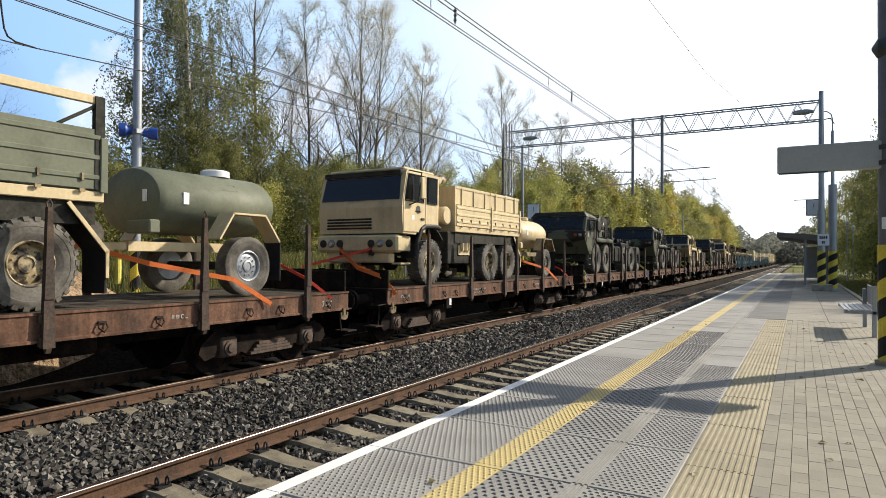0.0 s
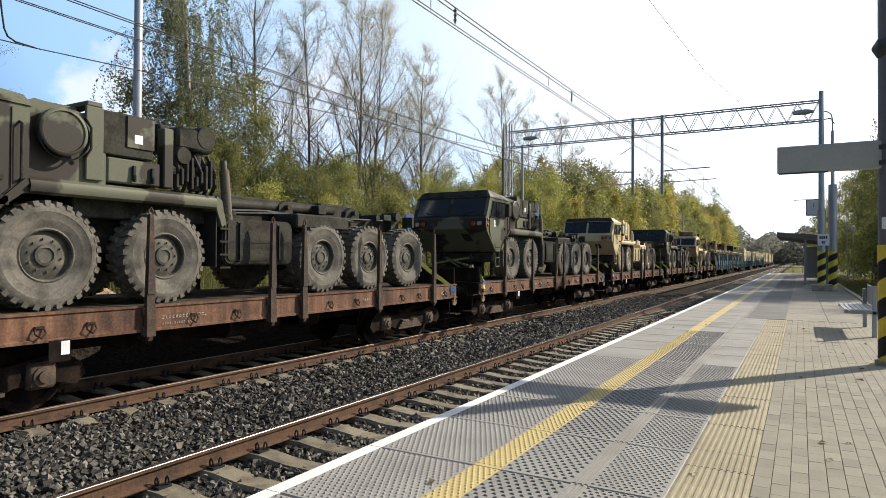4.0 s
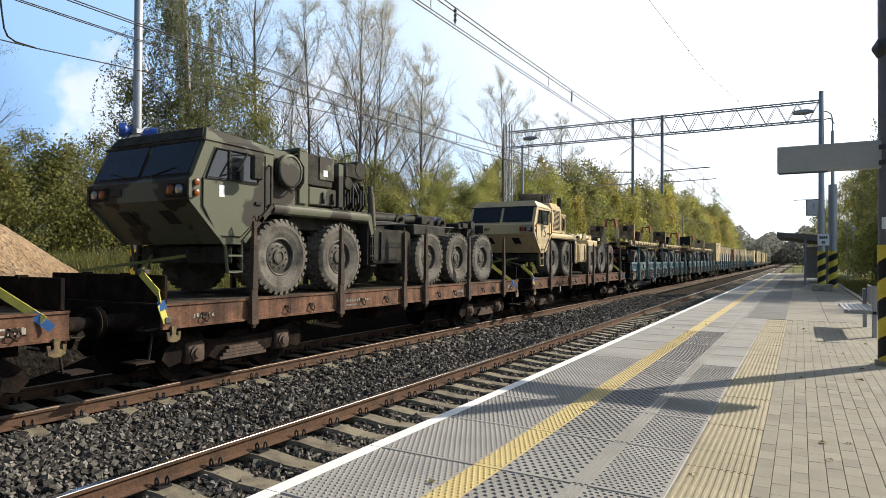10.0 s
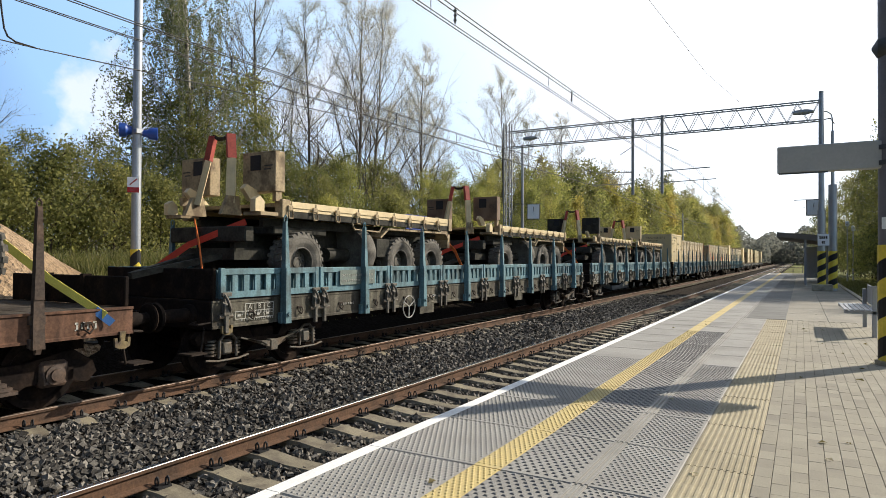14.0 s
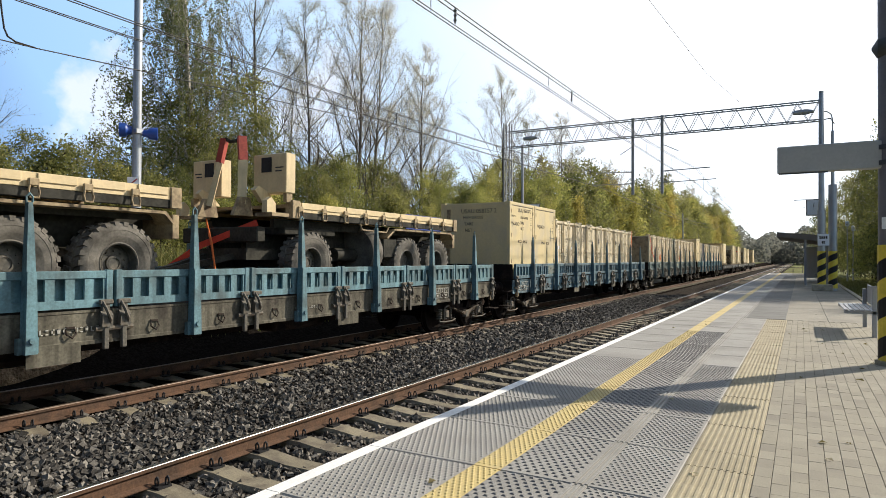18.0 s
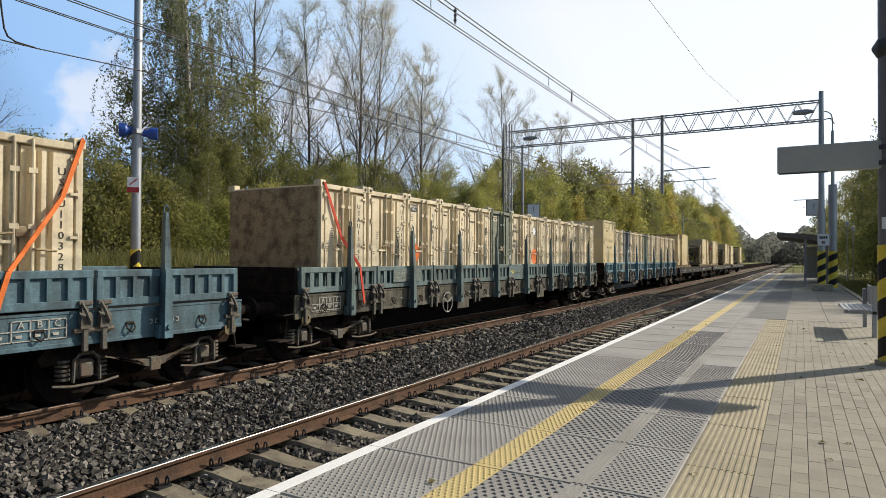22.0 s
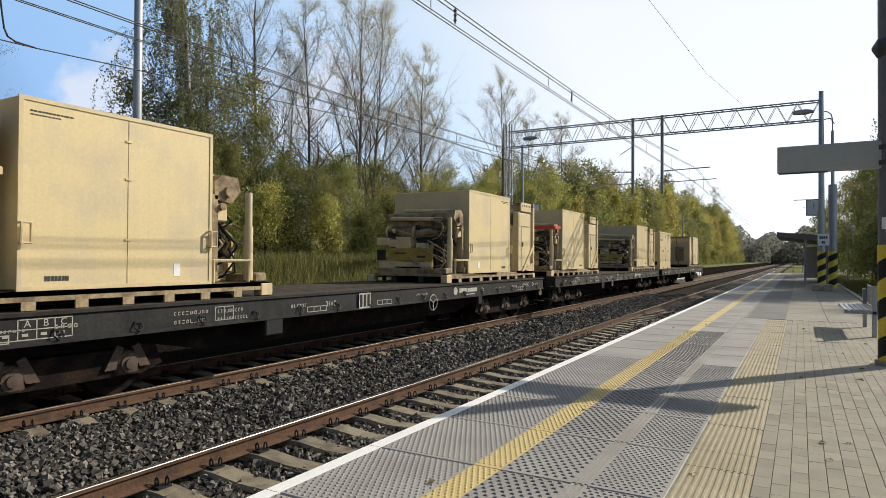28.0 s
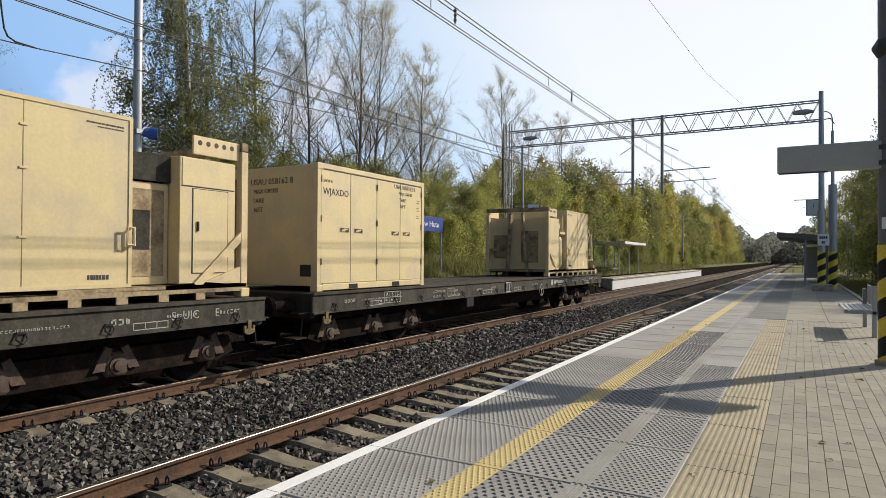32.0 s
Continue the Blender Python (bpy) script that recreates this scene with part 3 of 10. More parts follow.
def tactile_and_pavers():
    s = Shape().box(-0.668, 0.001, PZ - 0.06, -0.262, 0.399, PZ - 0.002, 0.002)
    for k in range(10):
        x = -0.645 + 0.040 * k
        s.prism([(x - 0.013, PZ - 0.004), (x + 0.013, PZ - 0.004), (x + 0.008, PZ + 0.005), (x - 0.008, PZ + 0.005)], "y", 0.002, 0.398)
    me = s.mesh("ribbed_tile", M_TACTILE)
    for i in range(-6, 40):
        ob = new("ribbed_tile", me)
        ob.parent = platform_body
        ob.location = (0, 0.4 * i, 0.002 * math.sin(i * 2.3))
    rng = random.Random(8)
    meshes = [Shape().box(0.0018, 0.0005, PZ - 0.06, 0.0974, 0.1995, PZ + dz, 0.0016).mesh("paver", M_PAVER) for dz in (0.0, 0.0008, -0.0008)]
    rest = Shape()
    n = 0
    for cx in range(20):
        x = -0.258 + 0.0992 * cx
        for cy in range(-10, 80):
            y = 0.2 * cy + (0.1 if cx % 2 else 0.0)
            if 2.6 < y < 8.2 and x < 0.9 and n < 300 and x < y * 0.12 + 0.1:
                ob = new("paver", meshes[rng.randrange(3)])
                ob.parent = platform_body
                ob.location = (x, y, 0)
                n += 1
            else:
                rest.box(x + 0.002, y + 0.0005, PZ - 0.06, x + 0.097, y + 0.1995, PZ + rng.choice((0, 0.0008, -0.0008)))
    tagged(part("pavers", rest, M_PAVER, platform_body, "small beige concrete paving blocks"), kind="stuff")
    part("joint_sand", Shape().box(-0.262, -2.4, PZ - 0.064, 1.722, 16.1, PZ - 0.0045), M_JOINT, platform_body, "grey-brown sand in the paving joints")
    far = Shape()
    for i in range(28):
        for k in range(2):
            far.cut().box(-0.668 + 1.196 * k, 16.12 + 2 * i, PZ - 0.06, 0.524 + 1.19 * k, 18.11 + 2 * i, PZ, 0.006)
    for i in range(5):
        for k in range(2):
            far.cut().box(-0.668 + 1.196 * k, -12.4 + 2 * i, PZ - 0.06, 0.524 + 1.19 * k, -10.41 + 2 * i, PZ, 0.006)
    part("paving_slab", far, M_FARPAVE, platform_body, "smooth pale concrete paving slab")
    # A darker grey strip, 4 mm above the far paving, in 2 m lengths.
    dark = Shape()
    for i in range(22):
        dark.cut().box(-1.16, 16.14 + 2 * i, PZ - 0.02, -0.30, 18.12 + 2 * i, PZ + 0.004, 0.003)
    part("dark_slab", dark, surface("dark_grey_paving", (0.17, 0.168, 0.16), 0.85, var=0.15, scale=2, fine=60, rand=0.08), platform_body, "length of a darker grey strip along the platform")


tactile_and_pavers()


# ---- setting: masts, signs and wires ----
def stripes(parent, x, y, r, z0, z1, square=False, turns=3):
    """Yellow and black slanting warning bands round the foot of a mast."""
    n, k = 16, turns * 2
    for c, m, nm in ((0, M_SIGNYEL, "yellow_band"), (1, M_BLACK, "black_band")):
        s = Shape()
        for b in range(k + 1):
            if b % 2 != c:
                continue
            s.cut()
            for i in range(n):
                q = []
                for w, e in ((i, 0), (i + 1, 0), (i + 1, 1), (i, 1)):
                    a = 2 * math.pi * w / n
                    rise = abs(((w / n) * 2) % 2 - 1)
                    z = z0 + (b - 1 + e + rise) * (z1 - z0) / k
                    z = min(max(z, z0), z1)
                    rr = r
                    if square:
                        rr = r / max(abs(math.cos(a)), abs(math.sin(a)))
                    q.append((x + rr * math.cos(a), y + rr * math.sin(a), z))
                if q[3][2] - q[0][2] + q[2][2] - q[1][2] > 1e-4:
                    s.add(q, [(0, 1, 2, 3)])
        part(nm, s, m, parent)


def sign_mast():
    th = thing("sign_mast", "tall dark mast with striped foot and long grey sign panel", "mast", at=(1.02, 9.9, PZ))
    s = Shape().tube((0, 0, 0), (0, 0, 9.5), 0.15, 0.13, n=20)
    part("mast", s, surface("grey_violet_mast_paint", (0.16, 0.155, 0.17), 0.55, 0.2, var=0.1), th, smooth=True)
    stripes(th, 0, 0, 0.155, 0.06, 1.55, turns=3)
    part("foot", Shape().tube((0, 0, 0), (0, 0, 0.06), 0.19, n=20), M_CONCRETE, th)
    part("panel", Shape().box(-1.30, -0.09, 2.54, 1.14, 0.03, 2.905, 0.012), M_PANELGREY, th, "long plain grey sign panel seen from its back")
    part("panel_frame", Shape().box(-1.28, -0.085, 2.525, -0.7, -0.05, 2.54), M_DARKSTEEL, th)
    part("clamp", Shape().tube((0, 0, 2.58), (0, 0, 2.64), 0.17, n=20).tube((0, 0, 2.78), (0, 0, 2.84), 0.17, n=20), M_DARKSTEEL, th)
    part("loudspeaker", Shape().lathe([(0.02, -0.16), (0.12, -0.1), (0.16, 0.1), (0.16, 0.16)], (-0.05, -0.05, 4.1), "x", 16), M_DARKSTEEL, th, "round dark loudspeaker", True)
    part("number_plate", Shape().box(-0.12, -0.175, 1.75, 0.06, -0.16, 1.9), M_SIGNWHITE, th, "small white plate")
    return th


sign_mast()


def truss(th, x0, x1, y, zb, zt, d=0.45):
    """A lattice beam across the tracks."""
    for z in (zb, zt):
        for yy in (y - d / 2, y + d / 2):
            part("chord", Shape().beam((x0, yy, z), (x1, yy, z), 0.05, 0.05), M_GANTRY, th)
    n = 36
    dx = (x1 - x0) / n
    for i in range(n):
        a, b = x0 + dx * i, x0 + dx * (i + 1)
        za, zc = (zb, zt) if i % 2 else (zt, zb)
        s = Shape()
        for yy in (y - d / 2, y + d / 2):
            s.beam((a, yy, za), (b, yy, zc), 0.02, 0.022)
        s.beam((a, y - d / 2, zt), (b, y + d / 2, zt), 0.018, 0.018)
        s.beam((a, y + d / 2, zb), (b, y - d / 2, zb), 0.018, 0.018)
        part("lattice_bar", s, M_GANTRY, th)


def insulator(s, p0, p1, r=0.05, n=5):
    p0, p1 = Vector(p0), Vector(p1)
    s.tube(p0, p1, r * 0.45, n=8)
    for i in range(n):
        a = p0.lerp(p1, (i + 0.3) / n)
        b = p0.lerp(p1, (i + 0.6) / n)
        s.tube(a, b, r, r * 0.6, n=8)


def gantry(y, main=True):
    th = thing("catenary_gantry", "dark steel lattice gantry carrying the overhead line across the tracks", "gantry", at=(0, y, 0))
    part("mast", Shape().tube((0.80, 0, PZ), (0.80, 0, 9.36), 0.14, 0.095, n=16), M_STEEL, th, "round galvanised mast", True)
    part("foundation", Shape().box(0.42, -0.45, PZ, 1.22, 0.45, PZ + 0.28, 0.03), M_CONCRETE, th, "concrete foundation block")
    stripes(th, 0.80, 0, 0.165, PZ + 0.28, PZ + 1.75, turns=3)
    part("mast_sleeve", Shape().tube((0.80, 0, PZ + 0.2), (0.80, 0, 4.1), 0.155, n=16), M_STEEL, th, smooth=True)
    # lattice leg on the far side
    lx = -14.25
    zf = terrain(lx, y) - 0.1
    for dx in (-0.17, 0.17):
        for dy in (-0.17, 0.17):
            part("leg_angle", Shape().beam((lx + dx, dy, zf), (lx + dx, dy, 9.45), 0.06, 0.06), M_GANTRY, th)
    lat = Shape()
    for k in range(16):
        za, zb = zf + 0.1 + k * 0.53, zf + 0.63 + k * 0.53
        s1 = 1 if k % 2 else -1
        lat.beam((lx - 0.17 * s1, -0.17, za), (lx + 0.17 * s1, -0.17, zb), 0.022, 0.022)
        lat.beam((lx - 0.17 * s1, 0.17, za), (lx + 0.17 * s1, 0.17, zb), 0.022, 0.022)
        lat.beam((lx - 0.17, -0.17 * s1, za), (lx - 0.17, 0.17 * s1, zb), 0.022, 0.022)
        lat.beam((lx + 0.17, -0.17 * s1, za), (lx + 0.17, 0.17 * s1, zb), 0.022, 0.022)
    part("leg_lattice", lat, M_STEEL, th, "pale zigzag bracing")
    stripes(th, lx, 0, 0.21, zf + 0.3, zf + 1.2, square=True, turns=2)
    truss(th, lx, 0.72, 0, 8.08, 8.93)
    for x in (-7.37, -5.95):
        part("drop_tube", Shape().tube((x, 0, 9.02), (x, 0, 5.15), 0.075, n=12), M_GANTRY, th, smooth=True)
    for x0, x1, z0 in ((-7.37, -9.25, 6.3), (-5.95, -3.75, 6.25)):
        s = Shape()
        insulator(s, (x0, 0, z0), (x0 + (x1 - x0) * 0.25, 0, z0 + 0.02), 0.06)
        s.tube((x0 + (x1 - x0) * 0.25, 0, z0 + 0.02), (x1, 0, z0 + 0.06), 0.025, n=8)
        part("bracket_arm", s, M_GANTRY, th)
        s = Shape()
        insulator(s, (x0, 0, 5.72), (x0 + (x1 - x0) * 0.25, 0, 5.7), 0.06)
        s.tube((x0 + (x1 - x0) * 0.25, 0, 5.7), (x1 + (x1 - x0) * 0.12, 0, 5.74), 0.022, n=8)
        part("registration_arm", s, M_GANTRY, th)
        part("strut", Shape().tube((x0, 0, 7.6), (x0 + (x1 - x0) * 0.35, 0, 7.2), 0.02, n=6), M_GANTRY, th)
    for x in (0.1, -12.8):
        s = Shape().lathe([(0.02, -0.42), (0.10, -0.36), (0.13, 0.1), (0.06, 0.42)], (x, -0.3, 8.45), "x", 12)
        part("lamp_head", s, M_STEEL, th, "flat street-lamp head on the gantry", True)
    s = Shape().path([(0.9, 0, 8.1), (1.15, 0.1, 8.15), (1.3, 0.2, 7.9)], 0.02, 6)
    part("cable_loop", s, M_CABLE, th)
    return th


gantry(32.3)


def arm_lamp(x, y):
    th = thing("arm_lamp", "pale steel lamp post with thick striped lower tube and curved arm", "lamp post", "platform lamps", at=(x, y, PZ))
    part("lower_tube", Shape().tube((0, 0, 0), (0, 0, 4.7), 0.17, n=16), M_STEEL, th, smooth=True)
    part("upper_tube", Shape().tube((0, 0, 4.7), (0, 0, 7.1), 0.075, 0.06, n=12), M_STEEL, th, smooth=True)
    part("arm", Shape().path([(0, 0, 7.1), (0, 0, 7.6), (-0.05, 0, 7.85), (-0.2, 0, 7.98), (-0.45, 0, 8.0)], 0.025, 6), M_STEEL, th)
    stripes(th, 0, 0, 0.178, 0.1, 1.75, turns=3)
    return th


arm_lamp(1.24, 32.75)


def catenary_mast(x, y, h, r=0.11, foot=True, horns=False):
    zf = terrain(x, y) if x < -11 else PZ
    up = 1.46 - zf if horns else 0.0
    h += up
    th = thing("round_mast", "slim galvanised steel mast with a yellow and black striped foot", "mast", "masts along the line", at=(x, y, zf - 0.05))
    part("pole", Shape().tube((0, 0, 0), (0, 0, h), r * 1.1, r * 0.85, n=18).tube((0, 0, h), (0, 0, h + 0.05), r, r * 0.5, n=18), M_STEEL, th, smooth=True)
    stripes(th, 0, 0, r * 1.16, 0.1, 1.45, turns=2)
    if horns:
        for sx in (-1, 1):
            s = Shape().lathe([(0.05, 0), (0.09, 0.03), (0.10, 0.14), (0.155, 0.20), (0.17, 0.40), (0.13, 0.40)], (sx * 0.10, 0, 3.75 + up), "x", 18)
            if sx < 0:
                s = Shape().lathe([(0.05, 0), (0.11, -0.03), (0.12, -0.10), (0.18, -0.16), (0.19, -0.32), (0.15, -0.32)], (-0.10, 0, 3.80 + up), "x", 18)
            s.moved(Matrix.Rotation(radians(52), 4, "Z"))
            part("loudspeaker", s, M_BLUEHORN, th, "blue horn loudspeaker", True)
        part("speaker_clamp", Shape().box(-0.15, -0.13, 3.70 + up, 0.15, 0.13, 3.84 + up, 0.02), M_STEEL, th)
        q = Shape().box(-0.14, -0.012, -0.2, 0.14, 0.012, 0.2).moved(pose(0.1, -0.16, 2.35 + up, 0, 0, 50))
        part("warning_plate", q, M_SIGNWHITE, th, "white warning plate with a red bar")
        q = Shape().box(-0.14, -0.016, -0.2, 0.14, -0.013, -0.06).moved(pose(0.1, -0.16, 2.35 + up, 0, 0, 50))
        q2 = Shape().beam((-0.08, -0.016, 0.0), (0.09, -0.016, 0.16), 0.004, 0.03).moved(pose(0.1, -0.16, 2.35 + up, 0, 0, 50))
        part("red_bar", q, M_LAMPRED, th)
        part("bolt_mark", q2, M_LAMPRED, th)
    return th


catenary_mast(-15.2, 10.35, 9.6, 0.115, horns=True)
catenary_mast(-13.9, 33.6, 7.4, 0.085)
catenary_mast(-14.2, 92.0, 7.6, 0.1)


def platform_lamp(x, y, h=4.6):
    th = thing("platform_lamp", "slender pale platform lamp post with a white head", "lamp post", "platform lamps", at=(x, y, PZ - 0.1))
    part("pole", Shape().tube((0, 0, 0), (0, 0, h), 0.05, 0.035, n=10), M_STEEL, th, smooth=True)
    part("lamp_head", Shape().lathe([(0.03, 0), (0.12, 0.03), (0.12, 0.32), (0.03, 0.4)], (0, 0, h), "z", 12), M_SIGNWHITE, th, "white cylindrical lamp head", True)
    return th


platform_lamp(2.72, 50.0, 3.7)
platform_lamp(3.08, 50.6, 3.4)


def bar_text(s, x0, z0, w, h, y, n, rng=random.Random(11)):
    """Illegible writing: a row of plain bars."""
    x = x0
    while x < x0 + w:
        d = rng.uniform(0.5, 1.0) * w / n
        s.box(x, y - 0.002, z0, min(x + d * 0.75, x0 + w), y + 0.002, z0 + h)
        x += d


TEXTS = {}


def text_mesh(body, size, material, extrude=0.002, sx=1.0):
    key = (body, size, material.name, sx)
    if key in TEXTS:
        return TEXTS[key]
    cu = bpy.data.curves.new("lettering", "FONT")
    cu.body, cu.size, cu.extrude, cu.align_x, cu.align_y = body, size, extrude, "CENTER", "CENTER"
    cu.resolution_u = 2
    tmp = bpy.data.objects.new("lettering_source", cu)
    scene.collection.objects.link(tmp)
    me = bpy.data.meshes.new_from_object(tmp.evaluated_get(bpy.context.evaluated_depsgraph_get()))
    bpy.data.objects.remove(tmp)
    bpy.data.curves.remove(cu)
    me.materials.clear()
    me.materials.append(material)
    if sx != 1.0:
        me.transform(Matrix.Diagonal((sx, 1, 1, 1)))
    TEXTS[key] = me
    return me


def letters(parent, body, size, material, m, sx=1.0, label=""):
    """Lettering that lies in its own x-y plane, put at the pose m under its thing."""
    ob = new("lettering", text_mesh(body, size, material, 0.002, sx))
    ob.parent = parent
    ob.matrix_basis = m
    return tagged(ob, label)


def station_sign():
    y0, y1, x = 21.45, 24.4, -14.0
    th = thing("station_sign", "dark blue station name board with white letters on two posts", "sign", at=(x, y0, terrain(x, y0)))
    z0 = terrain(x, y0)
    L = y1 - y0
    for y in (0.02, L - 0.03):
        part("post", Shape().tube((0, y, -0.2), (0, y, 3.68 - z0), 0.04, n=10), M_STEEL, th, smooth=True)
    part("board", Shape().box(0.045, -0.05, 3.05 - z0, 0.075, L + 0.05, 3.68 - z0, 0.006), M_SIGNBLUE, th)
    letters(th, "Głogów Huta", 0.36, M_SIGNWHITE, Matrix.Translation((0.079, L / 2, 3.36 - z0)) @ Euler((math.pi / 2, 0, math.pi / 2)).to_matrix().to_4x4(), 1.15, "white station name")
    return th


station_sign()


def clock(x, y, z, toward):
    th = thing("platform_clock", "square white station clock in a dark frame on a mast", "clock", "station clocks", at=(x, y, z))
    m = Matrix.Rotation(toward, 4, "Z")
    part("case", Shape().box(-0.36, -0.12, -0.44, 0.36, 0.12, 0.44, 0.02).moved(m), M_DARKSTEEL, th)
    part("face", Shape().box(-0.32, -0.128, -0.40, 0.32, -0.122, 0.40).moved(m), M_SIGNWHITE, th)
    part("pointer", Shape().beam((0, -0.132, 0), (0.02, -0.132, 0.25), 0.005, 0.03).beam((0, -0.132, 0), (0.0, -0.132, -0.16), 0.005, 0.04).moved(m), M_BLACK, th)
    part("bracket", Shape().box(-0.5, -0.04, -0.02, -0.42, 0.04, 0.02).box(-0.95, -0.03, 0.42, 0.45, 0.03, 0.46).moved(m), M_DARKSTEEL, th)
    return th


clock(-13.15, 33.4, 4.55, radians(18))
clock(0.62, 40.0, 4.78, radians(0))


def wire(name, pts, r, label):
    """An overhead wire through the given points, in short straight lengths."""
    s = Shape()
    out = []
    for (a, b) in zip(pts, pts[1:]):
        for k in range(6):
            t = k / 6
            out.append(tuple(a[i] + (b[i] - a[i]) * t for i in range(3)))
    out.append(pts[-1])
    s.path(out, r, 5)
    th = tagged(new(name, s.mesh(name, M_CABLE)), label, "cable", "overhead wires")
    return th


def catenary(x):
    """Twin contact and messenger wires with droppers over one track."""
    def sag(y, low, high):
        return low + (high - low) * (2 * (((y + 20) % 52.3) / 52.3) - 1) ** 2

    ys = [-20 + 52.3 * i / 14 for i in range(71)]
    for dx in (-0.03, 0.03):
        wire("contact_wire", [(x + dx, y, sag(y, 5.26, 5.58)) for y in ys[::2]], 0.008, "copper contact wire over the track")
        wire("messenger_wire", [(x + dx * 1.4, y, sag(y, 5.51, 6.30)) for y in ys], 0.009, "sagging messenger wire above the contact wire")
    for k in range(13):
        y = -17 + 4.6 * k + 1.3
        wire("dropper", [(x, y, sag(y, 5.26, 5.58)), (x, y, sag(y, 5.51, 6.30))], 0.006, "thin dropper between contact and messenger wire")
    for y in (7.9, 13.2):
        s = Shape()
        insulator(s, (x + 0.05, y, sag(y, 5.51, 6.30) - 0.02), (x + 0.05, y, sag(y, 5.26, 5.58) + 0.02), 0.03, 3)
        solid("wire_clamp", s, M_DARKSTEEL, "small dark clamp joining the overhead wires", "clamp", "wire clamps")


catenary(-4.37)
catenary(-8.95)
wire("feeder_wire", [(-2.2, 2, 5.6), (-2.2, 10.76, 6.24), (-2.2, 18.14, 6.92), (-1.5, 32.3, 8.2)], 0.004, "single feeder wire beside the platform")
wire("old_wire", [(-10.3, -4, 4.75), (-10.3, 5.29, 5.12), (-10.3, 8.86, 5.35), (-10.3, 16.0, 5.75), (-9.4, 32.3, 6.3)], 0.010, "thin wire running to the gantry bracket")
wire("hanging_cable", [(-10.3, 4.70, 6.6), (-10.3, 4.78, 5.75), (-10.3, 4.81, 5.49), (-10.3, 4.84, 5.29), (-10.3, 4.89, 5.18), (-10.3, 5.0, 5.13), (-10.3, 5.29, 5.12)], 0.014, "dark cable hanging down to a clamp on the wire")


def bench():
    th = thing("platform_bench", "low grey steel bench with flat slats and square legs", "bench", at=(1.12, 13.3, PZ))
    part("frame", Shape().box(-0.45, 0.0, 0.40, 0.06, 0.05, 0.45).box(-0.45, 1.95, 0.40, 0.06, 2.0, 0.45), M_STEEL, th)
    for k in range(6):
        part("slat", Shape().box(-0.45 + 0.082 * k, -0.02, 0.45, -0.385 + 0.082 * k, 2.02, 0.475, 0.006), M_STEEL, th)
    for x in (0.0,):
        for y in (0.0, 1.93):
            part("leg", Shape().box(x - 0.035, y, 0, x + 0.035, y + 0.07, 0.88 if y < 1 else 0.78, 0.006), M_STEEL, th)
    part("armrest", Shape().box(-0.05, 0.0, 0.86, 0.42, 0.06, 0.90, 0.01), M_STEEL, th, "pale armrest")
    part("backrest", Shape().box(0.04, 0.05, 0.50, 0.07, 1.95, 0.86, 0.006), M_STEEL, th)
    return th


bench()


def shelter(x0, x1, y0, y1, z, h, name_label):
    th = thing("platform_shelter", name_label, "shelter", "platform shelters", at=(x0, y0, z))
    w, d = x1 - x0, y1 - y0
    part("roof", Shape().box(-0.5, -0.4, h, w + 0.5, d + 0.4, h + 0.16, 0.03), M_PANELGREY, th, "flat grey roof")
    part("fascia", Shape().box(w + 0.5, -0.4, h - 0.02, w + 0.54, d + 0.4, h + 0.19), M_SIGNWHITE, th, "white roof edge")
    for a in (0.05, w - 0.12):
        for b in (0.05, d / 2, d - 0.12):
            part("post", Shape().box(a, b, 0, a + 0.08, b + 0.08, h), M_STEEL, th)
    for b in (0.1, d / 2 + 0.1):
        part("glass_pane", Shape().box(0.07, b, 0.2, 0.085, b + d / 2 - 0.15, h - 0.25), M_PANE, th, "clear side pane")
    part("glass_pane", Shape().box(0.1, 0.07, 0.2, w - 0.1, 0.085, h - 0.25), M_PANE, th, "clear side pane")
    part("seat", Shape().box(0.15, 0.3, 0.42, 0.5, d - 0.3, 0.47, 0.01), M_STEEL, th)
    return th


M_PANE = bpy.data.materials.new("clear_pane")
M_PANE.use_nodes = True
_p = M_PANE.node_tree.nodes["Principled BSDF"]
_p.inputs["Base Color"].default_value, _p.inputs["Roughness"].default_value = (0.9, 0.95, 0.95, 1), 0.05
_p.inputs["Transmission Weight"].default_value, _p.inputs["IOR"].default_value = 1.0, 1.1


def far_platform():
    s = Shape()
    s.box(-14.6, 43.5, RZ - 0.2, -11.35, 88, 0.40)
    s.box(-14.6, 43.5, 0.40, -11.25, 88, 0.55, 0.02)
    ob = solid("far_platform", s, M_CONCRETE, "pale concrete platform on the other side of the tracks", kind="structure")
    part("white_edge", Shape().box(-11.40, 43.5, 0.54, -11.246, 88, 0.555), M_WHITE, ob)
    part("front_wall", Shape().box(-11.35, 43.5, RZ, -11.30, 88, 0.39), M_SIGNWHITE, ob, "white-washed platform wall")
    return ob


far_platform()
shelter(-15.2, -12.9, 52.0, 59.0, 0.55, 2.6, "glazed platform shelter with a flat grey roof")


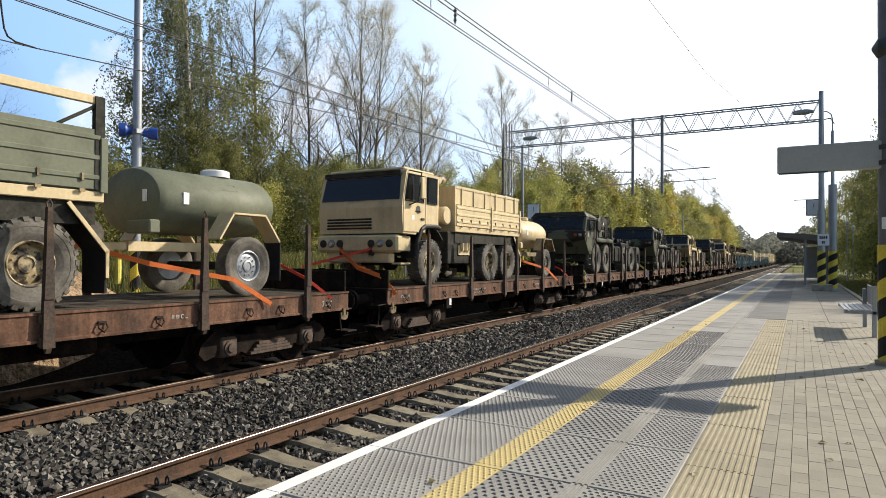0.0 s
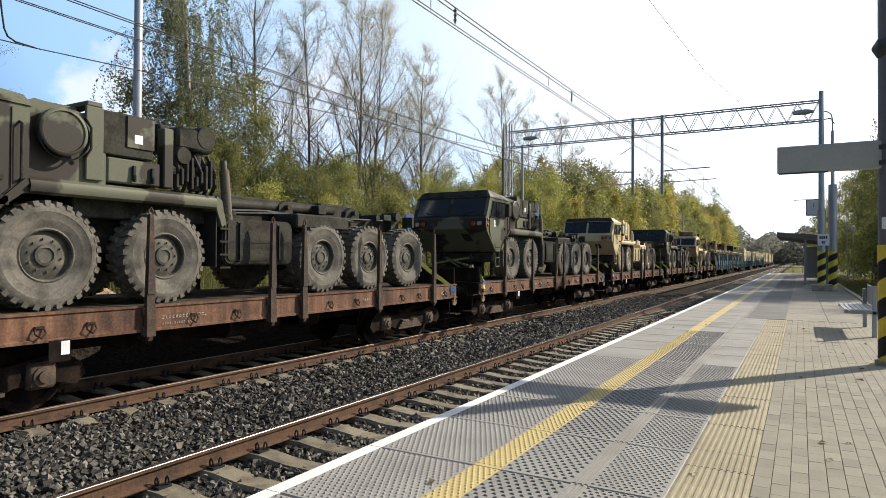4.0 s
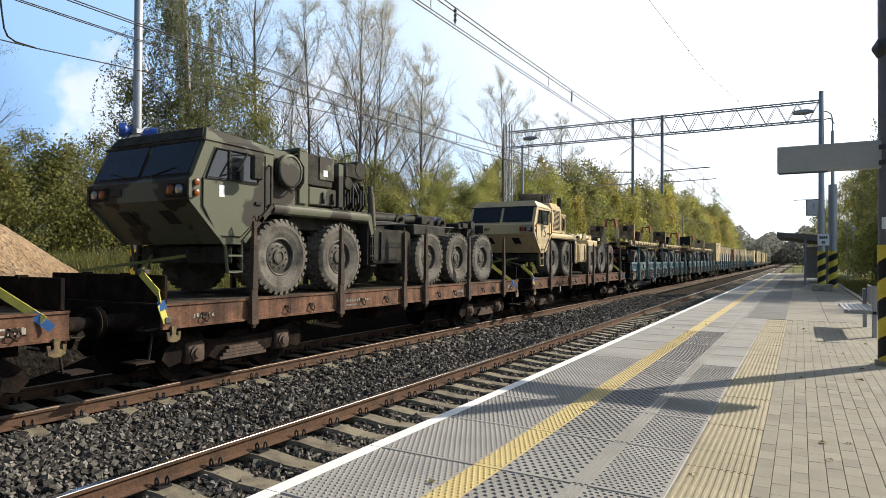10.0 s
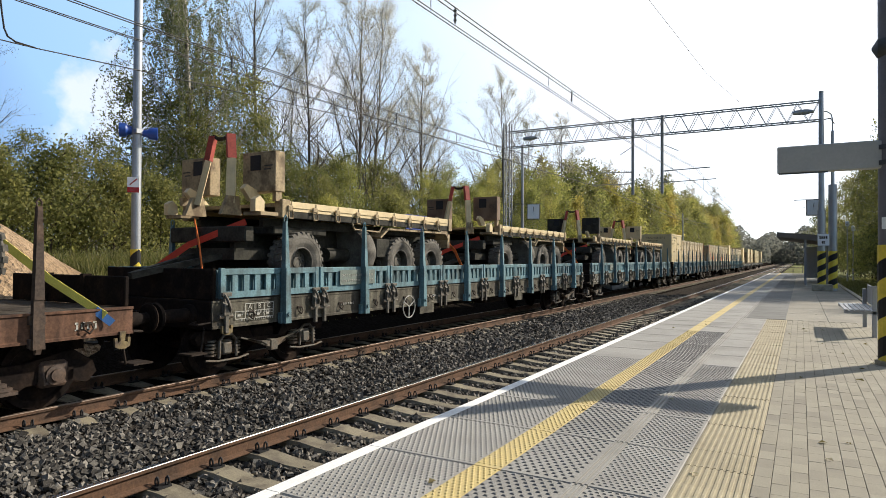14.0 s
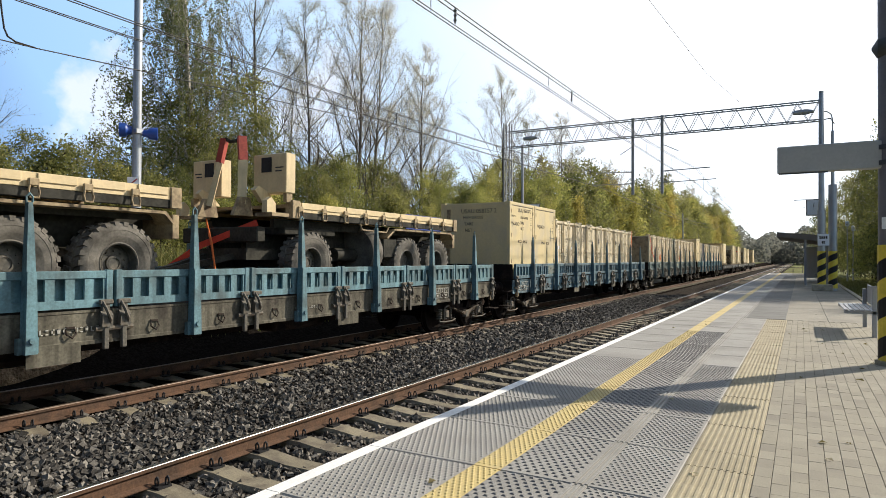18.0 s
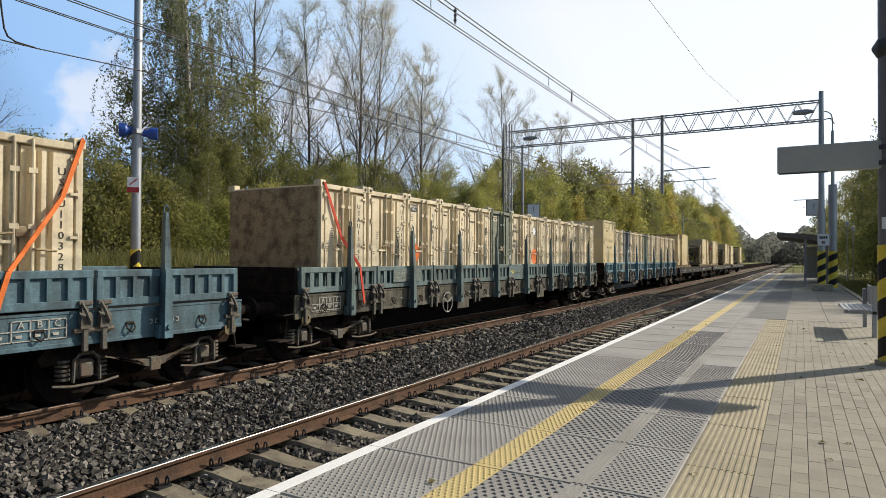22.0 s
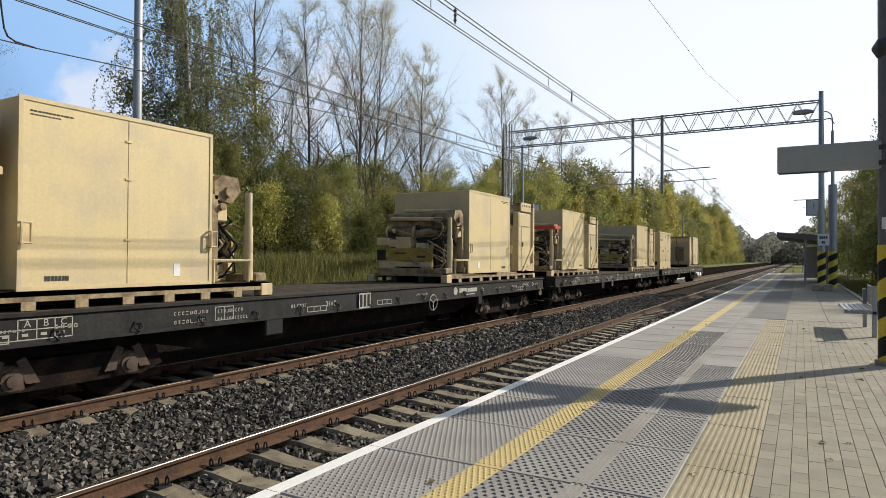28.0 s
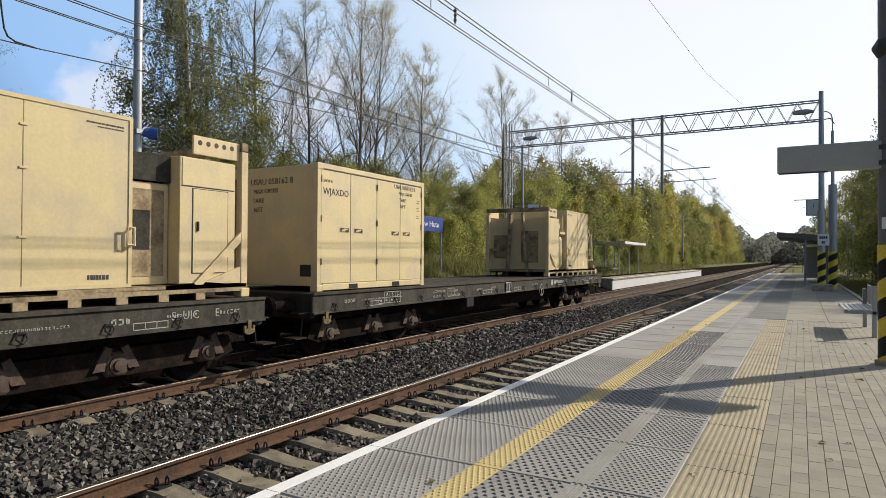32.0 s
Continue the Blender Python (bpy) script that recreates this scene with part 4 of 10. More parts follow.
def pitched_shelter():
    th = thing("platform_shelter", "brown-grey platform shelter with a tilted flat roof and glazed back", "shelter", "platform shelters", at=(0, 39.0, PZ))
    part("roof", Shape().prism([(-1.10, 2.62), (-1.10, 2.86), (1.45, 2.62), (1.45, 2.26)], "y", -0.3, 8.3), M_SHELTERROOF, th, "tilted brown-grey roof")
    part("gutter", Shape().box(-1.14, -0.3, 2.60, -1.10, 8.3, 2.88), M_DARKSTEEL, th)
    for y in (0.0, 2.7, 5.4, 8.0):
        part("post", Shape().box(0.18, y, 0, 0.27, y + 0.09, 2.44), M_STEEL, th)
        part("back_post", Shape().box(1.26, y, 0, 1.34, y + 0.08, 2.30), M_STEEL, th)
    for y in (0.1, 2.8, 5.5):
        part("glass_pane", Shape().box(1.29, y, 0.2, 1.305, y + 2.5, 2.1), M_PANE, th, "clear back pane")
    part("end_panel", Shape().box(0.30, 8.03, 0.2, 1.24, 8.06, 2.2), M_PANELGREY, th)
    part("seat", Shape().box(0.75, 1.0, 0.42, 1.15, 7.0, 0.47, 0.01), M_DARKSTEEL, th)
    return th


M_SHELTERROOF = surface("brown_grey_roof_sheet", (0.20, 0.17, 0.14), 0.7, var=0.15, scale=2, fine=20)
pitched_shelter()


def end_railing():
    th = thing("platform_railing", "dark steel railing across the end of the platform", "railing", at=(0, 72.3, PZ))
    for k in range(6):
        part("post", Shape().box(-2.3 + 0.8 * k, 0, 0, -2.25 + 0.8 * k, 0.05, 1.1), M_DARKSTEEL, th)
    for z in (0.55, 1.08):
        part("rail_bar", Shape().box(-2.3, 0.01, z, 1.75, 0.04, z + 0.04), M_DARKSTEEL, th)
    return th


end_railing()


def info_plate(x, y, z):
    th = thing("kilometre_plate", "small white plate with dark figures on a mast", "sign", at=(x, y, z))
    part("plate", Shape().box(-0.22, -0.02, -0.25, 0.22, 0.0, 0.25, 0.004), M_SIGNWHITE, th)
    s = Shape()
    bar_text(s, -0.15, 0.04, 0.3, 0.12, -0.024, 3)
    s.cut()
    bar_text(s, -0.06, -0.17, 0.12, 0.12, -0.024, 1)
    part("figure_bar", s, M_STENCIL, th, "dark bars")
    return th


info_plate(0.86, 32.0, 2.78)


# ---- the train ----
XT = -8.95           # centre of the train's track
MOVING = []          # (thing, u): u is its place along the line at 0 s
WHEELSETS = []


def run(t):
    """How far the train has come after t seconds."""
    return 5.6 * t + 0.0415 * t * t


def on_train(th, u, x=0.0, z=0.0, rz=0.0):
    MOVING.append((th, u, x, z, rz))
    th.matrix_basis = pose(XT + x, u, z, 0, 0, rz)
    return th


def wheelset_mesh():
    s = Shape()
    for sx in (-1, 1):
        a = sx * 0.68
        prof = [(0.10, 0.10), (0.10, 0.05), (0.34, 0.035), (0.36, 0.065), (0.455, 0.065), (0.46, -0.03), (0.49, -0.04), (0.49, -0.065), (0.36, -0.065), (0.34, -0.01), (0.10, -0.05), (0.10, -0.10)]
        s.lathe([(r, h * sx) for r, h in prof], (a, 0, 0), "x", 24)
    s.tube((-0.98, 0, 0), (0.98, 0, 0), 0.08, n=12)
    return s.mesh("wheelset", M_WAGONDARK, True)


WHEELSET_ME = wheelset_mesh()


def axle_box(s, x, y, kind):
    if kind == "A":
        s.box(x - 0.10, y - 0.17, 0.31, x + 0.08, y + 0.17, 0.63, 0.04)
        s.lathe([(0.12, 0.0), (0.12, 0.025), (0.075, 0.03), (0.07, 0.055), (0.02, 0.06)], (x + 0.08, y, 0.46), "x", 12) if x > 0 else s.lathe([(0.12, 0.0), (0.12, -0.025), (0.07, -0.055), (0.02, -0.06)], (x - 0.10, y, 0.46), "x", 12)
    else:
        s.box(x - 0.12, y - 0.13, 0.36, x + 0.08, y + 0.13, 0.60, 0.03)
        e = 1 if x > 0 else -1
        s.box(min(x + 0.07 * e, x + 0.12 * e), y - 0.09, 0.38, max(x + 0.07 * e, x + 0.12 * e), y + 0.09, 0.56, 0.02)
        s.path([(x + 0.11 * e, y - 0.17, 0.33), (x + 0.11 * e, y - 0.16, 0.60), (x + 0.11 * e, y - 0.08, 0.68), (x + 0.11 * e, y + 0.08, 0.68), (x + 0.11 * e, y + 0.16, 0.60), (x + 0.11 * e, y + 0.17, 0.33)], 0.022, 6)
        s.path([(x + 0.11 * e, y - 0.42, 0.32), (x + 0.13 * e, y - 0.2, 0.29), (x + 0.13 * e, y + 0.2, 0.29), (x + 0.11 * e, y + 0.42, 0.32)], 0.018, 6)
        for d in (-0.24, 0.24):
            for k in range(5):
                s.tube((x, y + d, 0.36 + 0.055 * k), (x, y + d, 0.39 + 0.055 * k), 0.085, n=10)


def bogie(wagon, yc, axles, kind):
    """A bogie with side frames, axle boxes, springs and wheelsets."""
    half = 0.98
    s = Shape()
    y0, y1 = axles[0] - 0.55, axles[-1] + 0.55
    for sx in (-1, 1):
        x = sx * half
        if kind == "A":
            prof = [(y0, 0.42), (y0 + 0.12, 0.30), (y0 + 0.35, 0.36), (axles[0] + 0.3, 0.36), (axles[0] + 0.5, 0.25), (axles[-1] - 0.5, 0.25), (axles[-1] - 0.3, 0.36), (y1 - 0.35, 0.36), (y1 - 0.12, 0.30), (y1, 0.42), (y1 - 0.05, 0.56), (y1 - 0.3, 0.74), (axles[-1] - 0.35, 0.62), (axles[0] + 0.35, 0.62), (y0 + 0.3, 0.74), (y0 + 0.05, 0.56)]
        elif kind == "B":
            prof = [(y0, 0.66), (y0 + 0.05, 0.56), (axles[0] + 0.35, 0.60), (axles[0] + 0.65, 0.47), (axles[-1] - 0.65, 0.47), (axles[-1] - 0.35, 0.60), (y1 - 0.05, 0.56), (y1, 0.66), (y1 - 0.1, 0.76), (axles[-1] - 0.5, 0.76), (axles[-1] - 0.62, 0.56), (axles[0] + 0.62, 0.56), (axles[0] + 0.5, 0.76), (y0 + 0.1, 0.76)]
        else:
            prof = [(y0, 0.40), (y0 + 0.3, 0.30), (y1 - 0.3, 0.30), (y1, 0.40), (y1 - 0.1, 0.66), (y0 + 0.1, 0.66)]
        s.prism(prof, "x", x - 0.06, x + 0.06)
    s.box(-half, yc - 0.25, 0.42, half, yc + 0.25, 0.72, 0.03)
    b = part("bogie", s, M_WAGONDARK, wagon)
    for a in axles:
        for sx in (-1, 1):
            q = Shape()
            axle_box(q, sx * (half + 0.04), a, "A" if kind != "B" else "B")
            part("axle_box", q, M_HINGE if kind == "B" else M_AXLEBOX, b, smooth=True)
        w = new("wheelset", WHEELSET_ME)
        w.parent = b
        w.matrix_parent_inverse = Matrix.Translation((0, a, 0.46))
        WHEELSETS.append(w)
    if kind == "A":
        q = Shape()
        for sx in (-1, 1):
            x = sx * (half + 0.10)
            q.cut()
            for k in range(4):
                q.box(x - 0.04, yc - 0.48 + 0.06 * k, 0.30 + 0.05 * k, x + 0.04, yc + 0.48 - 0.06 * k, 0.345 + 0.05 * k)
        part("spring_pack", q, M_AXLEBOX, b, "leaf spring pack")
    if kind == "B":
        q = Shape()
        for sx in (-1, 1):
            x = sx * (half + 0.20)
            q.cut()
            for k in range(4):
                h = 0.72 - 0.14 * k
                pts = [(x, yc - h, 0.62 - 0.035 * k), (x, yc - h * 0.5, 0.52 - 0.03 * k), (x, yc, 0.48 - 0.03 * k), (x, yc + h * 0.5, 0.52 - 0.03 * k), (x, yc + h, 0.62 - 0.035 * k)]
                for p0, p1 in zip(pts, pts[1:]):
                    q.beam(p0, p1, 0.09, 0.022)
            q.box(x - 0.06, yc - 0.08, 0.34, x + 0.06, yc + 0.08, 0.52, 0.01)
        part("leaf_spring", q, M_HINGE, b, "bowed leaf spring")
    if kind == "C":
        q = Shape()
        for sx in (-1, 1):
            x = sx * (half + 0.08)
            for a in axles:
                q.cut()
                q.prism([(a - 0.33, 0.40), (a - 0.17, 0.40), (a - 0.06, 0.68), (a - 0.16, 0.72)], "x", x - 0.03, x + 0.03)
                q.prism([(a + 0.33, 0.40), (a + 0.17, 0.40), (a + 0.06, 0.68), (a + 0.16, 0.72)], "x", x - 0.03, x + 0.03)
        part("brake_rigging", q, M_AXLEBOX, b)
    return b


def buffer_pair(wagon, y, out, paint=None):
    """Buffers, coupling hook and steps at one end; out is -1 or 1 along the line."""
    for sx in (-1, 1):
        s = Shape().lathe([(0.16, 0.0), (0.16, out * 0.05), (0.10, out * 0.07), (0.10, out * 0.42), (0.085, out * 0.44), (0.085, out * 0.56), (0.20, out * 0.57), (0.22, out * 0.59), (0.20, out * 0.62)], (sx * 0.875, y, 1.02), "y", 18)
        part("buffer", s, paint or M_WAGONDARK, wagon, smooth=True)
    s = Shape().box(-0.06, min(y, y + out * 0.35), 0.94, 0.06, max(y, y + out * 0.35), 1.06).box(-0.14, min(y, y + out * 0.06), 0.86, 0.14, max(y, y + out * 0.06), 1.16)
    s.path([(0.0, y + out * 0.30, 0.98), (0.06, y + out * 0.42, 0.75), (0.0, y + out * 0.45, 0.62), (-0.06, y + out * 0.42, 0.75), (0.0, y + out * 0.30, 0.98)], 0.025, 6)
    part("coupling", s, M_WAGONDARK, wagon)
    s = Shape()
    for sx in (-1, 1):
        x = sx * 1.18
        a, b = sorted((y + out * 0.06, y + out * 0.34))
        s.cut()
        s.box(x - 0.16, a, 0.46, x + 0.16, b, 0.485)
        s.path([(x, y - out * 0.03, 0.95), (x, y + out * 0.05, 0.47)], 0.016, 6)
    part("step", s, M_WHEEL, wagon)
    s = Shape()
    for sx in (-1, 1):
        s.cut().path([(sx * 1.05, y + out * 0.03, 0.92), (sx * 1.12, y + out * 0.20, 0.90), (sx * 1.30, y + out * 0.20, 0.90), (sx * 1.36, y + out * 0.03, 0.92)], 0.014, 6)
    part("grab_rail", s, M_WHEEL, wagon)


def plate_marks(wagon, x, rows, material, name="lettering_bars", seed=1):
    """Illegible markings on a side: rows of (y0, z0, width, height, letters)."""
    rng = random.Random(seed)
    s = Shape()
    for y0, z0, w, h, n in rows:
        n = int(n * 1.6)
        h *= 0.62
        for k in range(n):
            a = y0 + w * k / n
            b = a + w / n * rng.uniform(0.45, 0.7)
            t = h * 0.24
            if rng.random() < 0.7:
                s.box(x - 0.001, a, z0, x + 0.003, a + min(t, b - a), z0 + h)
            if rng.random() < 0.7:
                s.box(x - 0.001, a, z0 + h - t, x + 0.003, b, z0 + h)
            if rng.random() < 0.6:
                s.box(x - 0.001, b - min(t, b - a), z0, x + 0.003, b, z0 + h * 0.9)
            s.box(x - 0.001, a, z0, x + 0.003, b, z0 + t * rng.uniform(0.4, 1.0))
    part(name, s, material, wagon, "faded painted markings too small to read")


ANCHOR = [(-0.04, 0.94), (0.04, 0.94), (0.03, 0.82), (0.07, 0.80), (0.07, 0.86), (0.11, 0.86), (0.10, 0.75), (0.04, 0.72), (-0.04, 0.72), (-0.10, 0.75), (-0.11, 0.86), (-0.07, 0.86), (-0.07, 0.80), (-0.03, 0.82)]


def lashing_ring(s, x, y, z):
    s.path([(x, y - 0.05, z), (x + 0.03, y - 0.06, z - 0.07), (x + 0.05, y, z - 0.12), (x + 0.03, y + 0.06, z - 0.07), (x, y + 0.05, z)], 0.010, 5)
    s.box(x - 0.01, y - 0.05, z - 0.012, x + 0.018, y + 0.05, z + 0.014)


def wagon_flat(u, length, seed):
    """Rust-brown four-axle flat wagon with low end boards and side stanchions."""
    rng = random.Random(seed)
    th = thing("flat_wagon", "rust-brown four-axle flat wagon with dark side stanchions and low end boards", "wagon", "wagons of the train")
    W, zt = 1.39, 1.25
    for sx in (-1, 1):
        x = sx * W
        s = Shape()
        s.prism([(x - 0.03 * sx, 0.90), (x + 0.02 * sx, 0.90), (x + 0.02 * sx, 0.93), (x, 0.94), (x, 1.21), (x + 0.02 * sx, 1.22), (x + 0.02 * sx, 1.25), (x - 0.03 * sx, 1.25)], "y", 0.0, length)
        part("side_sill", s, M_RUSTBROWN, th, "brown steel side sill, rusty and stained")
    for y in (0.0, length - 0.14):
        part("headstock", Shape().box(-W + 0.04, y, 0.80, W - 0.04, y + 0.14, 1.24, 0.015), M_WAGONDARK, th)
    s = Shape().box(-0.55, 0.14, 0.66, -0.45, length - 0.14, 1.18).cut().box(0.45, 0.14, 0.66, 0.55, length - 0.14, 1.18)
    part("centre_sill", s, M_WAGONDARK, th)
    s = Shape().prism([(3.4, 1.1), (4.4, 0.58), (length - 4.4, 0.58), (length - 3.4, 1.1)], "x", 0.56, 0.62).cut().prism([(3.4, 1.1), (4.4, 0.58), (length - 4.4, 0.58), (length - 3.4, 1.1)], "x", -0.62, -0.56)
    part("truss_frame", s, M_WAGONDARK, th)
    s = Shape().tube((0.95, 5.4, 0.80), (0.95, 6.5, 0.80), 0.19, n=16).cut().box(0.5, 7.1, 0.66, 1.0, 7.7, 0.98, 0.03)
    part("brake_gear", s, M_WAGONDARK, th)
    n = 24
    pl = (length - 0.3) / n
    me = Shape().box(-W + 0.035, 0.004, 1.19, W - 0.035, pl - 0.006, 1.245, 0.006).mesh("deck_plank", M_DECK)
    for i in range(n):
        ob = new("deck_plank", me)
        ob.parent = th
        ob.location = (0, 0.15 + pl * i, 0)
    for y in (0.04, length - 0.10):
        b = part("end_board", Shape().box(-W + 0.02, y, 1.25, W - 0.02, y + 0.06, 1.64, 0.012), M_WAGONDARK, th, "dark low end board")
        part("end_rib", Shape().box(-0.5, y - 0.03, 1.26, -0.42, y + 0.09, 1.66).cut().box(0.42, y - 0.03, 1.26, 0.5, y + 0.09, 1.66), M_WAGONDARK, b)
    st = Shape()
    for a, b, c, d in ((0.84, 1.40, 0.068, 0.056), (1.40, 2.46, 0.056, 0.028)):
        st.add([(0.0, -c, a), (0.075, -c, a), (0.075, c, a), (0.0, c, a), (0.0, -d, b), (0.06, -d, b), (0.06, d, b), (0.0, d, b)], [(3, 2, 1, 0), (4, 5, 6, 7), (0, 1, 5, 4), (1, 2, 6, 5), (2, 3, 7, 6), (3, 0, 4, 7)])
    st.path([(0.03, -0.02, 2.45), (0.03, -0.03, 2.51), (0.03, 0.0, 2.55), (0.03, 0.03, 2.51), (0.03, 0.02, 2.45)], 0.010, 5)
    st.prism([(0.0, 0.84), (0.075, 0.84), (0.05, 0.78), (0.02, 0.78)], "y", -0.03, 0.03)
    st.box(-0.012, -0.09, 0.86, 0.03, 0.09, 0.96).box(-0.012, -0.09, 1.12, 0.03, 0.09, 1.22)
    me_r = st.mesh("stanchion", M_STANCHION)
    me_l = st.moved(Matrix.Diagonal((-1, 1, 1, 1))).mesh("stanchion", M_STANCHION)
    for a in (1.6, 3.77, 5.95, 6.8, 9.0, 11.2):
        for sx, me in ((1, me_r), (-1, me_l)):
            ob = new("stanchion", me)
            ob.parent = th
            ob.location = (sx * (W + 0.02), a + (0 if abs(a - 6) > 0.9 else rng.uniform(-0.05, 0.05)), 0)
    s = Shape()
    for sx in (1,):
        for a in (0.7, 2.4, 3.0, 4.5, 5.3, 7.5, 8.3, 9.9, 10.6, 11.8):
            lashing_ring(s.cut(), W + 0.01, a, 1.08)
    part("lashing_ring", s, M_WHEEL, th)
    for a0 in (1.71, length - 1.71):
        bogie(th, a0, (a0 - 0.9, a0 + 0.9), "A")
    buffer_pair(th, 0.0, -1)
    buffer_pair(th, length, 1)
    plate_marks(th, W + 0.001, [(0.5, 1.02, 0.4, 0.10, 4), (4.0, 1.05, 0.75, 0.07, 9), (4.0, 0.97, 0.6, 0.05, 10), (8.5, 1.03, 0.3, 0.1, 3), (length - 0.75, 1.0, 0.3, 0.16, 3)], M_STENCILWHITE, seed=seed)
    if rng.random() < 0.8:
        pl_plate = part("placard_plate", Shape().box(W + 0.012, 2.50, 0.66, W + 0.022, 2.76, 0.92, 0.004), M_WAGONDARK, th)
        part("placard", Shape().box(W + 0.022, 2.64, 0.74, W + 0.028, 2.74, 0.90), M_SIGNWHITE, pl_plate, "small white paper placard")
    hook = Shape()
    for a in (0.16, length - 0.16):
        hook.cut().prism([(a + q[0], q[1]) for q in ANCHOR], "x", W + 0.012, W + 0.045)
    part("rope_hook", hook, M_HOOK, th, "rusty yellow rope hook")
    return on_train(th, u)


M_STANCHION = surface("dark_stanchion_paint", (0.065, 0.05, 0.042), 0.75, var=0.3, scale=4, fine=30, second=(0.11, 0.075, 0.055), spec=0.15)


def load_grid(wagon, x, y, z):
    """A white load-limit grid with its letters."""
    fr = Shape()
    for k in range(4):
        fr.box(x, y + 0.20 * k, z + 0.12, x + 0.003, y + 0.20 * k + 0.012, z + 0.24)
    for k in range(5):
        fr.box(x, y - 0.2 + 0.20 * k, z, x + 0.003, y - 0.2 + 0.20 * k + 0.012, z + 0.12)
    fr.box(x, y - 0.2, z, x + 0.003, y + 0.61, z + 0.012).box(x, y - 0.2, z + 0.114, x + 0.003, y + 0.61, z + 0.126).box(x, y, z + 0.228, x + 0.003, y + 0.61, z + 0.24)
    part("load_grid", fr, M_STENCILWHITE, wagon, "white painted load grid")
    for k, c in enumerate("ABC"):
        ob = new("lettering", text_mesh(c, 0.115, M_STENCILWHITE))
        ob.parent = wagon
        ob.matrix_basis = Matrix.Translation((x + 0.002, y + 0.106 + 0.20 * k, z + 0.182)) @ Euler((math.pi / 2, 0, math.pi / 2)).to_matrix().to_4x4()
    s = Shape()
    for k in range(4):
        s.box(x, y - 0.15 + 0.20 * k, z + 0.045, x + 0.003, y - 0.085 + 0.20 * k, z + 0.078)
    part("grid_bars", s, M_STENCILWHITE, wagon, "figures as plain bars")


def wagon_sided(u, length, seed, blue):
    """Sided flat wagon with slotted drop sides and stanchions."""
    rng = random.Random(seed)
    th = thing("sided_wagon", "long wagon with faded blue slotted drop sides and grimy frame" if blue else "long wagon with solid blue-grey drop sides and grimy frame", "wagon", "wagons of the train")
    W, zt = 1.36, 1.24
    for sx in (-1, 1):
        x = sx * W
        s = Shape().prism([(x - 0.03 * sx, 0.82), (x + 0.01 * sx, 0.82), (x + 0.01 * sx, 0.86), (x, 0.87), (x, 1.20), (x + 0.01 * sx, 1.21), (x + 0.01 * sx, 1.24), (x - 0.03 * sx, 1.24)], "y", 0.0, length)
        part("side_sill", s, M_WAGONGREY if blue or seed == 44 else M_WAGONTEAL, th, "steel side sill, streaked with grime")
    for y in (0.0, length - 0.14):
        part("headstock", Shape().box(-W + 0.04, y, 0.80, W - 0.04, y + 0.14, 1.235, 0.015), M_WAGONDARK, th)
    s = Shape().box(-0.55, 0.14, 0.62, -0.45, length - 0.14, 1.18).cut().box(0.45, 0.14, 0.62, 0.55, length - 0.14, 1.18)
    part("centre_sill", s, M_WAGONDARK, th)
    part("deck", Shape().box(-W + 0.035, 0.14, 1.18, W - 0.035, length - 0.14, 1.24), M_DECK, th, "worn timber deck")
    s = Shape()
    for y in (0.05, length - 0.11):
        s.cut().box(-W + 0.05, y, 1.245, W - 0.05, y + 0.06, 1.72, 0.01)
    part("end_board", s, M_WAGONDARK, th, "dark end board")
    # drop sides: eight flaps to a side, each with slots
    n = 8
    pl = (length - 0.2) / n
    f = Shape()
    f.box(-0.02, 0.03, 1.27, 0.02, pl - 0.03, 1.37)
    f.box(-0.025, 0.03, 1.62, 0.03, pl - 0.03, 1.72, 0.01)
    k = 9
    for i in range(k + 1):
        y = 0.03 + (pl - 0.06 - 0.11) * i / k
        f.box(-0.018, y, 1.37, 0.018, y + 0.11, 1.62)
    f.box(-0.03, 0.02, 1.26, 0.035, 0.11, 1.73, 0.008).box(-0.03, pl - 0.11, 1.26, 0.035, pl - 0.02, 1.73, 0.008)
    f.box(-0.085, 0.03, 1.27, -0.07, pl - 0.03, 1.70)
    me = f.mesh("side_flap", M_WAGONSAGE if seed == 43 else M_WAGONBLUE)
    solid_f = Shape().box(-0.02, 0.03, 1.27, 0.005, pl - 0.03, 1.70).box(-0.025, 0.02, 1.63, 0.05, pl - 0.02, 1.73, 0.012).box(-0.03, 0.02, 1.26, 0.05, 0.11, 1.64, 0.008).box(-0.03, pl - 0.11, 1.26, 0.05, pl - 0.02, 1.64, 0.008)
    for i in range(8):
        y = 0.30 + (pl - 0.60) * i / 7
        solid_f.box(0.0, y - 0.028, 1.36, 0.046, y + 0.028, 1.64)
    solid_f.box(0.0, 0.11, 1.27, 0.046, pl - 0.11, 1.37, 0.008)
    me2 = solid_f.mesh("side_flap", M_WAGONBLUE if seed == 44 else M_WAGONTEAL)
    hg = Shape()
    for d in (0.0,):
        hg.box(0.0, d - 0.05, 1.08, 0.06, d + 0.05, 1.30, 0.01)
        hg.prism([(0.02, 1.06), (0.09, 1.02), (0.10, 1.16), (0.05, 1.22)], "y", d - 0.07, d + 0.07)
        hg.box(0.02, d - 0.035, 0.74, 0.075, d + 0.035, 1.08, 0.01)
        hg.tube((0.03, d - 0.13, 1.00), (0.03, d + 0.13, 1.00), 0.035, n=8)
        hg.path([(0.06, d - 0.05, 1.34), (0.12, d - 0.03, 1.24), (0.12, d + 0.02, 1.12), (0.06, d + 0.05, 1.05)], 0.02, 6)
        hg.box(0.03, d - 0.09, 1.30, 0.075, d + 0.09, 1.36, 0.01)
    hme = hg.mesh("hinge", M_HINGE)
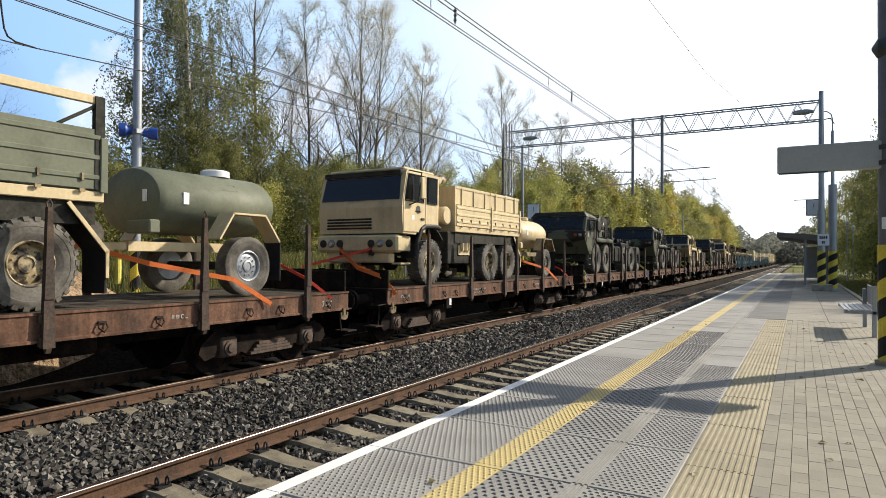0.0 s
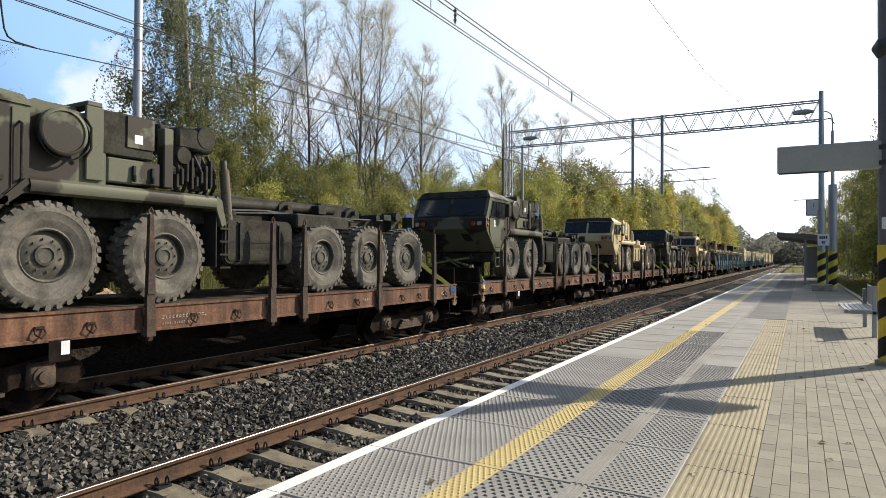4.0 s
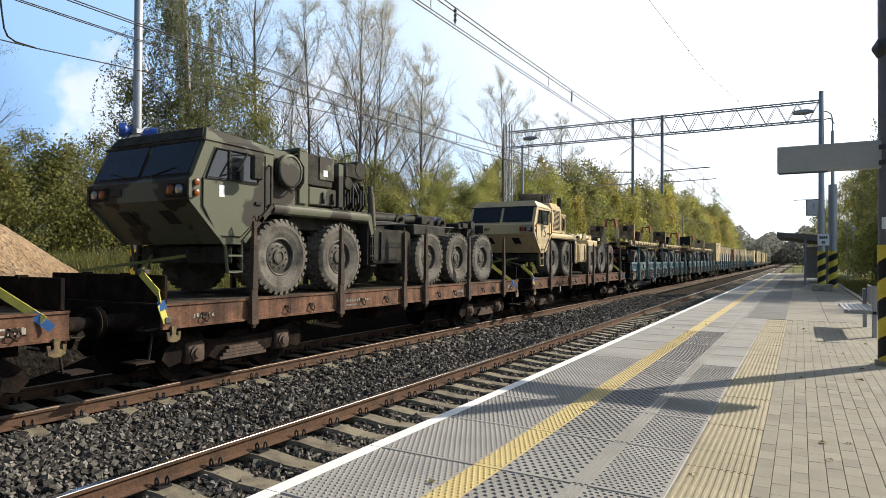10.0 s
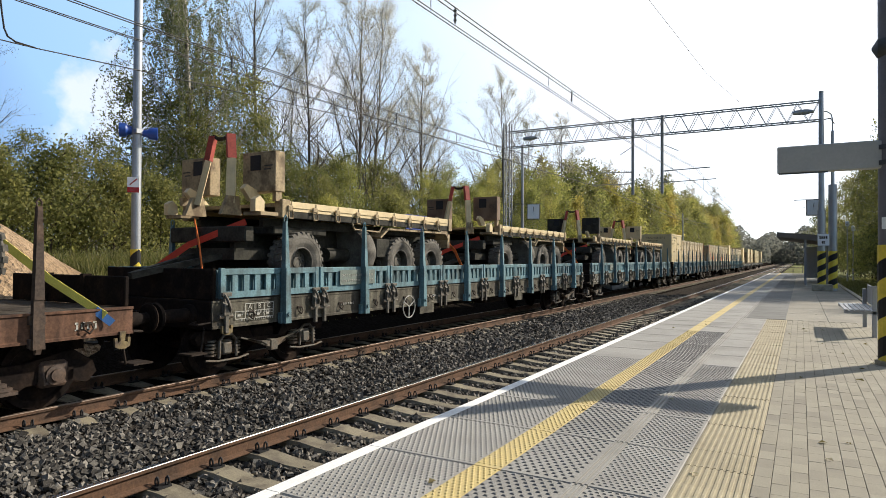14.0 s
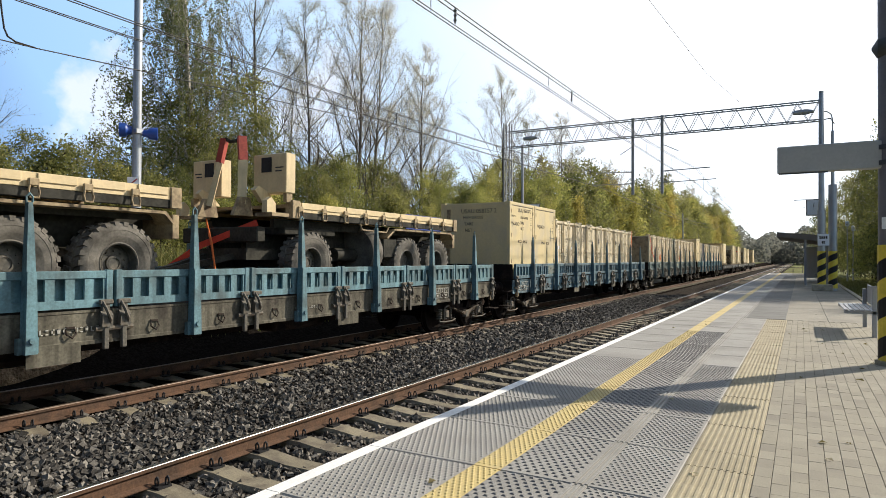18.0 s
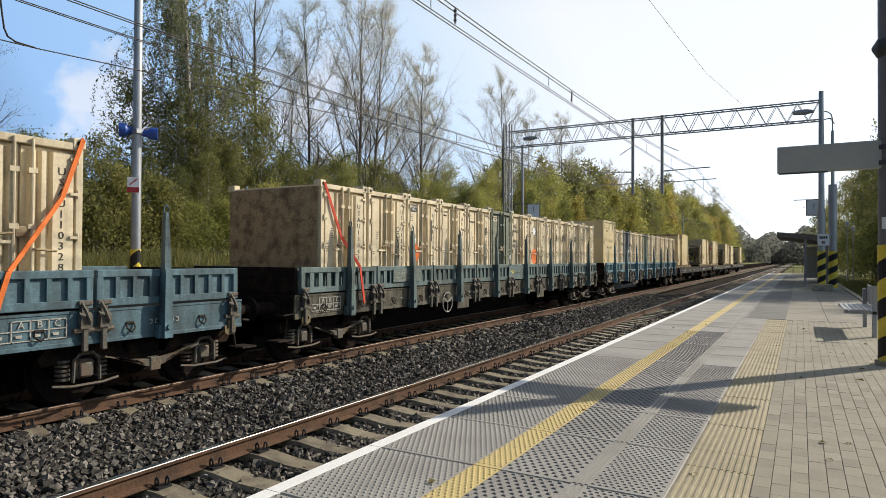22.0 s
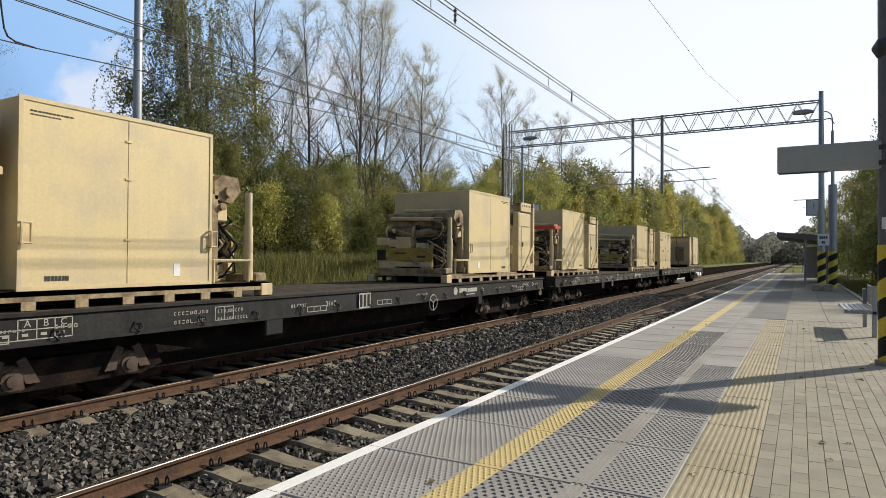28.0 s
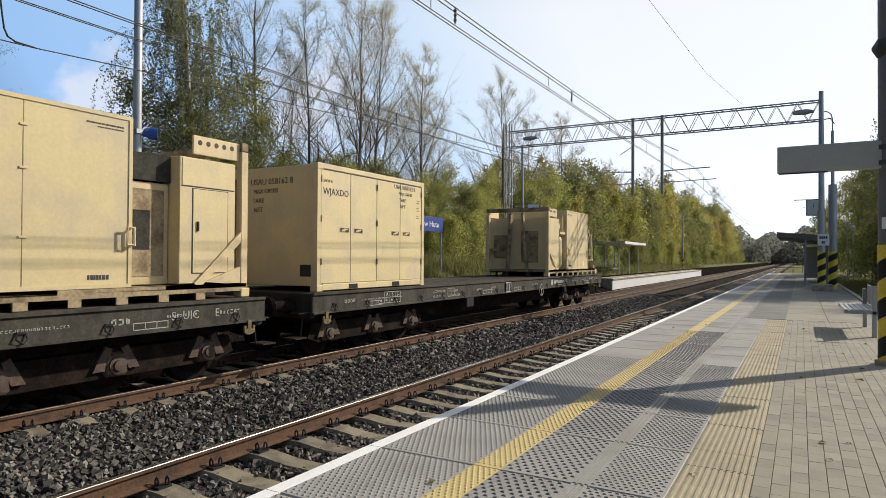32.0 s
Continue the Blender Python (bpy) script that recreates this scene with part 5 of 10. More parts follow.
    for sx in (-1, 1):
        for i in range(n):
            ob = new("side_flap", me if blue else me2)
            ob.parent = th
            if sx > 0:
                ob.location = (W, 0.1 + pl * i, 0)
                for d in (0.12, pl - 0.12):
                    h = new("hinge", hme)
                    h.parent = ob
                    h.location = (0, d, 0)
            else:
                ob.matrix_basis = Matrix.Translation((-W, 0.1 + pl * (i + 1), 0)) @ Matrix.Rotation(math.pi, 4, "Z")
    st = Shape()
    for a, b, c, d in ((0.80, 1.72, 0.066, 0.050), (1.72, 2.50, 0.050, 0.024)):
        st.add([(0.0, -c, a), (c * 2, -c, a), (c * 2, c, a), (0.0, c, a), (0.0, -d, b), (d * 2 + 0.02, -d, b), (d * 2 + 0.02, d, b), (0.0, d, b)], [(3, 2, 1, 0), (4, 5, 6, 7), (0, 1, 5, 4), (1, 2, 6, 5), (2, 3, 7, 6), (3, 0, 4, 7)])
    st.box(-0.01, -0.11, 0.80, 0.06, 0.11, 0.98).tube((0.11, 0, 0.95), (0.155, 0, 0.95), 0.035, n=8)
    st.path([(0.04, -0.03, 2.49), (0.04, -0.035, 2.56), (0.04, 0.0, 2.60), (0.04, 0.035, 2.56), (0.04, 0.03, 2.50)], 0.012, 5)
    smat = M_WAGONBLUE if (blue and seed != 43) or seed == 44 else M_WAGONSAGE if seed == 43 else M_WAGONTEAL
    me_r = st.mesh("stanchion", smat)
    me_l = st.moved(Matrix.Diagonal((-1, 1, 1, 1))).mesh("stanchion", smat)
    for i in range(8):
        a = 1.42 + (length - 2.84) * i / 7
        for sx, q in ((1, me_r), (-1, me_l)):
            ob = new("stanchion", q)
            ob.parent = th
            ob.location = (sx * (W + 0.045), a, 0)
    hy = 13.02 if seed == 42 else 5.3
    ring = Shape()
    for k in range(20):
        a, b = 2 * math.pi * k / 20, 2 * math.pi * (k + 1) / 20
        ring.tube((W + 0.06, hy + 0.24 * math.cos(a), 0.82 + 0.24 * math.sin(a)), (W + 0.06, hy + 0.24 * math.cos(b), 0.82 + 0.24 * math.sin(b)), 0.012, n=6)
    for k in range(3):
        a = 2 * math.pi * k / 3 + 0.5
        ring.beam((W + 0.06, hy, 0.82), (W + 0.06, hy + 0.24 * math.cos(a), 0.82 + 0.24 * math.sin(a)), 0.015, 0.018)
    part("handbrake_wheel", ring, M_STENCILWHITE, th, "white three-spoked handbrake wheel")
    s = Shape().box(0.6, length * 0.55, 0.6, 1.0, length * 0.55 + 1.3, 0.95, 0.04).cut().tube((0.85, length * 0.3, 0.78), (0.85, length * 0.3 + 1.2, 0.78), 0.2, n=14)
    part("brake_gear", s, M_WAGONDARK, th)
    s = Shape()
    for a in range(16):
        lashing_ring(s.cut(), W + 0.005, 0.75 + a * (length - 1.5) / 15, 1.04)
    part("lashing_ring", s, M_WHEEL, th)
    for a in (length * 0.32, length * 0.62):
        part("data_plate", Shape().box(W + 0.006, a, 0.62, W + 0.02, a + 0.62, 0.86), M_WAGONGREY, th, "grey data plate")
    for a0 in (1.40, length - 1.40):
        bogie(th, a0, (a0 - 0.9, a0 + 0.9), "B")
    buffer_pair(th, 0.0, -1)
    buffer_pair(th, length, 1)
    plate_marks(th, W + 0.012, [(0.55, 1.0, 0.7, 0.08, 7), (0.55, 0.9, 0.7, 0.05, 9), (6.0, 0.98, 0.8, 0.1, 8), (length - 1.6, 1.0, 0.5, 0.1, 4), (3.0, 1.0, 0.4, 0.06, 5), (10.2, 1.0, 0.6, 0.07, 6)], M_STENCILWHITE, seed=seed)
    q = Shape().box(W + 0.047, length * 0.16, 1.38, W + 0.053, length * 0.16 + 1.1, 1.66)
    part("number_board", q, M_BOARD, th, "grey-green board over the slots")
    plate_marks(th, W + 0.055, [(length * 0.16 + 0.05, 1.54, 1.0, 0.07, 9), (length * 0.16 + 0.05, 1.44, 1.0, 0.06, 11)], M_STENCILWHITE, "number_bars", seed)
    if seed == 43:
        lb = part("logo_board", Shape().box(W + 0.047, 9.05, 1.27, W + 0.053, 10.25, 1.68), M_WAGONSAGE, th, "plain board with a faded yellow mark")
        part("logo_shape", Shape().lathe([(0.055, 0), (0.055, 0.003)], (W + 0.054, 9.30, 1.50), "x", 14).beam((W + 0.0555, 9.16, 1.51), (W + 0.0555, 9.42, 1.49), 0.003, 0.03), M_STRAPYEL, lb, "faded yellow shape")
        plate_marks(th, W + 0.055, [(9.50, 1.47, 0.62, 0.08, 8)], M_STENCILWHITE, "logo_bars", seed)
    load_grid(th, W + 0.011, 0.62, 0.93)
    load_grid(th, W + 0.011, length - 3.3, 0.93)
    hook = Shape()
    for a, d in ((0.25, 1), (length - 0.25, -1)):
        hook.cut().prism([(a + q[0], q[1]) for q in ANCHOR], "x", W + 0.012, W + 0.045)
    part("rope_hook", hook, M_HOOK, th, "rusty yellow rope hook")
    return on_train(th, u)


M_BUFFERBLUE = surface("dull_blue_buffer_paint", (0.10, 0.20, 0.28), 0.6, var=0.25, scale=4, fine=30, second=(0.05, 0.08, 0.10))


def wagon_heavy(u, length, seed):
    """Dark six-axle heavy flat wagon without sides."""
    th = thing("heavy_flat_wagon", "long dark grey six-axle flat wagon with white markings", "wagon", "wagons of the train")
    W = 1.42
    for sx in (-1, 1):
        x = sx * W
        s = Shape().prism([(x - 0.04 * sx, 0.88), (x + 0.03 * sx, 0.88), (x + 0.03 * sx, 0.91), (x, 0.92), (x, 1.20), (x + 0.03 * sx, 1.22), (x + 0.03 * sx, 1.26), (x - 0.04 * sx, 1.26)], "y", 0.0, length)
        part("side_sill", s, M_FLATDARK if seed == 60 else M_FLATOLIVE, th, "dark side sill with white markings")
    for y in (0.0, length - 0.14):
        part("headstock", Shape().box(-W + 0.05, y, 0.80, W - 0.05, y + 0.14, 1.25, 0.015), M_FLATDARK, th)
    part("centre_sill", Shape().prism([(0.2, 0.7), (4.2, 0.66), (5.2, 0.46), (length - 5.2, 0.46), (length - 4.2, 0.66), (length - 0.2, 0.7), (length - 0.2, 1.18), (0.2, 1.18)], "x", -0.9, 0.9), M_WAGONDARK, th)
    n = 36
    pl = (length - 0.3) / n
    me = Shape().box(-W + 0.045, 0.004, 1.19, W - 0.045, pl - 0.006, 1.255, 0.006).mesh("deck_plank", M_DECK)
    for i in range(n):
        ob = new("deck_plank", me)
        ob.parent = th
        ob.location = (0, 0.15 + pl * i, 0)
    ring = Shape()
    y0 = 7.42 if seed == 61 else 11.14
    for k in range(20):
        a, b = 2 * math.pi * k / 20, 2 * math.pi * (k + 1) / 20
        ring.tube((W + 0.07, y0 + 0.18 * math.cos(a), 0.86 + 0.18 * math.sin(a)), (W + 0.07, y0 + 0.18 * math.cos(b), 0.86 + 0.18 * math.sin(b)), 0.010, n=6)
    for k in range(3):
        a = 2 * math.pi * k / 3 + 0.5
        ring.beam((W + 0.07, y0, 0.86), (W + 0.07, y0 + 0.18 * math.cos(a), 0.86 + 0.18 * math.sin(a)), 0.012, 0.016)
    part("handbrake_wheel", ring, M_STENCILWHITE, th, "white three-spoked handbrake wheel")
    s = Shape()
    for a in range(18):
        lashing_ring(s.cut(), W + 0.005, 0.6 + a * (length - 1.2) / 17, 1.04)
    part("lashing_ring", s, M_BLACK, th)
    for a0 in (2.3, length - 2.3):
        bogie(th, a0, (a0 - 1.45, a0, a0 + 1.45), "C")
    buffer_pair(th, 0.0, -1)
    buffer_pair(th, length, 1, M_BUFFERBLUE if seed == 60 else None)
    plate_marks(th, W + 0.001, [(0.9, 1.03, 0.35, 0.12, 3), (1.4, 1.05, 0.9, 0.05, 12), (2.6, 1.05, 0.3, 0.08, 3), (4.2, 1.08, 0.6, 0.08, 6), (4.2, 0.96, 0.6, 0.08, 6), (4.95, 1.06, 0.5, 0.09, 6), (4.95, 0.95, 0.6, 0.08, 7), (6.5, 1.03, 0.4, 0.1, 4), (7.4, 1.0, 0.3, 0.16, 3), (10.5, 1.05, 0.5, 0.07, 7), (14.6, 1.05, 0.8, 0.05, 12), (15.9, 1.02, 0.4, 0.13, 3), (16.7, 1.06, 0.5, 0.06, 8), (17.6, 1.04, 0.4, 0.1, 4)], M_STENCILWHITE, seed=seed)
    fr = Shape()
    for a, n in ((1.6, 3), (4.9, 2), (6.9, 3), (9.0, 3), (16.2, 3)):
        z0, z1 = (0.93, 1.03) if n == 3 else (0.95, 1.16)
        fr.cut()
        for k in range(n + 1):
            fr.box(W, a + 0.17 * k, z0, W + 0.003, a + 0.17 * k + 0.012, z1)
        fr.box(W, a, z0, W + 0.003, a + 0.17 * n, z0 + 0.012).box(W, a, z1 - 0.012, W + 0.003, a + 0.17 * n, z1)
    part("marking_frame", fr, M_STENCILWHITE, th, "white painted marking frame")
    grid = Shape().box(W + 0.031, 8.35, 0.90, W + 0.036, 8.72, 1.20)
    part("load_table", grid, M_STENCILWHITE, th, "pale load table plate")
    part("load_table_bar", Shape().box(W + 0.036, 8.37, 0.93, W + 0.038, 8.45, 1.17).cut().box(W + 0.036, 8.49, 0.93, W + 0.038, 8.57, 1.17).cut().box(W + 0.036, 8.61, 0.93, W + 0.038, 8.69, 1.17), M_BLACK, th)
    part("grille_box", Shape().box(W - 0.1, 5.9, 0.62, W + 0.02, 6.3, 0.90, 0.02).cut().box(W - 0.1, 13.6, 0.66, W + 0.02, 13.85, 0.92, 0.02), M_BLACK, th, "dark vented box under the sill")
    # round company mark and two plain word bars
    s = Shape().lathe([(0.10, -0.001), (0.10, 0.003)], (W + 0.001, 12.35, 1.07), "x", 18)
    s.box(W, 12.55, 1.02, W + 0.004, 12.95, 1.13).box(W, 13.0, 1.02, W + 0.004, 13.55, 1.12).box(W, 12.95, 0.95, W + 0.004, 13.4, 0.975)
    part("company_mark", s, M_STENCILWHITE, th, "white company mark in plain shapes")
    for body, y, z in (("Sp", 13.9, 1.06), ("St UIC", 17.0, 1.07), ("E", 17.55, 1.07)):
        ob = new("lettering", text_mesh(body, 0.17, M_STENCILWHITE))
        ob.parent = th
        ob.matrix_basis = Matrix.Translation((W + 0.003, y, z)) @ Euler((math.pi / 2, 0, math.pi / 2)).to_matrix().to_4x4()
    load_grid(th, W + 0.001, 2.2, 0.95)
    hook = Shape()
    for a, d in ((0.35, 1), (length - 0.35, -1)):
        hook.cut().prism([(a + q[0], q[1] - 0.03) for q in ANCHOR], "x", W + 0.012, W + 0.045)
    part("rope_hook", hook, M_HOOK, th, "rusty rope hook")
    return on_train(th, u)


U_FLAT = [-2.80, 10.92, 24.62, 38.33, 52.05, 65.70, 79.25]
for k, u in enumerate(U_FLAT):
    wagon_flat(u, 12.40, 20 + k)
U_SIDED = [(92.95, 18.2, True), (112.22, 18.3, True), (131.86, 18.4, False), (151.45, 18.4, True), (171.20, 18.4, False)]
for k, (u, n, b) in enumerate(U_SIDED):
    wagon_sided(u, n, 40 + k, b)
U_HEAVY = [190.85, 210.60, 230.25]
for k, u in enumerate(U_HEAVY):
    wagon_heavy(u, 18.5, 60 + k)


# ---- vehicles and boxes on the wagons ----
def slab(s, pts, t):
    """A flat panel with the outline pts, t thick along its normal."""
    v = [Vector(p) for p in pts]
    nrm = (v[1] - v[0]).cross(v[2] - v[0]).normalized() * t
    n = len(v)
    return s.add([tuple(p) for p in v] + [tuple(p + nrm) for p in v], [tuple(range(n))[::-1], tuple(range(n, 2 * n))] + [(i, (i + 1) % n, n + (i + 1) % n, n + i) for i in range(n)])


def tyre_mesh(r, w, lugs):
    s = Shape().lathe([(r * 0.50, -w * 0.40), (r * 0.66, -w * 0.5), (r * 0.88, -w * 0.5), (r * 0.955, -w * 0.43), (r * 0.955, w * 0.43), (r * 0.88, w * 0.5), (r * 0.80, w * 0.512), (r * 0.79, w * 0.5), (r * 0.66, w * 0.5), (r * 0.64, w * 0.49), (r * 0.50, w * 0.40)], (0, 0, 0), "x", 36, False)
    for k in range(lugs):
        for sx in (-1, 1):
            a = 2 * math.pi * (k + (0.5 if sx > 0 else 0)) / lugs
            da = math.pi / lugs * 0.52
            p = []
            for rr in (r * 0.90, r):
                for x in (0.03 * sx, sx * w * (0.505 if rr < r else 0.47)):
                    for d in (-da, da):
                        q = a + d + (0.06 if abs(x) < 0.1 else 0)
                        p.append((x, rr * math.cos(q), rr * math.sin(q)))
            s.add(p, [(0, 1, 3, 2), (4, 6, 7, 5), (0, 4, 5, 1), (2, 3, 7, 6), (0, 2, 6, 4), (1, 5, 7, 3)])
    return s.mesh("tyre", M_TYRE, True)


def rim_mesh(r, w, material, deep):
    d = w * 0.5
    s = Shape().lathe([(r * 0.51, -d * 0.8), (r * 0.515, d * 0.80), (r * 0.48, d * 0.86), (r * 0.455, d * 0.80), (r * 0.44, d * (deep - 0.12)), (r * 0.40, d * (deep - 0.08)), (r * 0.36, d * deep), (r * 0.20, d * deep), (r * 0.19, d * (deep + 0.14)), (r * 0.14, d * (deep + 0.18)), (r * 0.13, d * (deep + 0.10)), (r * 0.02, d * (deep + 0.10))], (0, 0, 0), "x", 28)
    for k in range(10):
        a = 2 * math.pi * k / 10
        s.tube((d * deep - 0.01, r * 0.30 * math.cos(a), r * 0.30 * math.sin(a)), (d * deep + 0.022, r * 0.30 * math.cos(a), r * 0.30 * math.sin(a)), 0.014, n=6)
    return s.mesh("wheel", material, True)


M_CABGREEN = surface("grey_green_paint", (0.12, 0.15, 0.10), 0.65, var=0.12, scale=3, fine=24, second=(0.09, 0.11, 0.075))
M_RIMTAN = surface("oily_tan_rim_paint", (0.42, 0.33, 0.19), 0.65, var=0.25, scale=9, fine=40, second=(0.06, 0.05, 0.04), mix=(0.46, 0.58))
M_RIMDARK = surface("dull_olive_rim_paint", (0.075, 0.07, 0.058), 0.7, var=0.3, scale=5, fine=30, second=(0.13, 0.115, 0.09))
TYRES = {"big": tyre_mesh(0.655, 0.40, 30), "mid": tyre_mesh(0.555, 0.36, 26), "small": tyre_mesh(0.50, 0.27, 0)}
RIMS = {}


def road_wheel(parent, x, y, z, size, material, side, deep=0.25):
    key = (size, material.name, deep)
    if key not in RIMS:
        r, w = {"big": (0.655, 0.40), "mid": (0.555, 0.36), "small": (0.50, 0.27)}[size]
        RIMS[key] = rim_mesh(r, w, material, deep)
    ob = new("wheel", RIMS[key])
    ob.parent = parent
    ob.matrix_basis = Matrix.Translation((x, y, z)) @ Matrix.Rotation(math.pi if side < 0 else 0, 4, "Z") @ Matrix.Rotation(y * 2.1, 4, "X")
    t = new("tyre", TYRES[size])
    t.parent = ob
    tagged(t, "dusty black tyre with coarse block tread")
    return ob


def strap(th, name, pts, w, material, label):
    s = Shape()
    for p, q in zip(pts, pts[1:]):
        s.beam(p, q, 0.014, w)
    return part(name, s, material, th, label)


def pls_truck(u, dy, paint, label, rims, variant, number="", frame_paint=None):
    """Ten-wheeled load-handling truck with a wedge-nosed cab; front towards the camera's end."""
    th = thing("load_handling_truck", label, "truck", "ten-wheeled trucks on the train")
    fp = frame_paint or paint
    H = 1.22
    cab = Shape()
    prof = [(0.99, 3.69), (0.74, 3.09), (0.68, 3.04), (0.68, 2.74), (1.32, 2.10), (1.68, 2.10), (2.30, 2.62), (2.36, 2.62), (2.36, 3.66)]
    n = len(prof)
    vs = []
    for x in (-H, H):
        for y, z in prof:
            vs.append((x, y, z))
    cab.add(vs, [tuple(range(n))[::-1], tuple(range(n, 2 * n))] + [(i, (i + 1) % n, n + (i + 1) % n, n + i) for i in range(n)])
    body = part("cab", cab, paint, th)
    # roof cap with sloping edges
    rc = Shape().add([(-1.24, 0.96, 3.66), (1.24, 0.96, 3.66), (1.24, 2.38, 3.63), (-1.24, 2.38, 3.63), (-1.08, 1.10, 3.88), (1.08, 1.10, 3.88), (1.08, 2.36, 3.78), (-1.08, 2.36, 3.78)], [(3, 2, 1, 0), (4, 5, 6, 7), (0, 1, 5, 4), (1, 2, 6, 5), (2, 3, 7, 6), (3, 0, 4, 7)])
    part("roof", rc, paint, th)
    vz = Shape()
    slab(vz, [(-1.14, 0.985, 3.70), (1.14, 0.985, 3.70), (1.06, 1.085, 3.86), (-1.06, 1.085, 3.86)], 0.012)
    vz.moved(Matrix.Translation((0, -0.010, 0.008)))
    if variant == 0:
        part("visor", vz, M_OLIVEDARK, body, "dark slanting visor above the windscreen")
    part("visor_lip", Shape().beam((-1.22, 0.955, 3.665), (1.22, 0.955, 3.665), 0.03, 0.035), M_OLIVEDARK, body, "dark lip over the windscreen")
    if variant == 0:
        hood = Shape().prism([(2.37, 2.80), (2.37, 3.72), (2.46, 3.76), (3.34, 3.66), (3.34, 2.80)], "x", -1.10, 1.12)
        part("engine_hood", hood, paint, th, "tall engine hood behind the crew cab")
        part("hood_hatch", Shape().box(0.2, 2.60, 3.74, 0.95, 3.05, 3.79, 0.01), paint, th)
    for sx in (-1, 1):
        nv = Shape()
        slab(nv, [(sx * 0.50 - 0.13, 0.81, 2.60), (sx * 0.50 + 0.13, 0.81, 2.60), (sx * 0.50 + 0.17, 1.00, 2.41), (sx * 0.50 - 0.09, 1.00, 2.41)], 0.012)
        nv.moved(Matrix.Translation((0, -0.008, -0.008)))
        part("nose_vent", nv, M_BLACK, body, "dark vent slot in the sloping nose")
    part("hatch", Shape().box(0.1, 1.70, 3.815, 0.90, 2.20, 3.865, 0.012), paint, th)
    # windscreen in two panes on the sloping front
    d = Vector((0, 0.99 - 0.74, 3.69 - 3.09))
    for sx in (-1, 1):
        g = Shape()
        lo, hi = Vector((0, 0.74, 3.09)) + d * 0.07, Vector((0, 0.74, 3.09)) + d * 0.93
        a, b = sx * 0.05, sx * 1.12
        pts = [(a, lo.y, lo.z), (b, lo.y, lo.z), (b, hi.y, hi.z), (a, hi.y, hi.z)]
        pts = [(p[0], p[1] - 0.012, p[2] + 0.004) for p in pts]
        slab(g, pts if sx > 0 else pts[::-1], 0.008)
        part("windscreen", g, M_GLASSDARK, body, "dark tinted windscreen pane")
        part("wiper", Shape().beam((sx * 0.3, 0.725, 3.13), (sx * 0.80, 0.775, 3.24), 0.015, 0.015), M_BLACK, body)
        # lamps on the nose
        lm = Shape().lathe([(0.085, 0.0), (0.085, -0.03), (0.06, -0.045)], (sx * 1.04, 0.672, 2.89), "y", 14)
        part("headlamp", lm, M_LAMPCLEAR, body, smooth=True)
        lm = Shape().lathe([(0.085, 0.0), (0.085, -0.03), (0.06, -0.045)], (sx * 0.84, 0.672, 2.89), "y", 14)
        part("indicator_lamp", lm, M_LAMPAMBER, body, "amber indicator lamp", True)
        part("lamp_bezel", Shape().box(sx * 0.95 - 0.23, 0.655, 2.78, sx * 0.95 + 0.23, 0.677, 3.00, 0.01), M_BLACK, body, "black lamp recess")
        part("lamp_guard", Shape().beam((sx * 0.70, 0.63, 2.97), (sx * 1.20, 0.63, 2.97), 0.02, 0.02).beam((sx * 0.70, 0.63, 2.81), (sx * 1.20, 0.63, 2.81), 0.02, 0.02), fp, body)
        # door: proud panel, window, handle, rim of the side wall
        x = sx * H
        dr = Shape()
        pts = [(x, 0.92, 3.08), (x, 0.92, 2.66), (x, 1.20, 2.22), (x, 1.66, 2.22), (x, 2.16, 2.66), (x, 2.16, 3.58), (x, 1.14, 3.58)]
        slab(dr, pts if sx > 0 else pts[::-1], 0.012)
        door = part("door", dr, paint, body)
        w = Shape()
        pts = [(x + sx * 0.015, 0.99, 3.11), (x + sx * 0.015, 1.98, 3.11), (x + sx * 0.015, 1.98, 3.53), (x + sx * 0.015, 1.18, 3.53)]
        slab(w, pts if sx > 0 else pts[::-1], 0.006)
        part("side_window", w, M_GLASSDARK, door, "dark side window")
        part("window_bar", Shape().beam((x + sx * 0.03, 1.40, 3.10), (x + sx * 0.03, 1.40, 3.54), 0.03, 0.03), M_OLIVEDARK, door)
        part("door_handle", Shape().box(min(x, x + sx * 0.04), 1.95, 2.75, max(x, x + sx * 0.04), 2.08, 2.80), M_OLIVEDARK, door)
        part("edge_rail", Shape().beam((x + sx * 0.01, 0.68, 3.04), (x + sx * 0.01, 0.68, 2.73), 0.05, 0.05).beam((x + sx * 0.01, 0.67, 2.75), (x + sx * 0.01, 1.33, 2.09), 0.05, 0.05), paint, body)
        for z in (3.00, 2.84):
            part("side_lamp", Shape().lathe([(0.05, 0), (0.05, sx * 0.04), (0.03, sx * 0.05)], (x, 0.80, z), "x", 10), M_LAMPAMBER, body, smooth=True)
        m = Shape().path([(x, 1.20, 3.12), (x + sx * 0.20, 1.42, 3.22), (x + sx * 0.20, 1.60, 3.52), (x, 1.90, 3.55)], 0.014, 6)
        part("mirror_arm", m, M_OLIVEDARK, body)
        part("mirror", Shape().box(x + sx * 0.20 - 0.02 - (0.07 if sx < 0 else 0), 1.66, 3.12, x + sx * 0.20 + 0.02 + (0.07 if sx > 0 else 0), 1.86, 3.50, 0.02), paint if paint is M_TAN else M_OLIVEDARK, body)
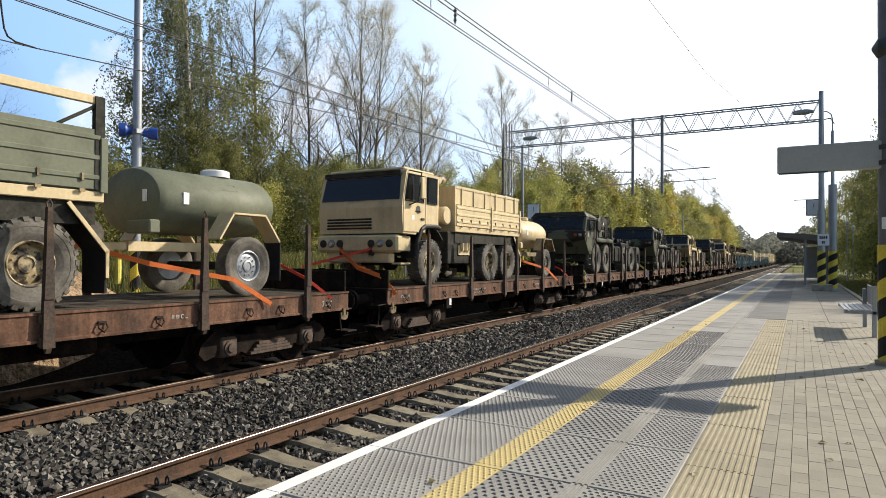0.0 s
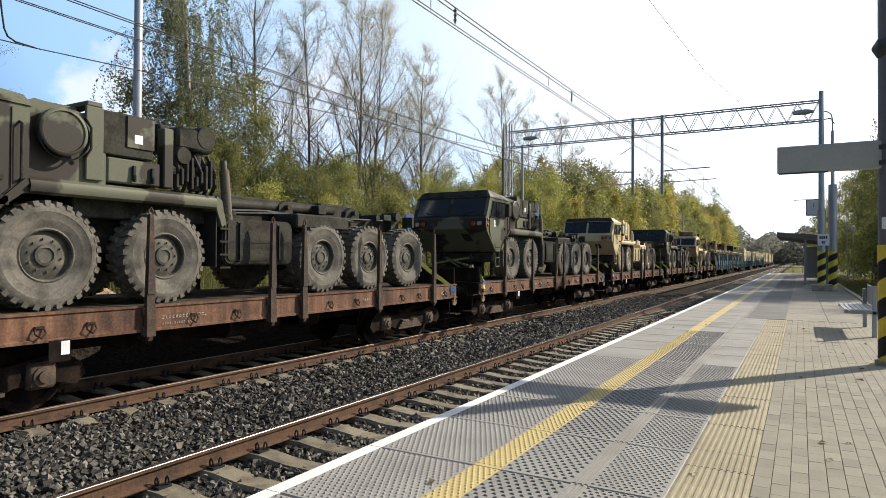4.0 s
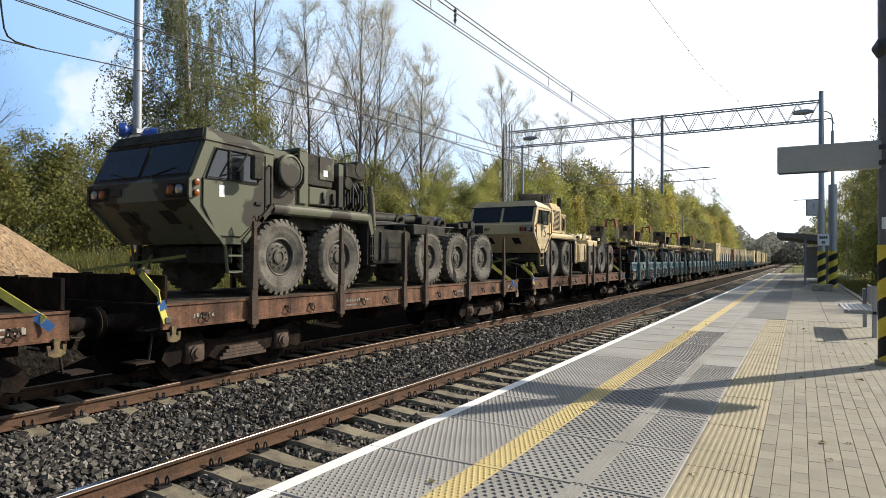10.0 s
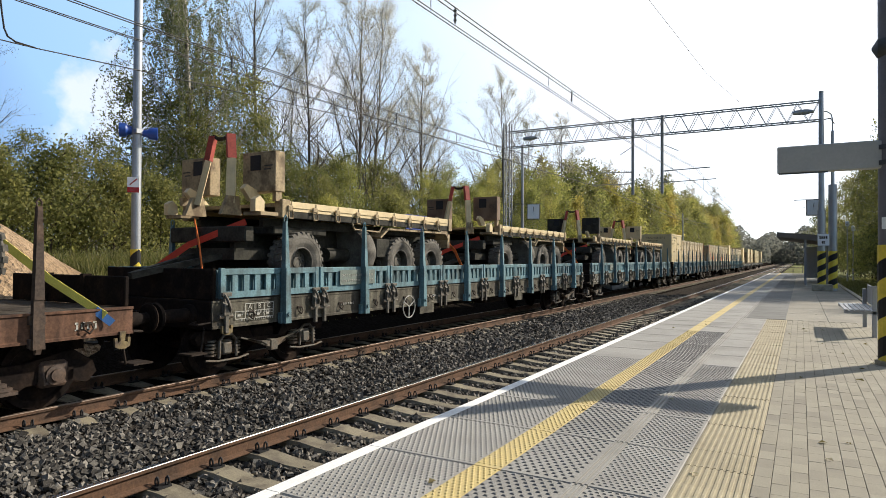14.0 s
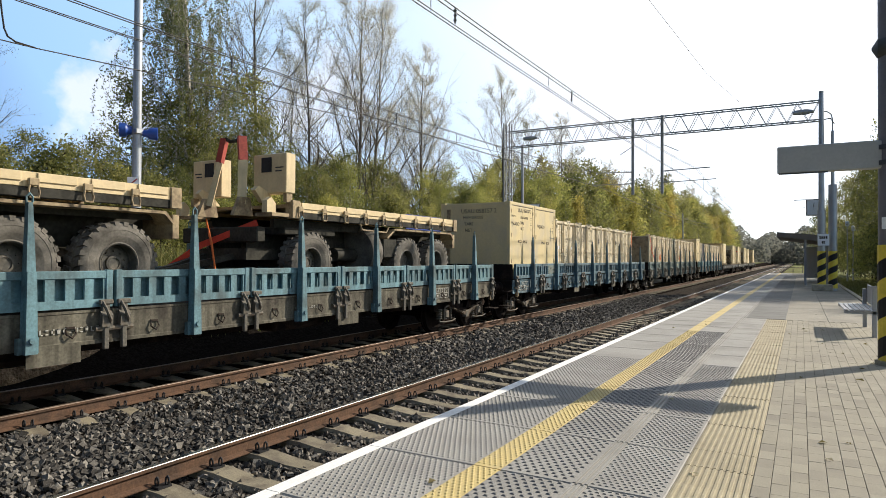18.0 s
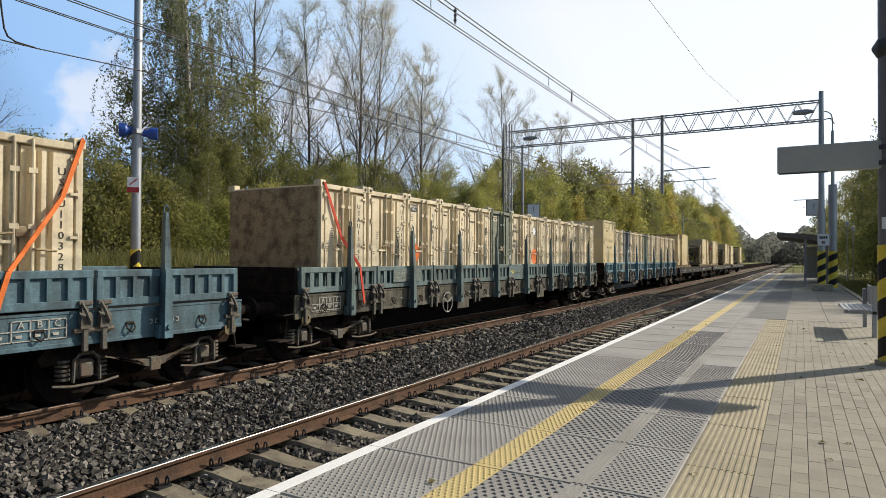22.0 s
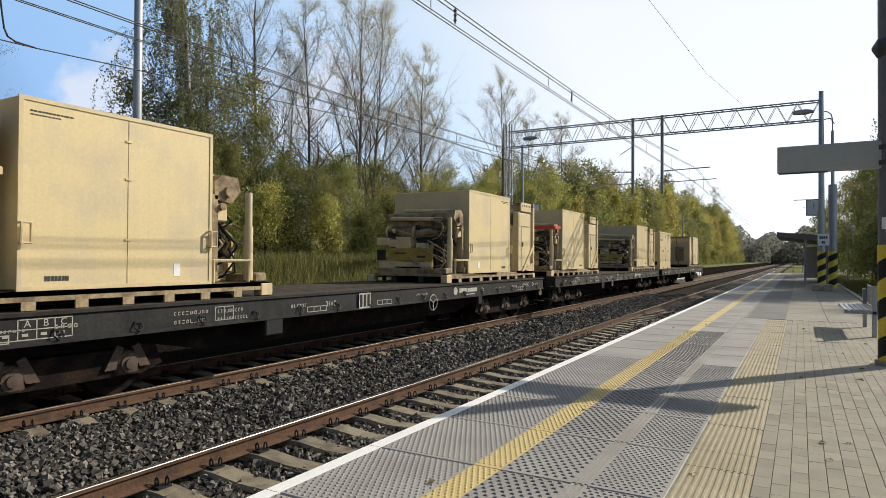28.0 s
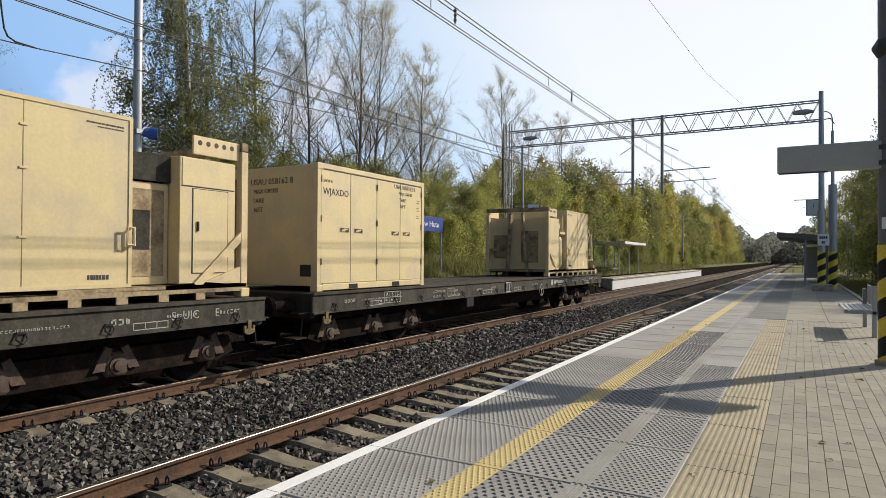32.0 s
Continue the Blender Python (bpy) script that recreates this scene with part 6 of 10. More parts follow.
        part("step_ladder", Shape().path([(x - sx * 0.06, 1.40, 2.10), (x - sx * 0.06, 1.46, 1.66), (x - sx * 0.06, 1.74, 1.66), (x - sx * 0.06, 1.74, 2.10)], 0.022, 6).beam((x - sx * 0.06, 1.43, 1.92), (x - sx * 0.06, 1.74, 1.92), 0.05, 0.03), paint, body)
        # air intake drum behind the door
        if variant == 0:
            r = Shape().lathe([(0.29, 0.0), (0.29, sx * 0.10), (0.27, sx * 0.115), (0.25, sx * 0.115), (0.24, sx * 0.10), (0.02, sx * 0.10)], (x - sx * 0.04, 2.72, 3.39), "x", 28)
            ac = part("air_cleaner", r, paint if paint is M_CAMO else M_CABGREEN, th, "round air cleaner housing with a flat lid", True)
            part("lid_ring", Shape().lathe([(0.30, sx * 0.02), (0.315, sx * 0.03), (0.315, sx * 0.06), (0.30, sx * 0.07)], (x - sx * 0.02, 2.74, 3.36), "x", 28, False), M_BLACK, ac)
        # mudguard over the front wheels
        fd = Shape().prism([(x - sx * 0.42, 2.70), (x - sx * 0.02, 2.62), (x + sx * 0.03, 2.65), (x + sx * 0.05, 2.71), (x + sx * 0.03, 2.78), (x - sx * 0.03, 2.82), (x - sx * 0.42, 2.82)], "y", 2.36, 5.02)
        part("mudguard", fd, paint, th, smooth=True)
        part("mudguard_end", Shape().prism([(5.02, 2.62), (5.02, 2.82), (5.12, 2.76), (5.20, 2.40), (5.12, 2.36)], "x", x - sx * 0.40, x + sx * 0.03), paint, th)
        e = x + sx * 0.016
        seam = [(0.92, 3.08), (0.92, 2.66), (1.20, 2.22), (1.66, 2.22), (2.16, 2.66), (2.16, 3.58)]
        part("door_seam", Shape().path([(e, y, z) for y, z in seam], 0.009, 4), M_OLIVEDARK, door)
        e = x + sx * 0.024
        seal = [(0.97, 3.09), (2.00, 3.09), (2.00, 3.55), (1.16, 3.55), (0.97, 3.09)]
        part("window_seal", Shape().path([(e, y, z) for y, z in seal], 0.016, 4), M_BLACK, door, "black rubber window seal")
        part("grab_handle", Shape().path([(x, 2.25, 2.75), (x + sx * 0.06, 2.25, 2.78), (x + sx * 0.06, 2.25, 3.40), (x, 2.25, 3.43)], 0.016, 6), M_OLIVEDARK, body)
        part("door_latch", Shape().box(min(x, x + sx * 0.03), 2.02, 2.46, max(x, x + sx * 0.03), 2.14, 2.58, 0.01), M_OLIVEDARK, door)
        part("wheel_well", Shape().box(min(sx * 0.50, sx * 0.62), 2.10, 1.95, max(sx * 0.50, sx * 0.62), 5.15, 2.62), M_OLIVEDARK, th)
        gf = Shape()
        slab(gf, [(x + sx * 0.03, 1.74, 2.12), (x + sx * 0.03, 2.36, 2.74), (x - sx * 0.3, 2.36, 2.74), (x - sx * 0.3, 1.74, 2.12)], 0.07)
        part("arch_guard", gf, paint, th)
        part("mud_flap", Shape().box(x - sx * 0.2 - 0.2, 5.03, 1.75, x - sx * 0.2 + 0.2, 5.05, 2.78), M_BLACK, th)
        tk = Shape()
        for grow, xa, xb in ((0.0, sx * 0.52, x - sx * 0.07), (-0.025, x - sx * 0.07, x - sx * 0.035), (-0.07, x - sx * 0.035, x - sx * 0.02)):
            ring = []
            for cy, cz, a0 in ((6.60, 2.38, 0), (5.34, 2.38, 90), (5.34, 1.90, 180), (6.60, 1.90, 270)):
                ring += [(cy + (0.13 + grow) * math.cos(radians(a0 + 22.5 * k)), cz + (0.13 + grow) * math.sin(radians(a0 + 22.5 * k))) for k in range(5)]
            tk.prism(ring, "x", xa, xb)
        tank = part("fuel_tank", tk, M_OLIVEDARK if paint is M_CAMO else paint, th, "rounded fuel tank with steel bands", True)
        part("tank_seam", Shape().box(x - sx * 0.02 - 0.006, 5.32, 2.125, x - sx * 0.02 + 0.006, 6.62, 2.138), M_TANDIRTSHADE if paint is M_TAN else M_BLACK, tank)
        for a in (5.50, 6.36):
            bz = [(1.765, 0.10), (1.85, 0.004), (2.43, 0.004), (2.515, 0.10)]
            q = Shape()
            for (z0, d0), (z1, d1) in zip(bz, bz[1:]):
                q.beam((x - sx * (0.02 + d0 - 0.014), a, z0), (x - sx * (0.02 + d1 - 0.014), a, z1), 0.06, 0.02)
            part("tank_band", q, M_TANDIRTSHADE if paint is M_TAN else M_BLACK, tank, "steel band round the tank")
        part("tank_cap", Shape().lathe([(0.08, 0), (0.08, 0.06), (0.05, 0.08)], (sx * 0.9, 5.6, 2.58), "z", 14), M_OLIVEDARK, tank, smooth=True)
        for k in range(5):
            part("tank_step", Shape().box(min(x, x + sx * 0.12) - 0.0, 5.10, 1.72 + 0.2 * k, max(x, x + sx * 0.02), 5.30, 1.75 + 0.2 * k), fp, th)
        part("hydraulic_line", Shape().path([(sx * 0.62, 5.3, 2.66), (sx * 0.66, 6.6, 2.72), (sx * 0.60, 7.8, 2.68), (sx * 0.66, 10.2, 2.74)], 0.025, 6).cut().path([(sx * 0.74, 5.6, 2.62), (sx * 0.70, 7.0, 2.70), (sx * 0.74, 9.0, 2.66)], 0.02, 6), M_BLACK, th)
        part("lift_lug", Shape().prism([(6.95, 2.66), (7.35, 2.66), (7.30, 2.86), (7.12, 2.94), (6.98, 2.86)], "x", sx * 0.52, sx * 0.62).cut().prism([(8.9, 2.66), (9.4, 2.66), (9.34, 2.90), (9.1, 2.96), (8.92, 2.86)], "x", sx * 0.50, sx * 0.62), fp, th)
        part("lift_pin", Shape().tube((sx * 0.5, 7.14, 2.82), (sx * 0.72, 7.14, 2.82), 0.05, n=10).cut().tube((sx * 0.5, 9.14, 2.84), (sx * 0.72, 9.14, 2.84), 0.05, n=10).cut().tube((sx * 0.5, 9.9, 2.80), (sx * 0.75, 9.9, 2.80), 0.07, n=10), M_OLIVEDARK, th, smooth=True)
        for k, y in enumerate((2.60, 4.20, 7.56, 9.02, 10.48)):
            road_wheel(th, sx * 1.0, y, 1.905, "big", rims, sx, 0.58 if k < 2 else 0.52)
        # chassis rails and lifting frame
        part("chassis_rail", Shape().box(sx * 0.43 - 0.06, 1.9, 1.98, sx * 0.43 + 0.06, 11.2, 2.32), M_OLIVEDARK, th)
        part("lift_rail", Shape().box(sx * 0.36 - 0.08, 5.3, 2.52, sx * 0.36 + 0.08, 10.9, 2.74, 0.01), fp, th)
        part("guide_roller", Shape().tube((sx * 0.30, 10.75, 2.86), (sx * 0.72, 10.75, 2.86), 0.11, n=14).box(sx * 0.5 - 0.12, 10.6, 2.5, sx * 0.5 + 0.12, 10.9, 2.8), M_OLIVEDARK, th)
        part("tail_lamp_bracket", Shape().box(sx * 0.78 - 0.14, 11.05, 2.62, sx * 0.78 + 0.14, 11.12, 2.86).beam((sx * 0.6, 11.0, 2.4), (sx * 0.8, 11.08, 2.7), 0.06, 0.06), fp, th)
        part("side_locker", Shape().box(sx * 0.6 - (0.0 if sx > 0 else 0.6), 6.82, 2.42, sx * 0.6 + (0.6 if sx > 0 else 0.0), 8.3, 2.68, 0.03), fp, th)
    for k, y in enumerate((2.60, 4.20, 7.56, 9.02, 10.48)):
        part("axle", Shape().tube((-0.85, y, 1.905), (0.85, y, 1.905), 0.11, n=10).lathe([(0.05, -0.2), (0.26, -0.1), (0.26, 0.1), (0.05, 0.2)], (0, y, 1.905), "x", 14), M_OLIVEDARK, th, smooth=True)
    part("front_bumper", Shape().box(-1.05, 1.50, 1.78, 1.05, 1.67, 2.08, 0.03), M_OLIVEDARK, th)
    for sx in (-1, 1):
        part("tow_hook", Shape().path([(sx * 0.45, 1.45, 1.92), (sx * 0.45, 1.28, 1.92), (sx * 0.45, 1.26, 2.02), (sx * 0.45, 1.40, 2.06)], 0.03, 8), M_OLIVEDARK, th)
    part("engine_deck", Shape().box(-0.95, 3.02, 2.40, 0.95, 5.2, 2.86, 0.02), M_OLIVEDARK, th)
    part("plate", Shape().box(-0.62, 0.664, 2.83, -0.35, 0.678, 2.96), fp, body, "pale unit plate with dark bars")
    q = Shape()
    bar_text(q, -0.60, 2.855, 0.22, 0.075, 0.662, 4)
    part("plate_bars", q, M_STENCIL, body)
    # hook arm lying along the frame
    part("hook_arm", Shape().box(-0.13, 5.2, 2.76, 0.13, 8.9, 3.0, 0.02).box(-0.20, 8.6, 2.70, 0.20, 9.5, 3.04, 0.03), fp, th)
    part("lift_ram", Shape().tube((-0.5, 5.8, 2.80), (-0.5, 8.6, 2.86), 0.09, n=12).cut().tube((0.5, 5.8, 2.80), (0.5, 8.6, 2.86), 0.09, n=12), fp, th, smooth=True)
    part("crossbeam", Shape().box(-0.75, 7.9, 2.74, 0.75, 8.15, 2.92, 0.015).cut().box(-0.7, 10.2, 2.74, 0.7, 10.5, 2.88, 0.015), fp, th)
    if variant == 0:
        dark = M_OLIVEDARK if paint is M_CAMO else paint
        part("stowage_box", Shape().box(-0.9, 3.28, 3.22, 1.13, 4.02, 3.80, 0.02), dark, th, "large stowage box")
        part("box_end", Shape().box(1.133, 3.62, 3.36, 1.15, 4.02, 3.78), paint, th)
        part("paper_label", Shape().box(1.151, 3.72, 3.42, 1.154, 3.84, 3.54), M_SIGNWHITE, th, "white paper label")
        part("cleaner_strap", Shape().path([(1.20, 3.02, 3.12), (1.26, 3.06, 3.24), (1.26, 3.06, 3.50), (1.20, 3.02, 3.62)], 0.016, 6), M_OLIVEDARK, th)
        part("cab_guard", Shape().box(1.12, 3.05, 2.86, 1.17, 3.28, 3.80, 0.01).cut().box(0.4, 3.06, 3.80, 1.17, 3.26, 3.86, 0.01), paint, th)
        for a in (3.70, 3.98):
            part("latch", Shape().box(1.12, a, 2.92, 1.16, a + 0.05, 3.12, 0.008).tube((1.16, a + 0.025, 2.90), (1.16, a + 0.025, 2.99), 0.022, n=8), M_BLACK, th)
        if paint is M_TAN:
            part("control_cabinet", Shape().box(0.55, 4.38, 2.86, 1.10, 4.80, 3.66, 0.02), M_CABGREEN, th, "grey-green control cabinet")
            part("cabinet_door", Shape().box(1.10, 4.44, 2.94, 1.112, 4.74, 3.56, 0.004), M_CABGREEN, th)
        for k in range(9 if paint is M_CAMO else 0):
            a = 4.42 + 0.085 * k
            part("valve_lever", Shape().box(1.0, a, 2.90 + 0.05 * (k % 3), 1.10, a + 0.05, 3.10 + 0.09 * (k % 4), 0.01), M_BLACK if k % 2 else M_OLIVEDARK, th)
        if paint is M_CAMO:
            part("crane_knuckle", Shape().lathe([(0.16, -0.14), (0.18, -0.10), (0.18, 0.10), (0.16, 0.14)], (0.95, 4.95, 3.70), "x", 18).cut().lathe([(0.12, -0.2), (0.14, -0.16), (0.14, 0.16), (0.12, 0.2)], (0.9, 4.55, 3.38), "x", 16), M_OLIVEDARK, th, smooth=True)
        if paint is M_CAMO:
            part("crane_boom", Shape().box(0.55, 4.30, 3.60, 0.85, 5.12, 3.84, 0.03), M_OLIVEDARK, th)
        part("tool_locker", Shape().box(0.6, 3.36, 2.87, 1.12, 4.14, 3.20, 0.02), paint, th)
        part("post", Shape().box(0.98, 4.18, 2.87, 1.14, 4.34, 3.72, 0.015).cut().box(-1.14, 4.18, 2.87, -0.98, 4.34, 3.72, 0.015), paint, th)
        cr = Shape().tube((-0.7, 4.72, 3.66), (0.95, 4.72, 3.66), 0.17, n=14).box(0.72, 4.45, 3.48, 1.08, 5.1, 3.80, 0.04).tube((0.9, 4.9, 3.5), (0.9, 4.9, 2.9), 0.10, n=12)
        if paint is M_CAMO:
            part("crane", cr, M_OLIVEDARK, th, "folded crane", True)
        for k in range(6 if paint is M_CAMO else 0):
            a = 4.42 + 0.13 * k
            part("hydraulic_hose", Shape().path([(0.95, a, 3.45), (1.05, a + 0.05, 3.22), (1.02, a + 0.1, 3.0), (0.9, a + 0.12, 2.86)], 0.028, 6), M_BLACK, th)
        part("exhaust_stack", Shape().tube((1.10, 5.28, 3.25), (1.10, 5.42, 1.9), 0.075, n=12).tube((1.10, 5.26, 3.4), (1.10, 5.28, 3.25), 0.05, n=10), M_HINGE if paint is M_CAMO else paint, th, "slim slanting exhaust guard", True)
    else:
        part("radiator_box", Shape().box(-1.1, 2.60, 2.84, 1.12, 3.60, 3.84, 0.03), paint, th)
        part("radiator_top", Shape().box(-1.05, 2.70, 3.84, 1.05, 3.5, 3.92, 0.02), paint, th)
        part("grille_frame", Shape().box(1.122, 2.62, 2.86, 1.16, 2.70, 3.74).box(1.122, 3.50, 2.86, 1.16, 3.57, 3.74).box(1.122, 2.70, 2.86, 1.16, 3.50, 2.92).box(1.122, 2.70, 3.66, 1.16, 3.50, 3.74), paint, th)
        part("grille_back", Shape().box(1.121, 2.70, 2.92, 1.126, 3.50, 3.66), M_BLACK, th)
        for k in range(16):
            part("grille_bar", Shape().box(1.128, 2.70, 2.94 + 0.0455 * k, 1.148, 3.50, 2.953 + 0.0455 * k), paint, th)
        sp = new("spare_tyre", TYRES["big"])
        sp.parent = th
        sp.matrix_basis = Matrix.Translation((0.0, 3.95, 4.20)) @ Matrix.Rotation(radians(92), 4, "Y") @ Matrix.Rotation(radians(4), 4, "Z")
        tagged(sp, "spare tyre lying on the roof")
        part("spare_carrier", Shape().box(-0.5, 3.5, 3.6, 0.6, 4.4, 4.0, 0.03).box(-0.3, 3.6, 2.86, 0.3, 4.3, 3.6), M_OLIVEDARK, th)
        for k in range(5):
            part("hydraulic_hose", Shape().path([(1.02, 3.66 + 0.12 * k, 3.5), (1.12, 3.7 + 0.12 * k, 3.3), (1.08, 3.68 + 0.12 * k, 3.0), (0.95, 3.7 + 0.12 * k, 2.84)], 0.022, 6), M_BLACK if k % 2 else M_TANDIRTSHADE, th)
        part("exhaust_pipe", Shape().tube((1.0, 3.83, 2.9), (1.0, 3.83, 4.18), 0.085, n=12), M_OLIVEDARK, th, "dark exhaust pipe", True)
        part("valve_panel", Shape().box(0.5, 3.70, 2.86, 1.06, 4.30, 3.55, 0.02), paint, th)
        part("grab_frame", Shape().path([(1.12, 3.72, 2.86), (1.12, 3.72, 3.55), (1.12, 4.2, 3.55), (1.12, 4.2, 2.86)], 0.022, 6), paint, th)
        part("beacon", Shape().tube((0.95, 2.2, 3.93), (0.95, 2.2, 4.12), 0.05, n=10), M_OLIVEDARK, th)
    if paint is M_TAN:
        # raised hook frame behind the crew cab
        part("hook_post", Shape().prism([(4.92, 2.86), (4.92, 3.74), (5.06, 3.78), (5.22, 3.78), (5.36, 3.55), (5.40, 2.90)], "x", 0.10, 0.36).cut().prism([(4.92, 2.86), (4.92, 3.74), (5.06, 3.78), (5.22, 3.78), (5.36, 3.55), (5.40, 2.90)], "x", -0.36, -0.10), paint, th)
        part("hook_web", Shape().box(-0.10, 4.95, 2.86, 0.10, 5.10, 3.70), M_TANDIRTSHADE, th)
        hk = [(5.38, 3.36), (5.40, 3.58), (5.62, 3.56), (5.78, 3.44), (6.05, 3.14), (6.13, 3.07), (6.12, 2.99), (6.18, 3.06), (6.25, 3.10), (6.26, 2.98), (6.20, 2.88), (6.08, 2.84), (5.96, 2.86), (5.6, 3.16)]
        part("hook", Shape().prism(hk, "x", 0.12, 0.30), paint, th)
        part("hook_pin", Shape().tube((-0.34, 5.38, 3.56), (0.40, 5.38, 3.56), 0.05, n=10).cut().tube((0.10, 5.66, 3.48), (0.33, 5.66, 3.48), 0.045, n=10), M_OLIVEDARK, th, smooth=True)
        part("top_shackle", Shape().path([(0.2, 5.02, 3.78), (0.2, 5.16, 3.83), (0.2, 5.26, 3.84), (0.2, 5.30, 3.92)], 0.025, 6), M_OLIVEDARK, th)
        for k in range(4):
            part("curved_hose", Shape().path([(0.55 + 0.05 * k, 5.5, 2.72), (0.6 + 0.05 * k, 5.75, 2.92), (0.6 + 0.05 * k, 6.1, 2.94), (0.55 + 0.05 * k, 6.45, 2.76)], 0.018, 6), M_TANDIRTSHADE if k % 2 else M_OLIVEDARK, th)
        part("ram_barrel", Shape().tube((0.62, 7.35, 2.80), (0.62, 8.75, 2.84), 0.10, n=14), paint, th, smooth=True)
        part("ram_clevis", Shape().prism([(8.7, 2.74), (8.7, 2.94), (8.95, 2.96), (9.1, 2.88), (9.0, 2.74)], "x", 0.54, 0.70), paint, th)
        part("lamp_plate", Shape().prism([(6.85, 2.50), (6.85, 2.72), (7.05, 2.98), (7.36, 2.98), (7.36, 2.66)], "x", 0.92, 0.98), M_TANDIRTSHADE, th)
    if number:
        m = Matrix.Translation((H + 0.018, 1.55, 2.80)) @ Euler((math.pi / 2, 0, math.pi / 2)).to_matrix().to_4x4()
        letters(th, number, 0.54, M_STENCIL, m, 1.05, "black stencilled figure on the door")
    else:
        part("door_mark", Shape().box(H + 0.012, 1.22, 2.82, H + 0.016, 1.32, 3.00), M_SIGNWHITE, th, "white paper on the door")
    # crossed lashings at the nose
    strap(th, "lashing", [(-0.45, 1.30, 1.92), (0.55, 0.35, 1.66)], 0.05, M_STRAPOLIVE, "olive lashing strap")
    strap(th, "lashing", [(0.45, 1.30, 1.92), (-0.85, 0.30, 1.66)], 0.05, M_STRAPOLIVE, "olive lashing strap")
    strap(th, "lashing", [(-0.45, 1.30, 1.92), (1.05, 0.05, 1.67)], 0.05, M_STRAPOLIVE, "olive lashing strap")
    strap(th, "lashing", [(1.05, 0.05, 1.67), (1.36, 0.10, 1.40), (1.46, 0.06, 1.25), (1.45, 0.16, 1.00)], 0.095, M_STRAPYEL, "yellow lashing strap over the end board")
    strap(th, "strap_end", [(1.465, 0.06, 1.30), (1.475, 0.10, 1.18)], 0.10, M_STRAPBLUE, "blue tail of the lashing strap")
    part("ratchet", Shape().box(0.95, 0.05, 1.64, 1.12, 0.16, 1.72, 0.02).cut().box(1.40, 0.12, 0.98, 1.47, 0.24, 1.08, 0.02), M_HINGE, th, "steel ratchet of the lashing")
    strap(th, "lashing", [(0.4, 11.15, 2.3), (1.0, 11.7, 1.6), (1.44, 12.12, 1.16)], 0.095, M_STRAPYEL, "yellow lashing strap")
    strap(th, "strap_end", [(1.38, 12.02, 1.24), (1.46, 12.2, 1.06)], 0.10, M_STRAPBLUE, "blue tail of the lashing strap")
    return on_train(th, u + dy)


def dropside(th, parent, x, y0, y1, z0, z1, m, ribs=3, name="drop_side"):
    s = Shape().box(x - 0.02, y0 + 0.01, z0, x + 0.02, y1 - 0.01, z1, 0.006)
    for k in range(ribs):
        z = z0 + (z1 - z0) * (k + 0.6) / ribs
        s.box(x - 0.035, y0 + 0.05, z - 0.035, x + 0.035, y1 - 0.05, z + 0.035, 0.012)
    return part(name, s, m, parent)


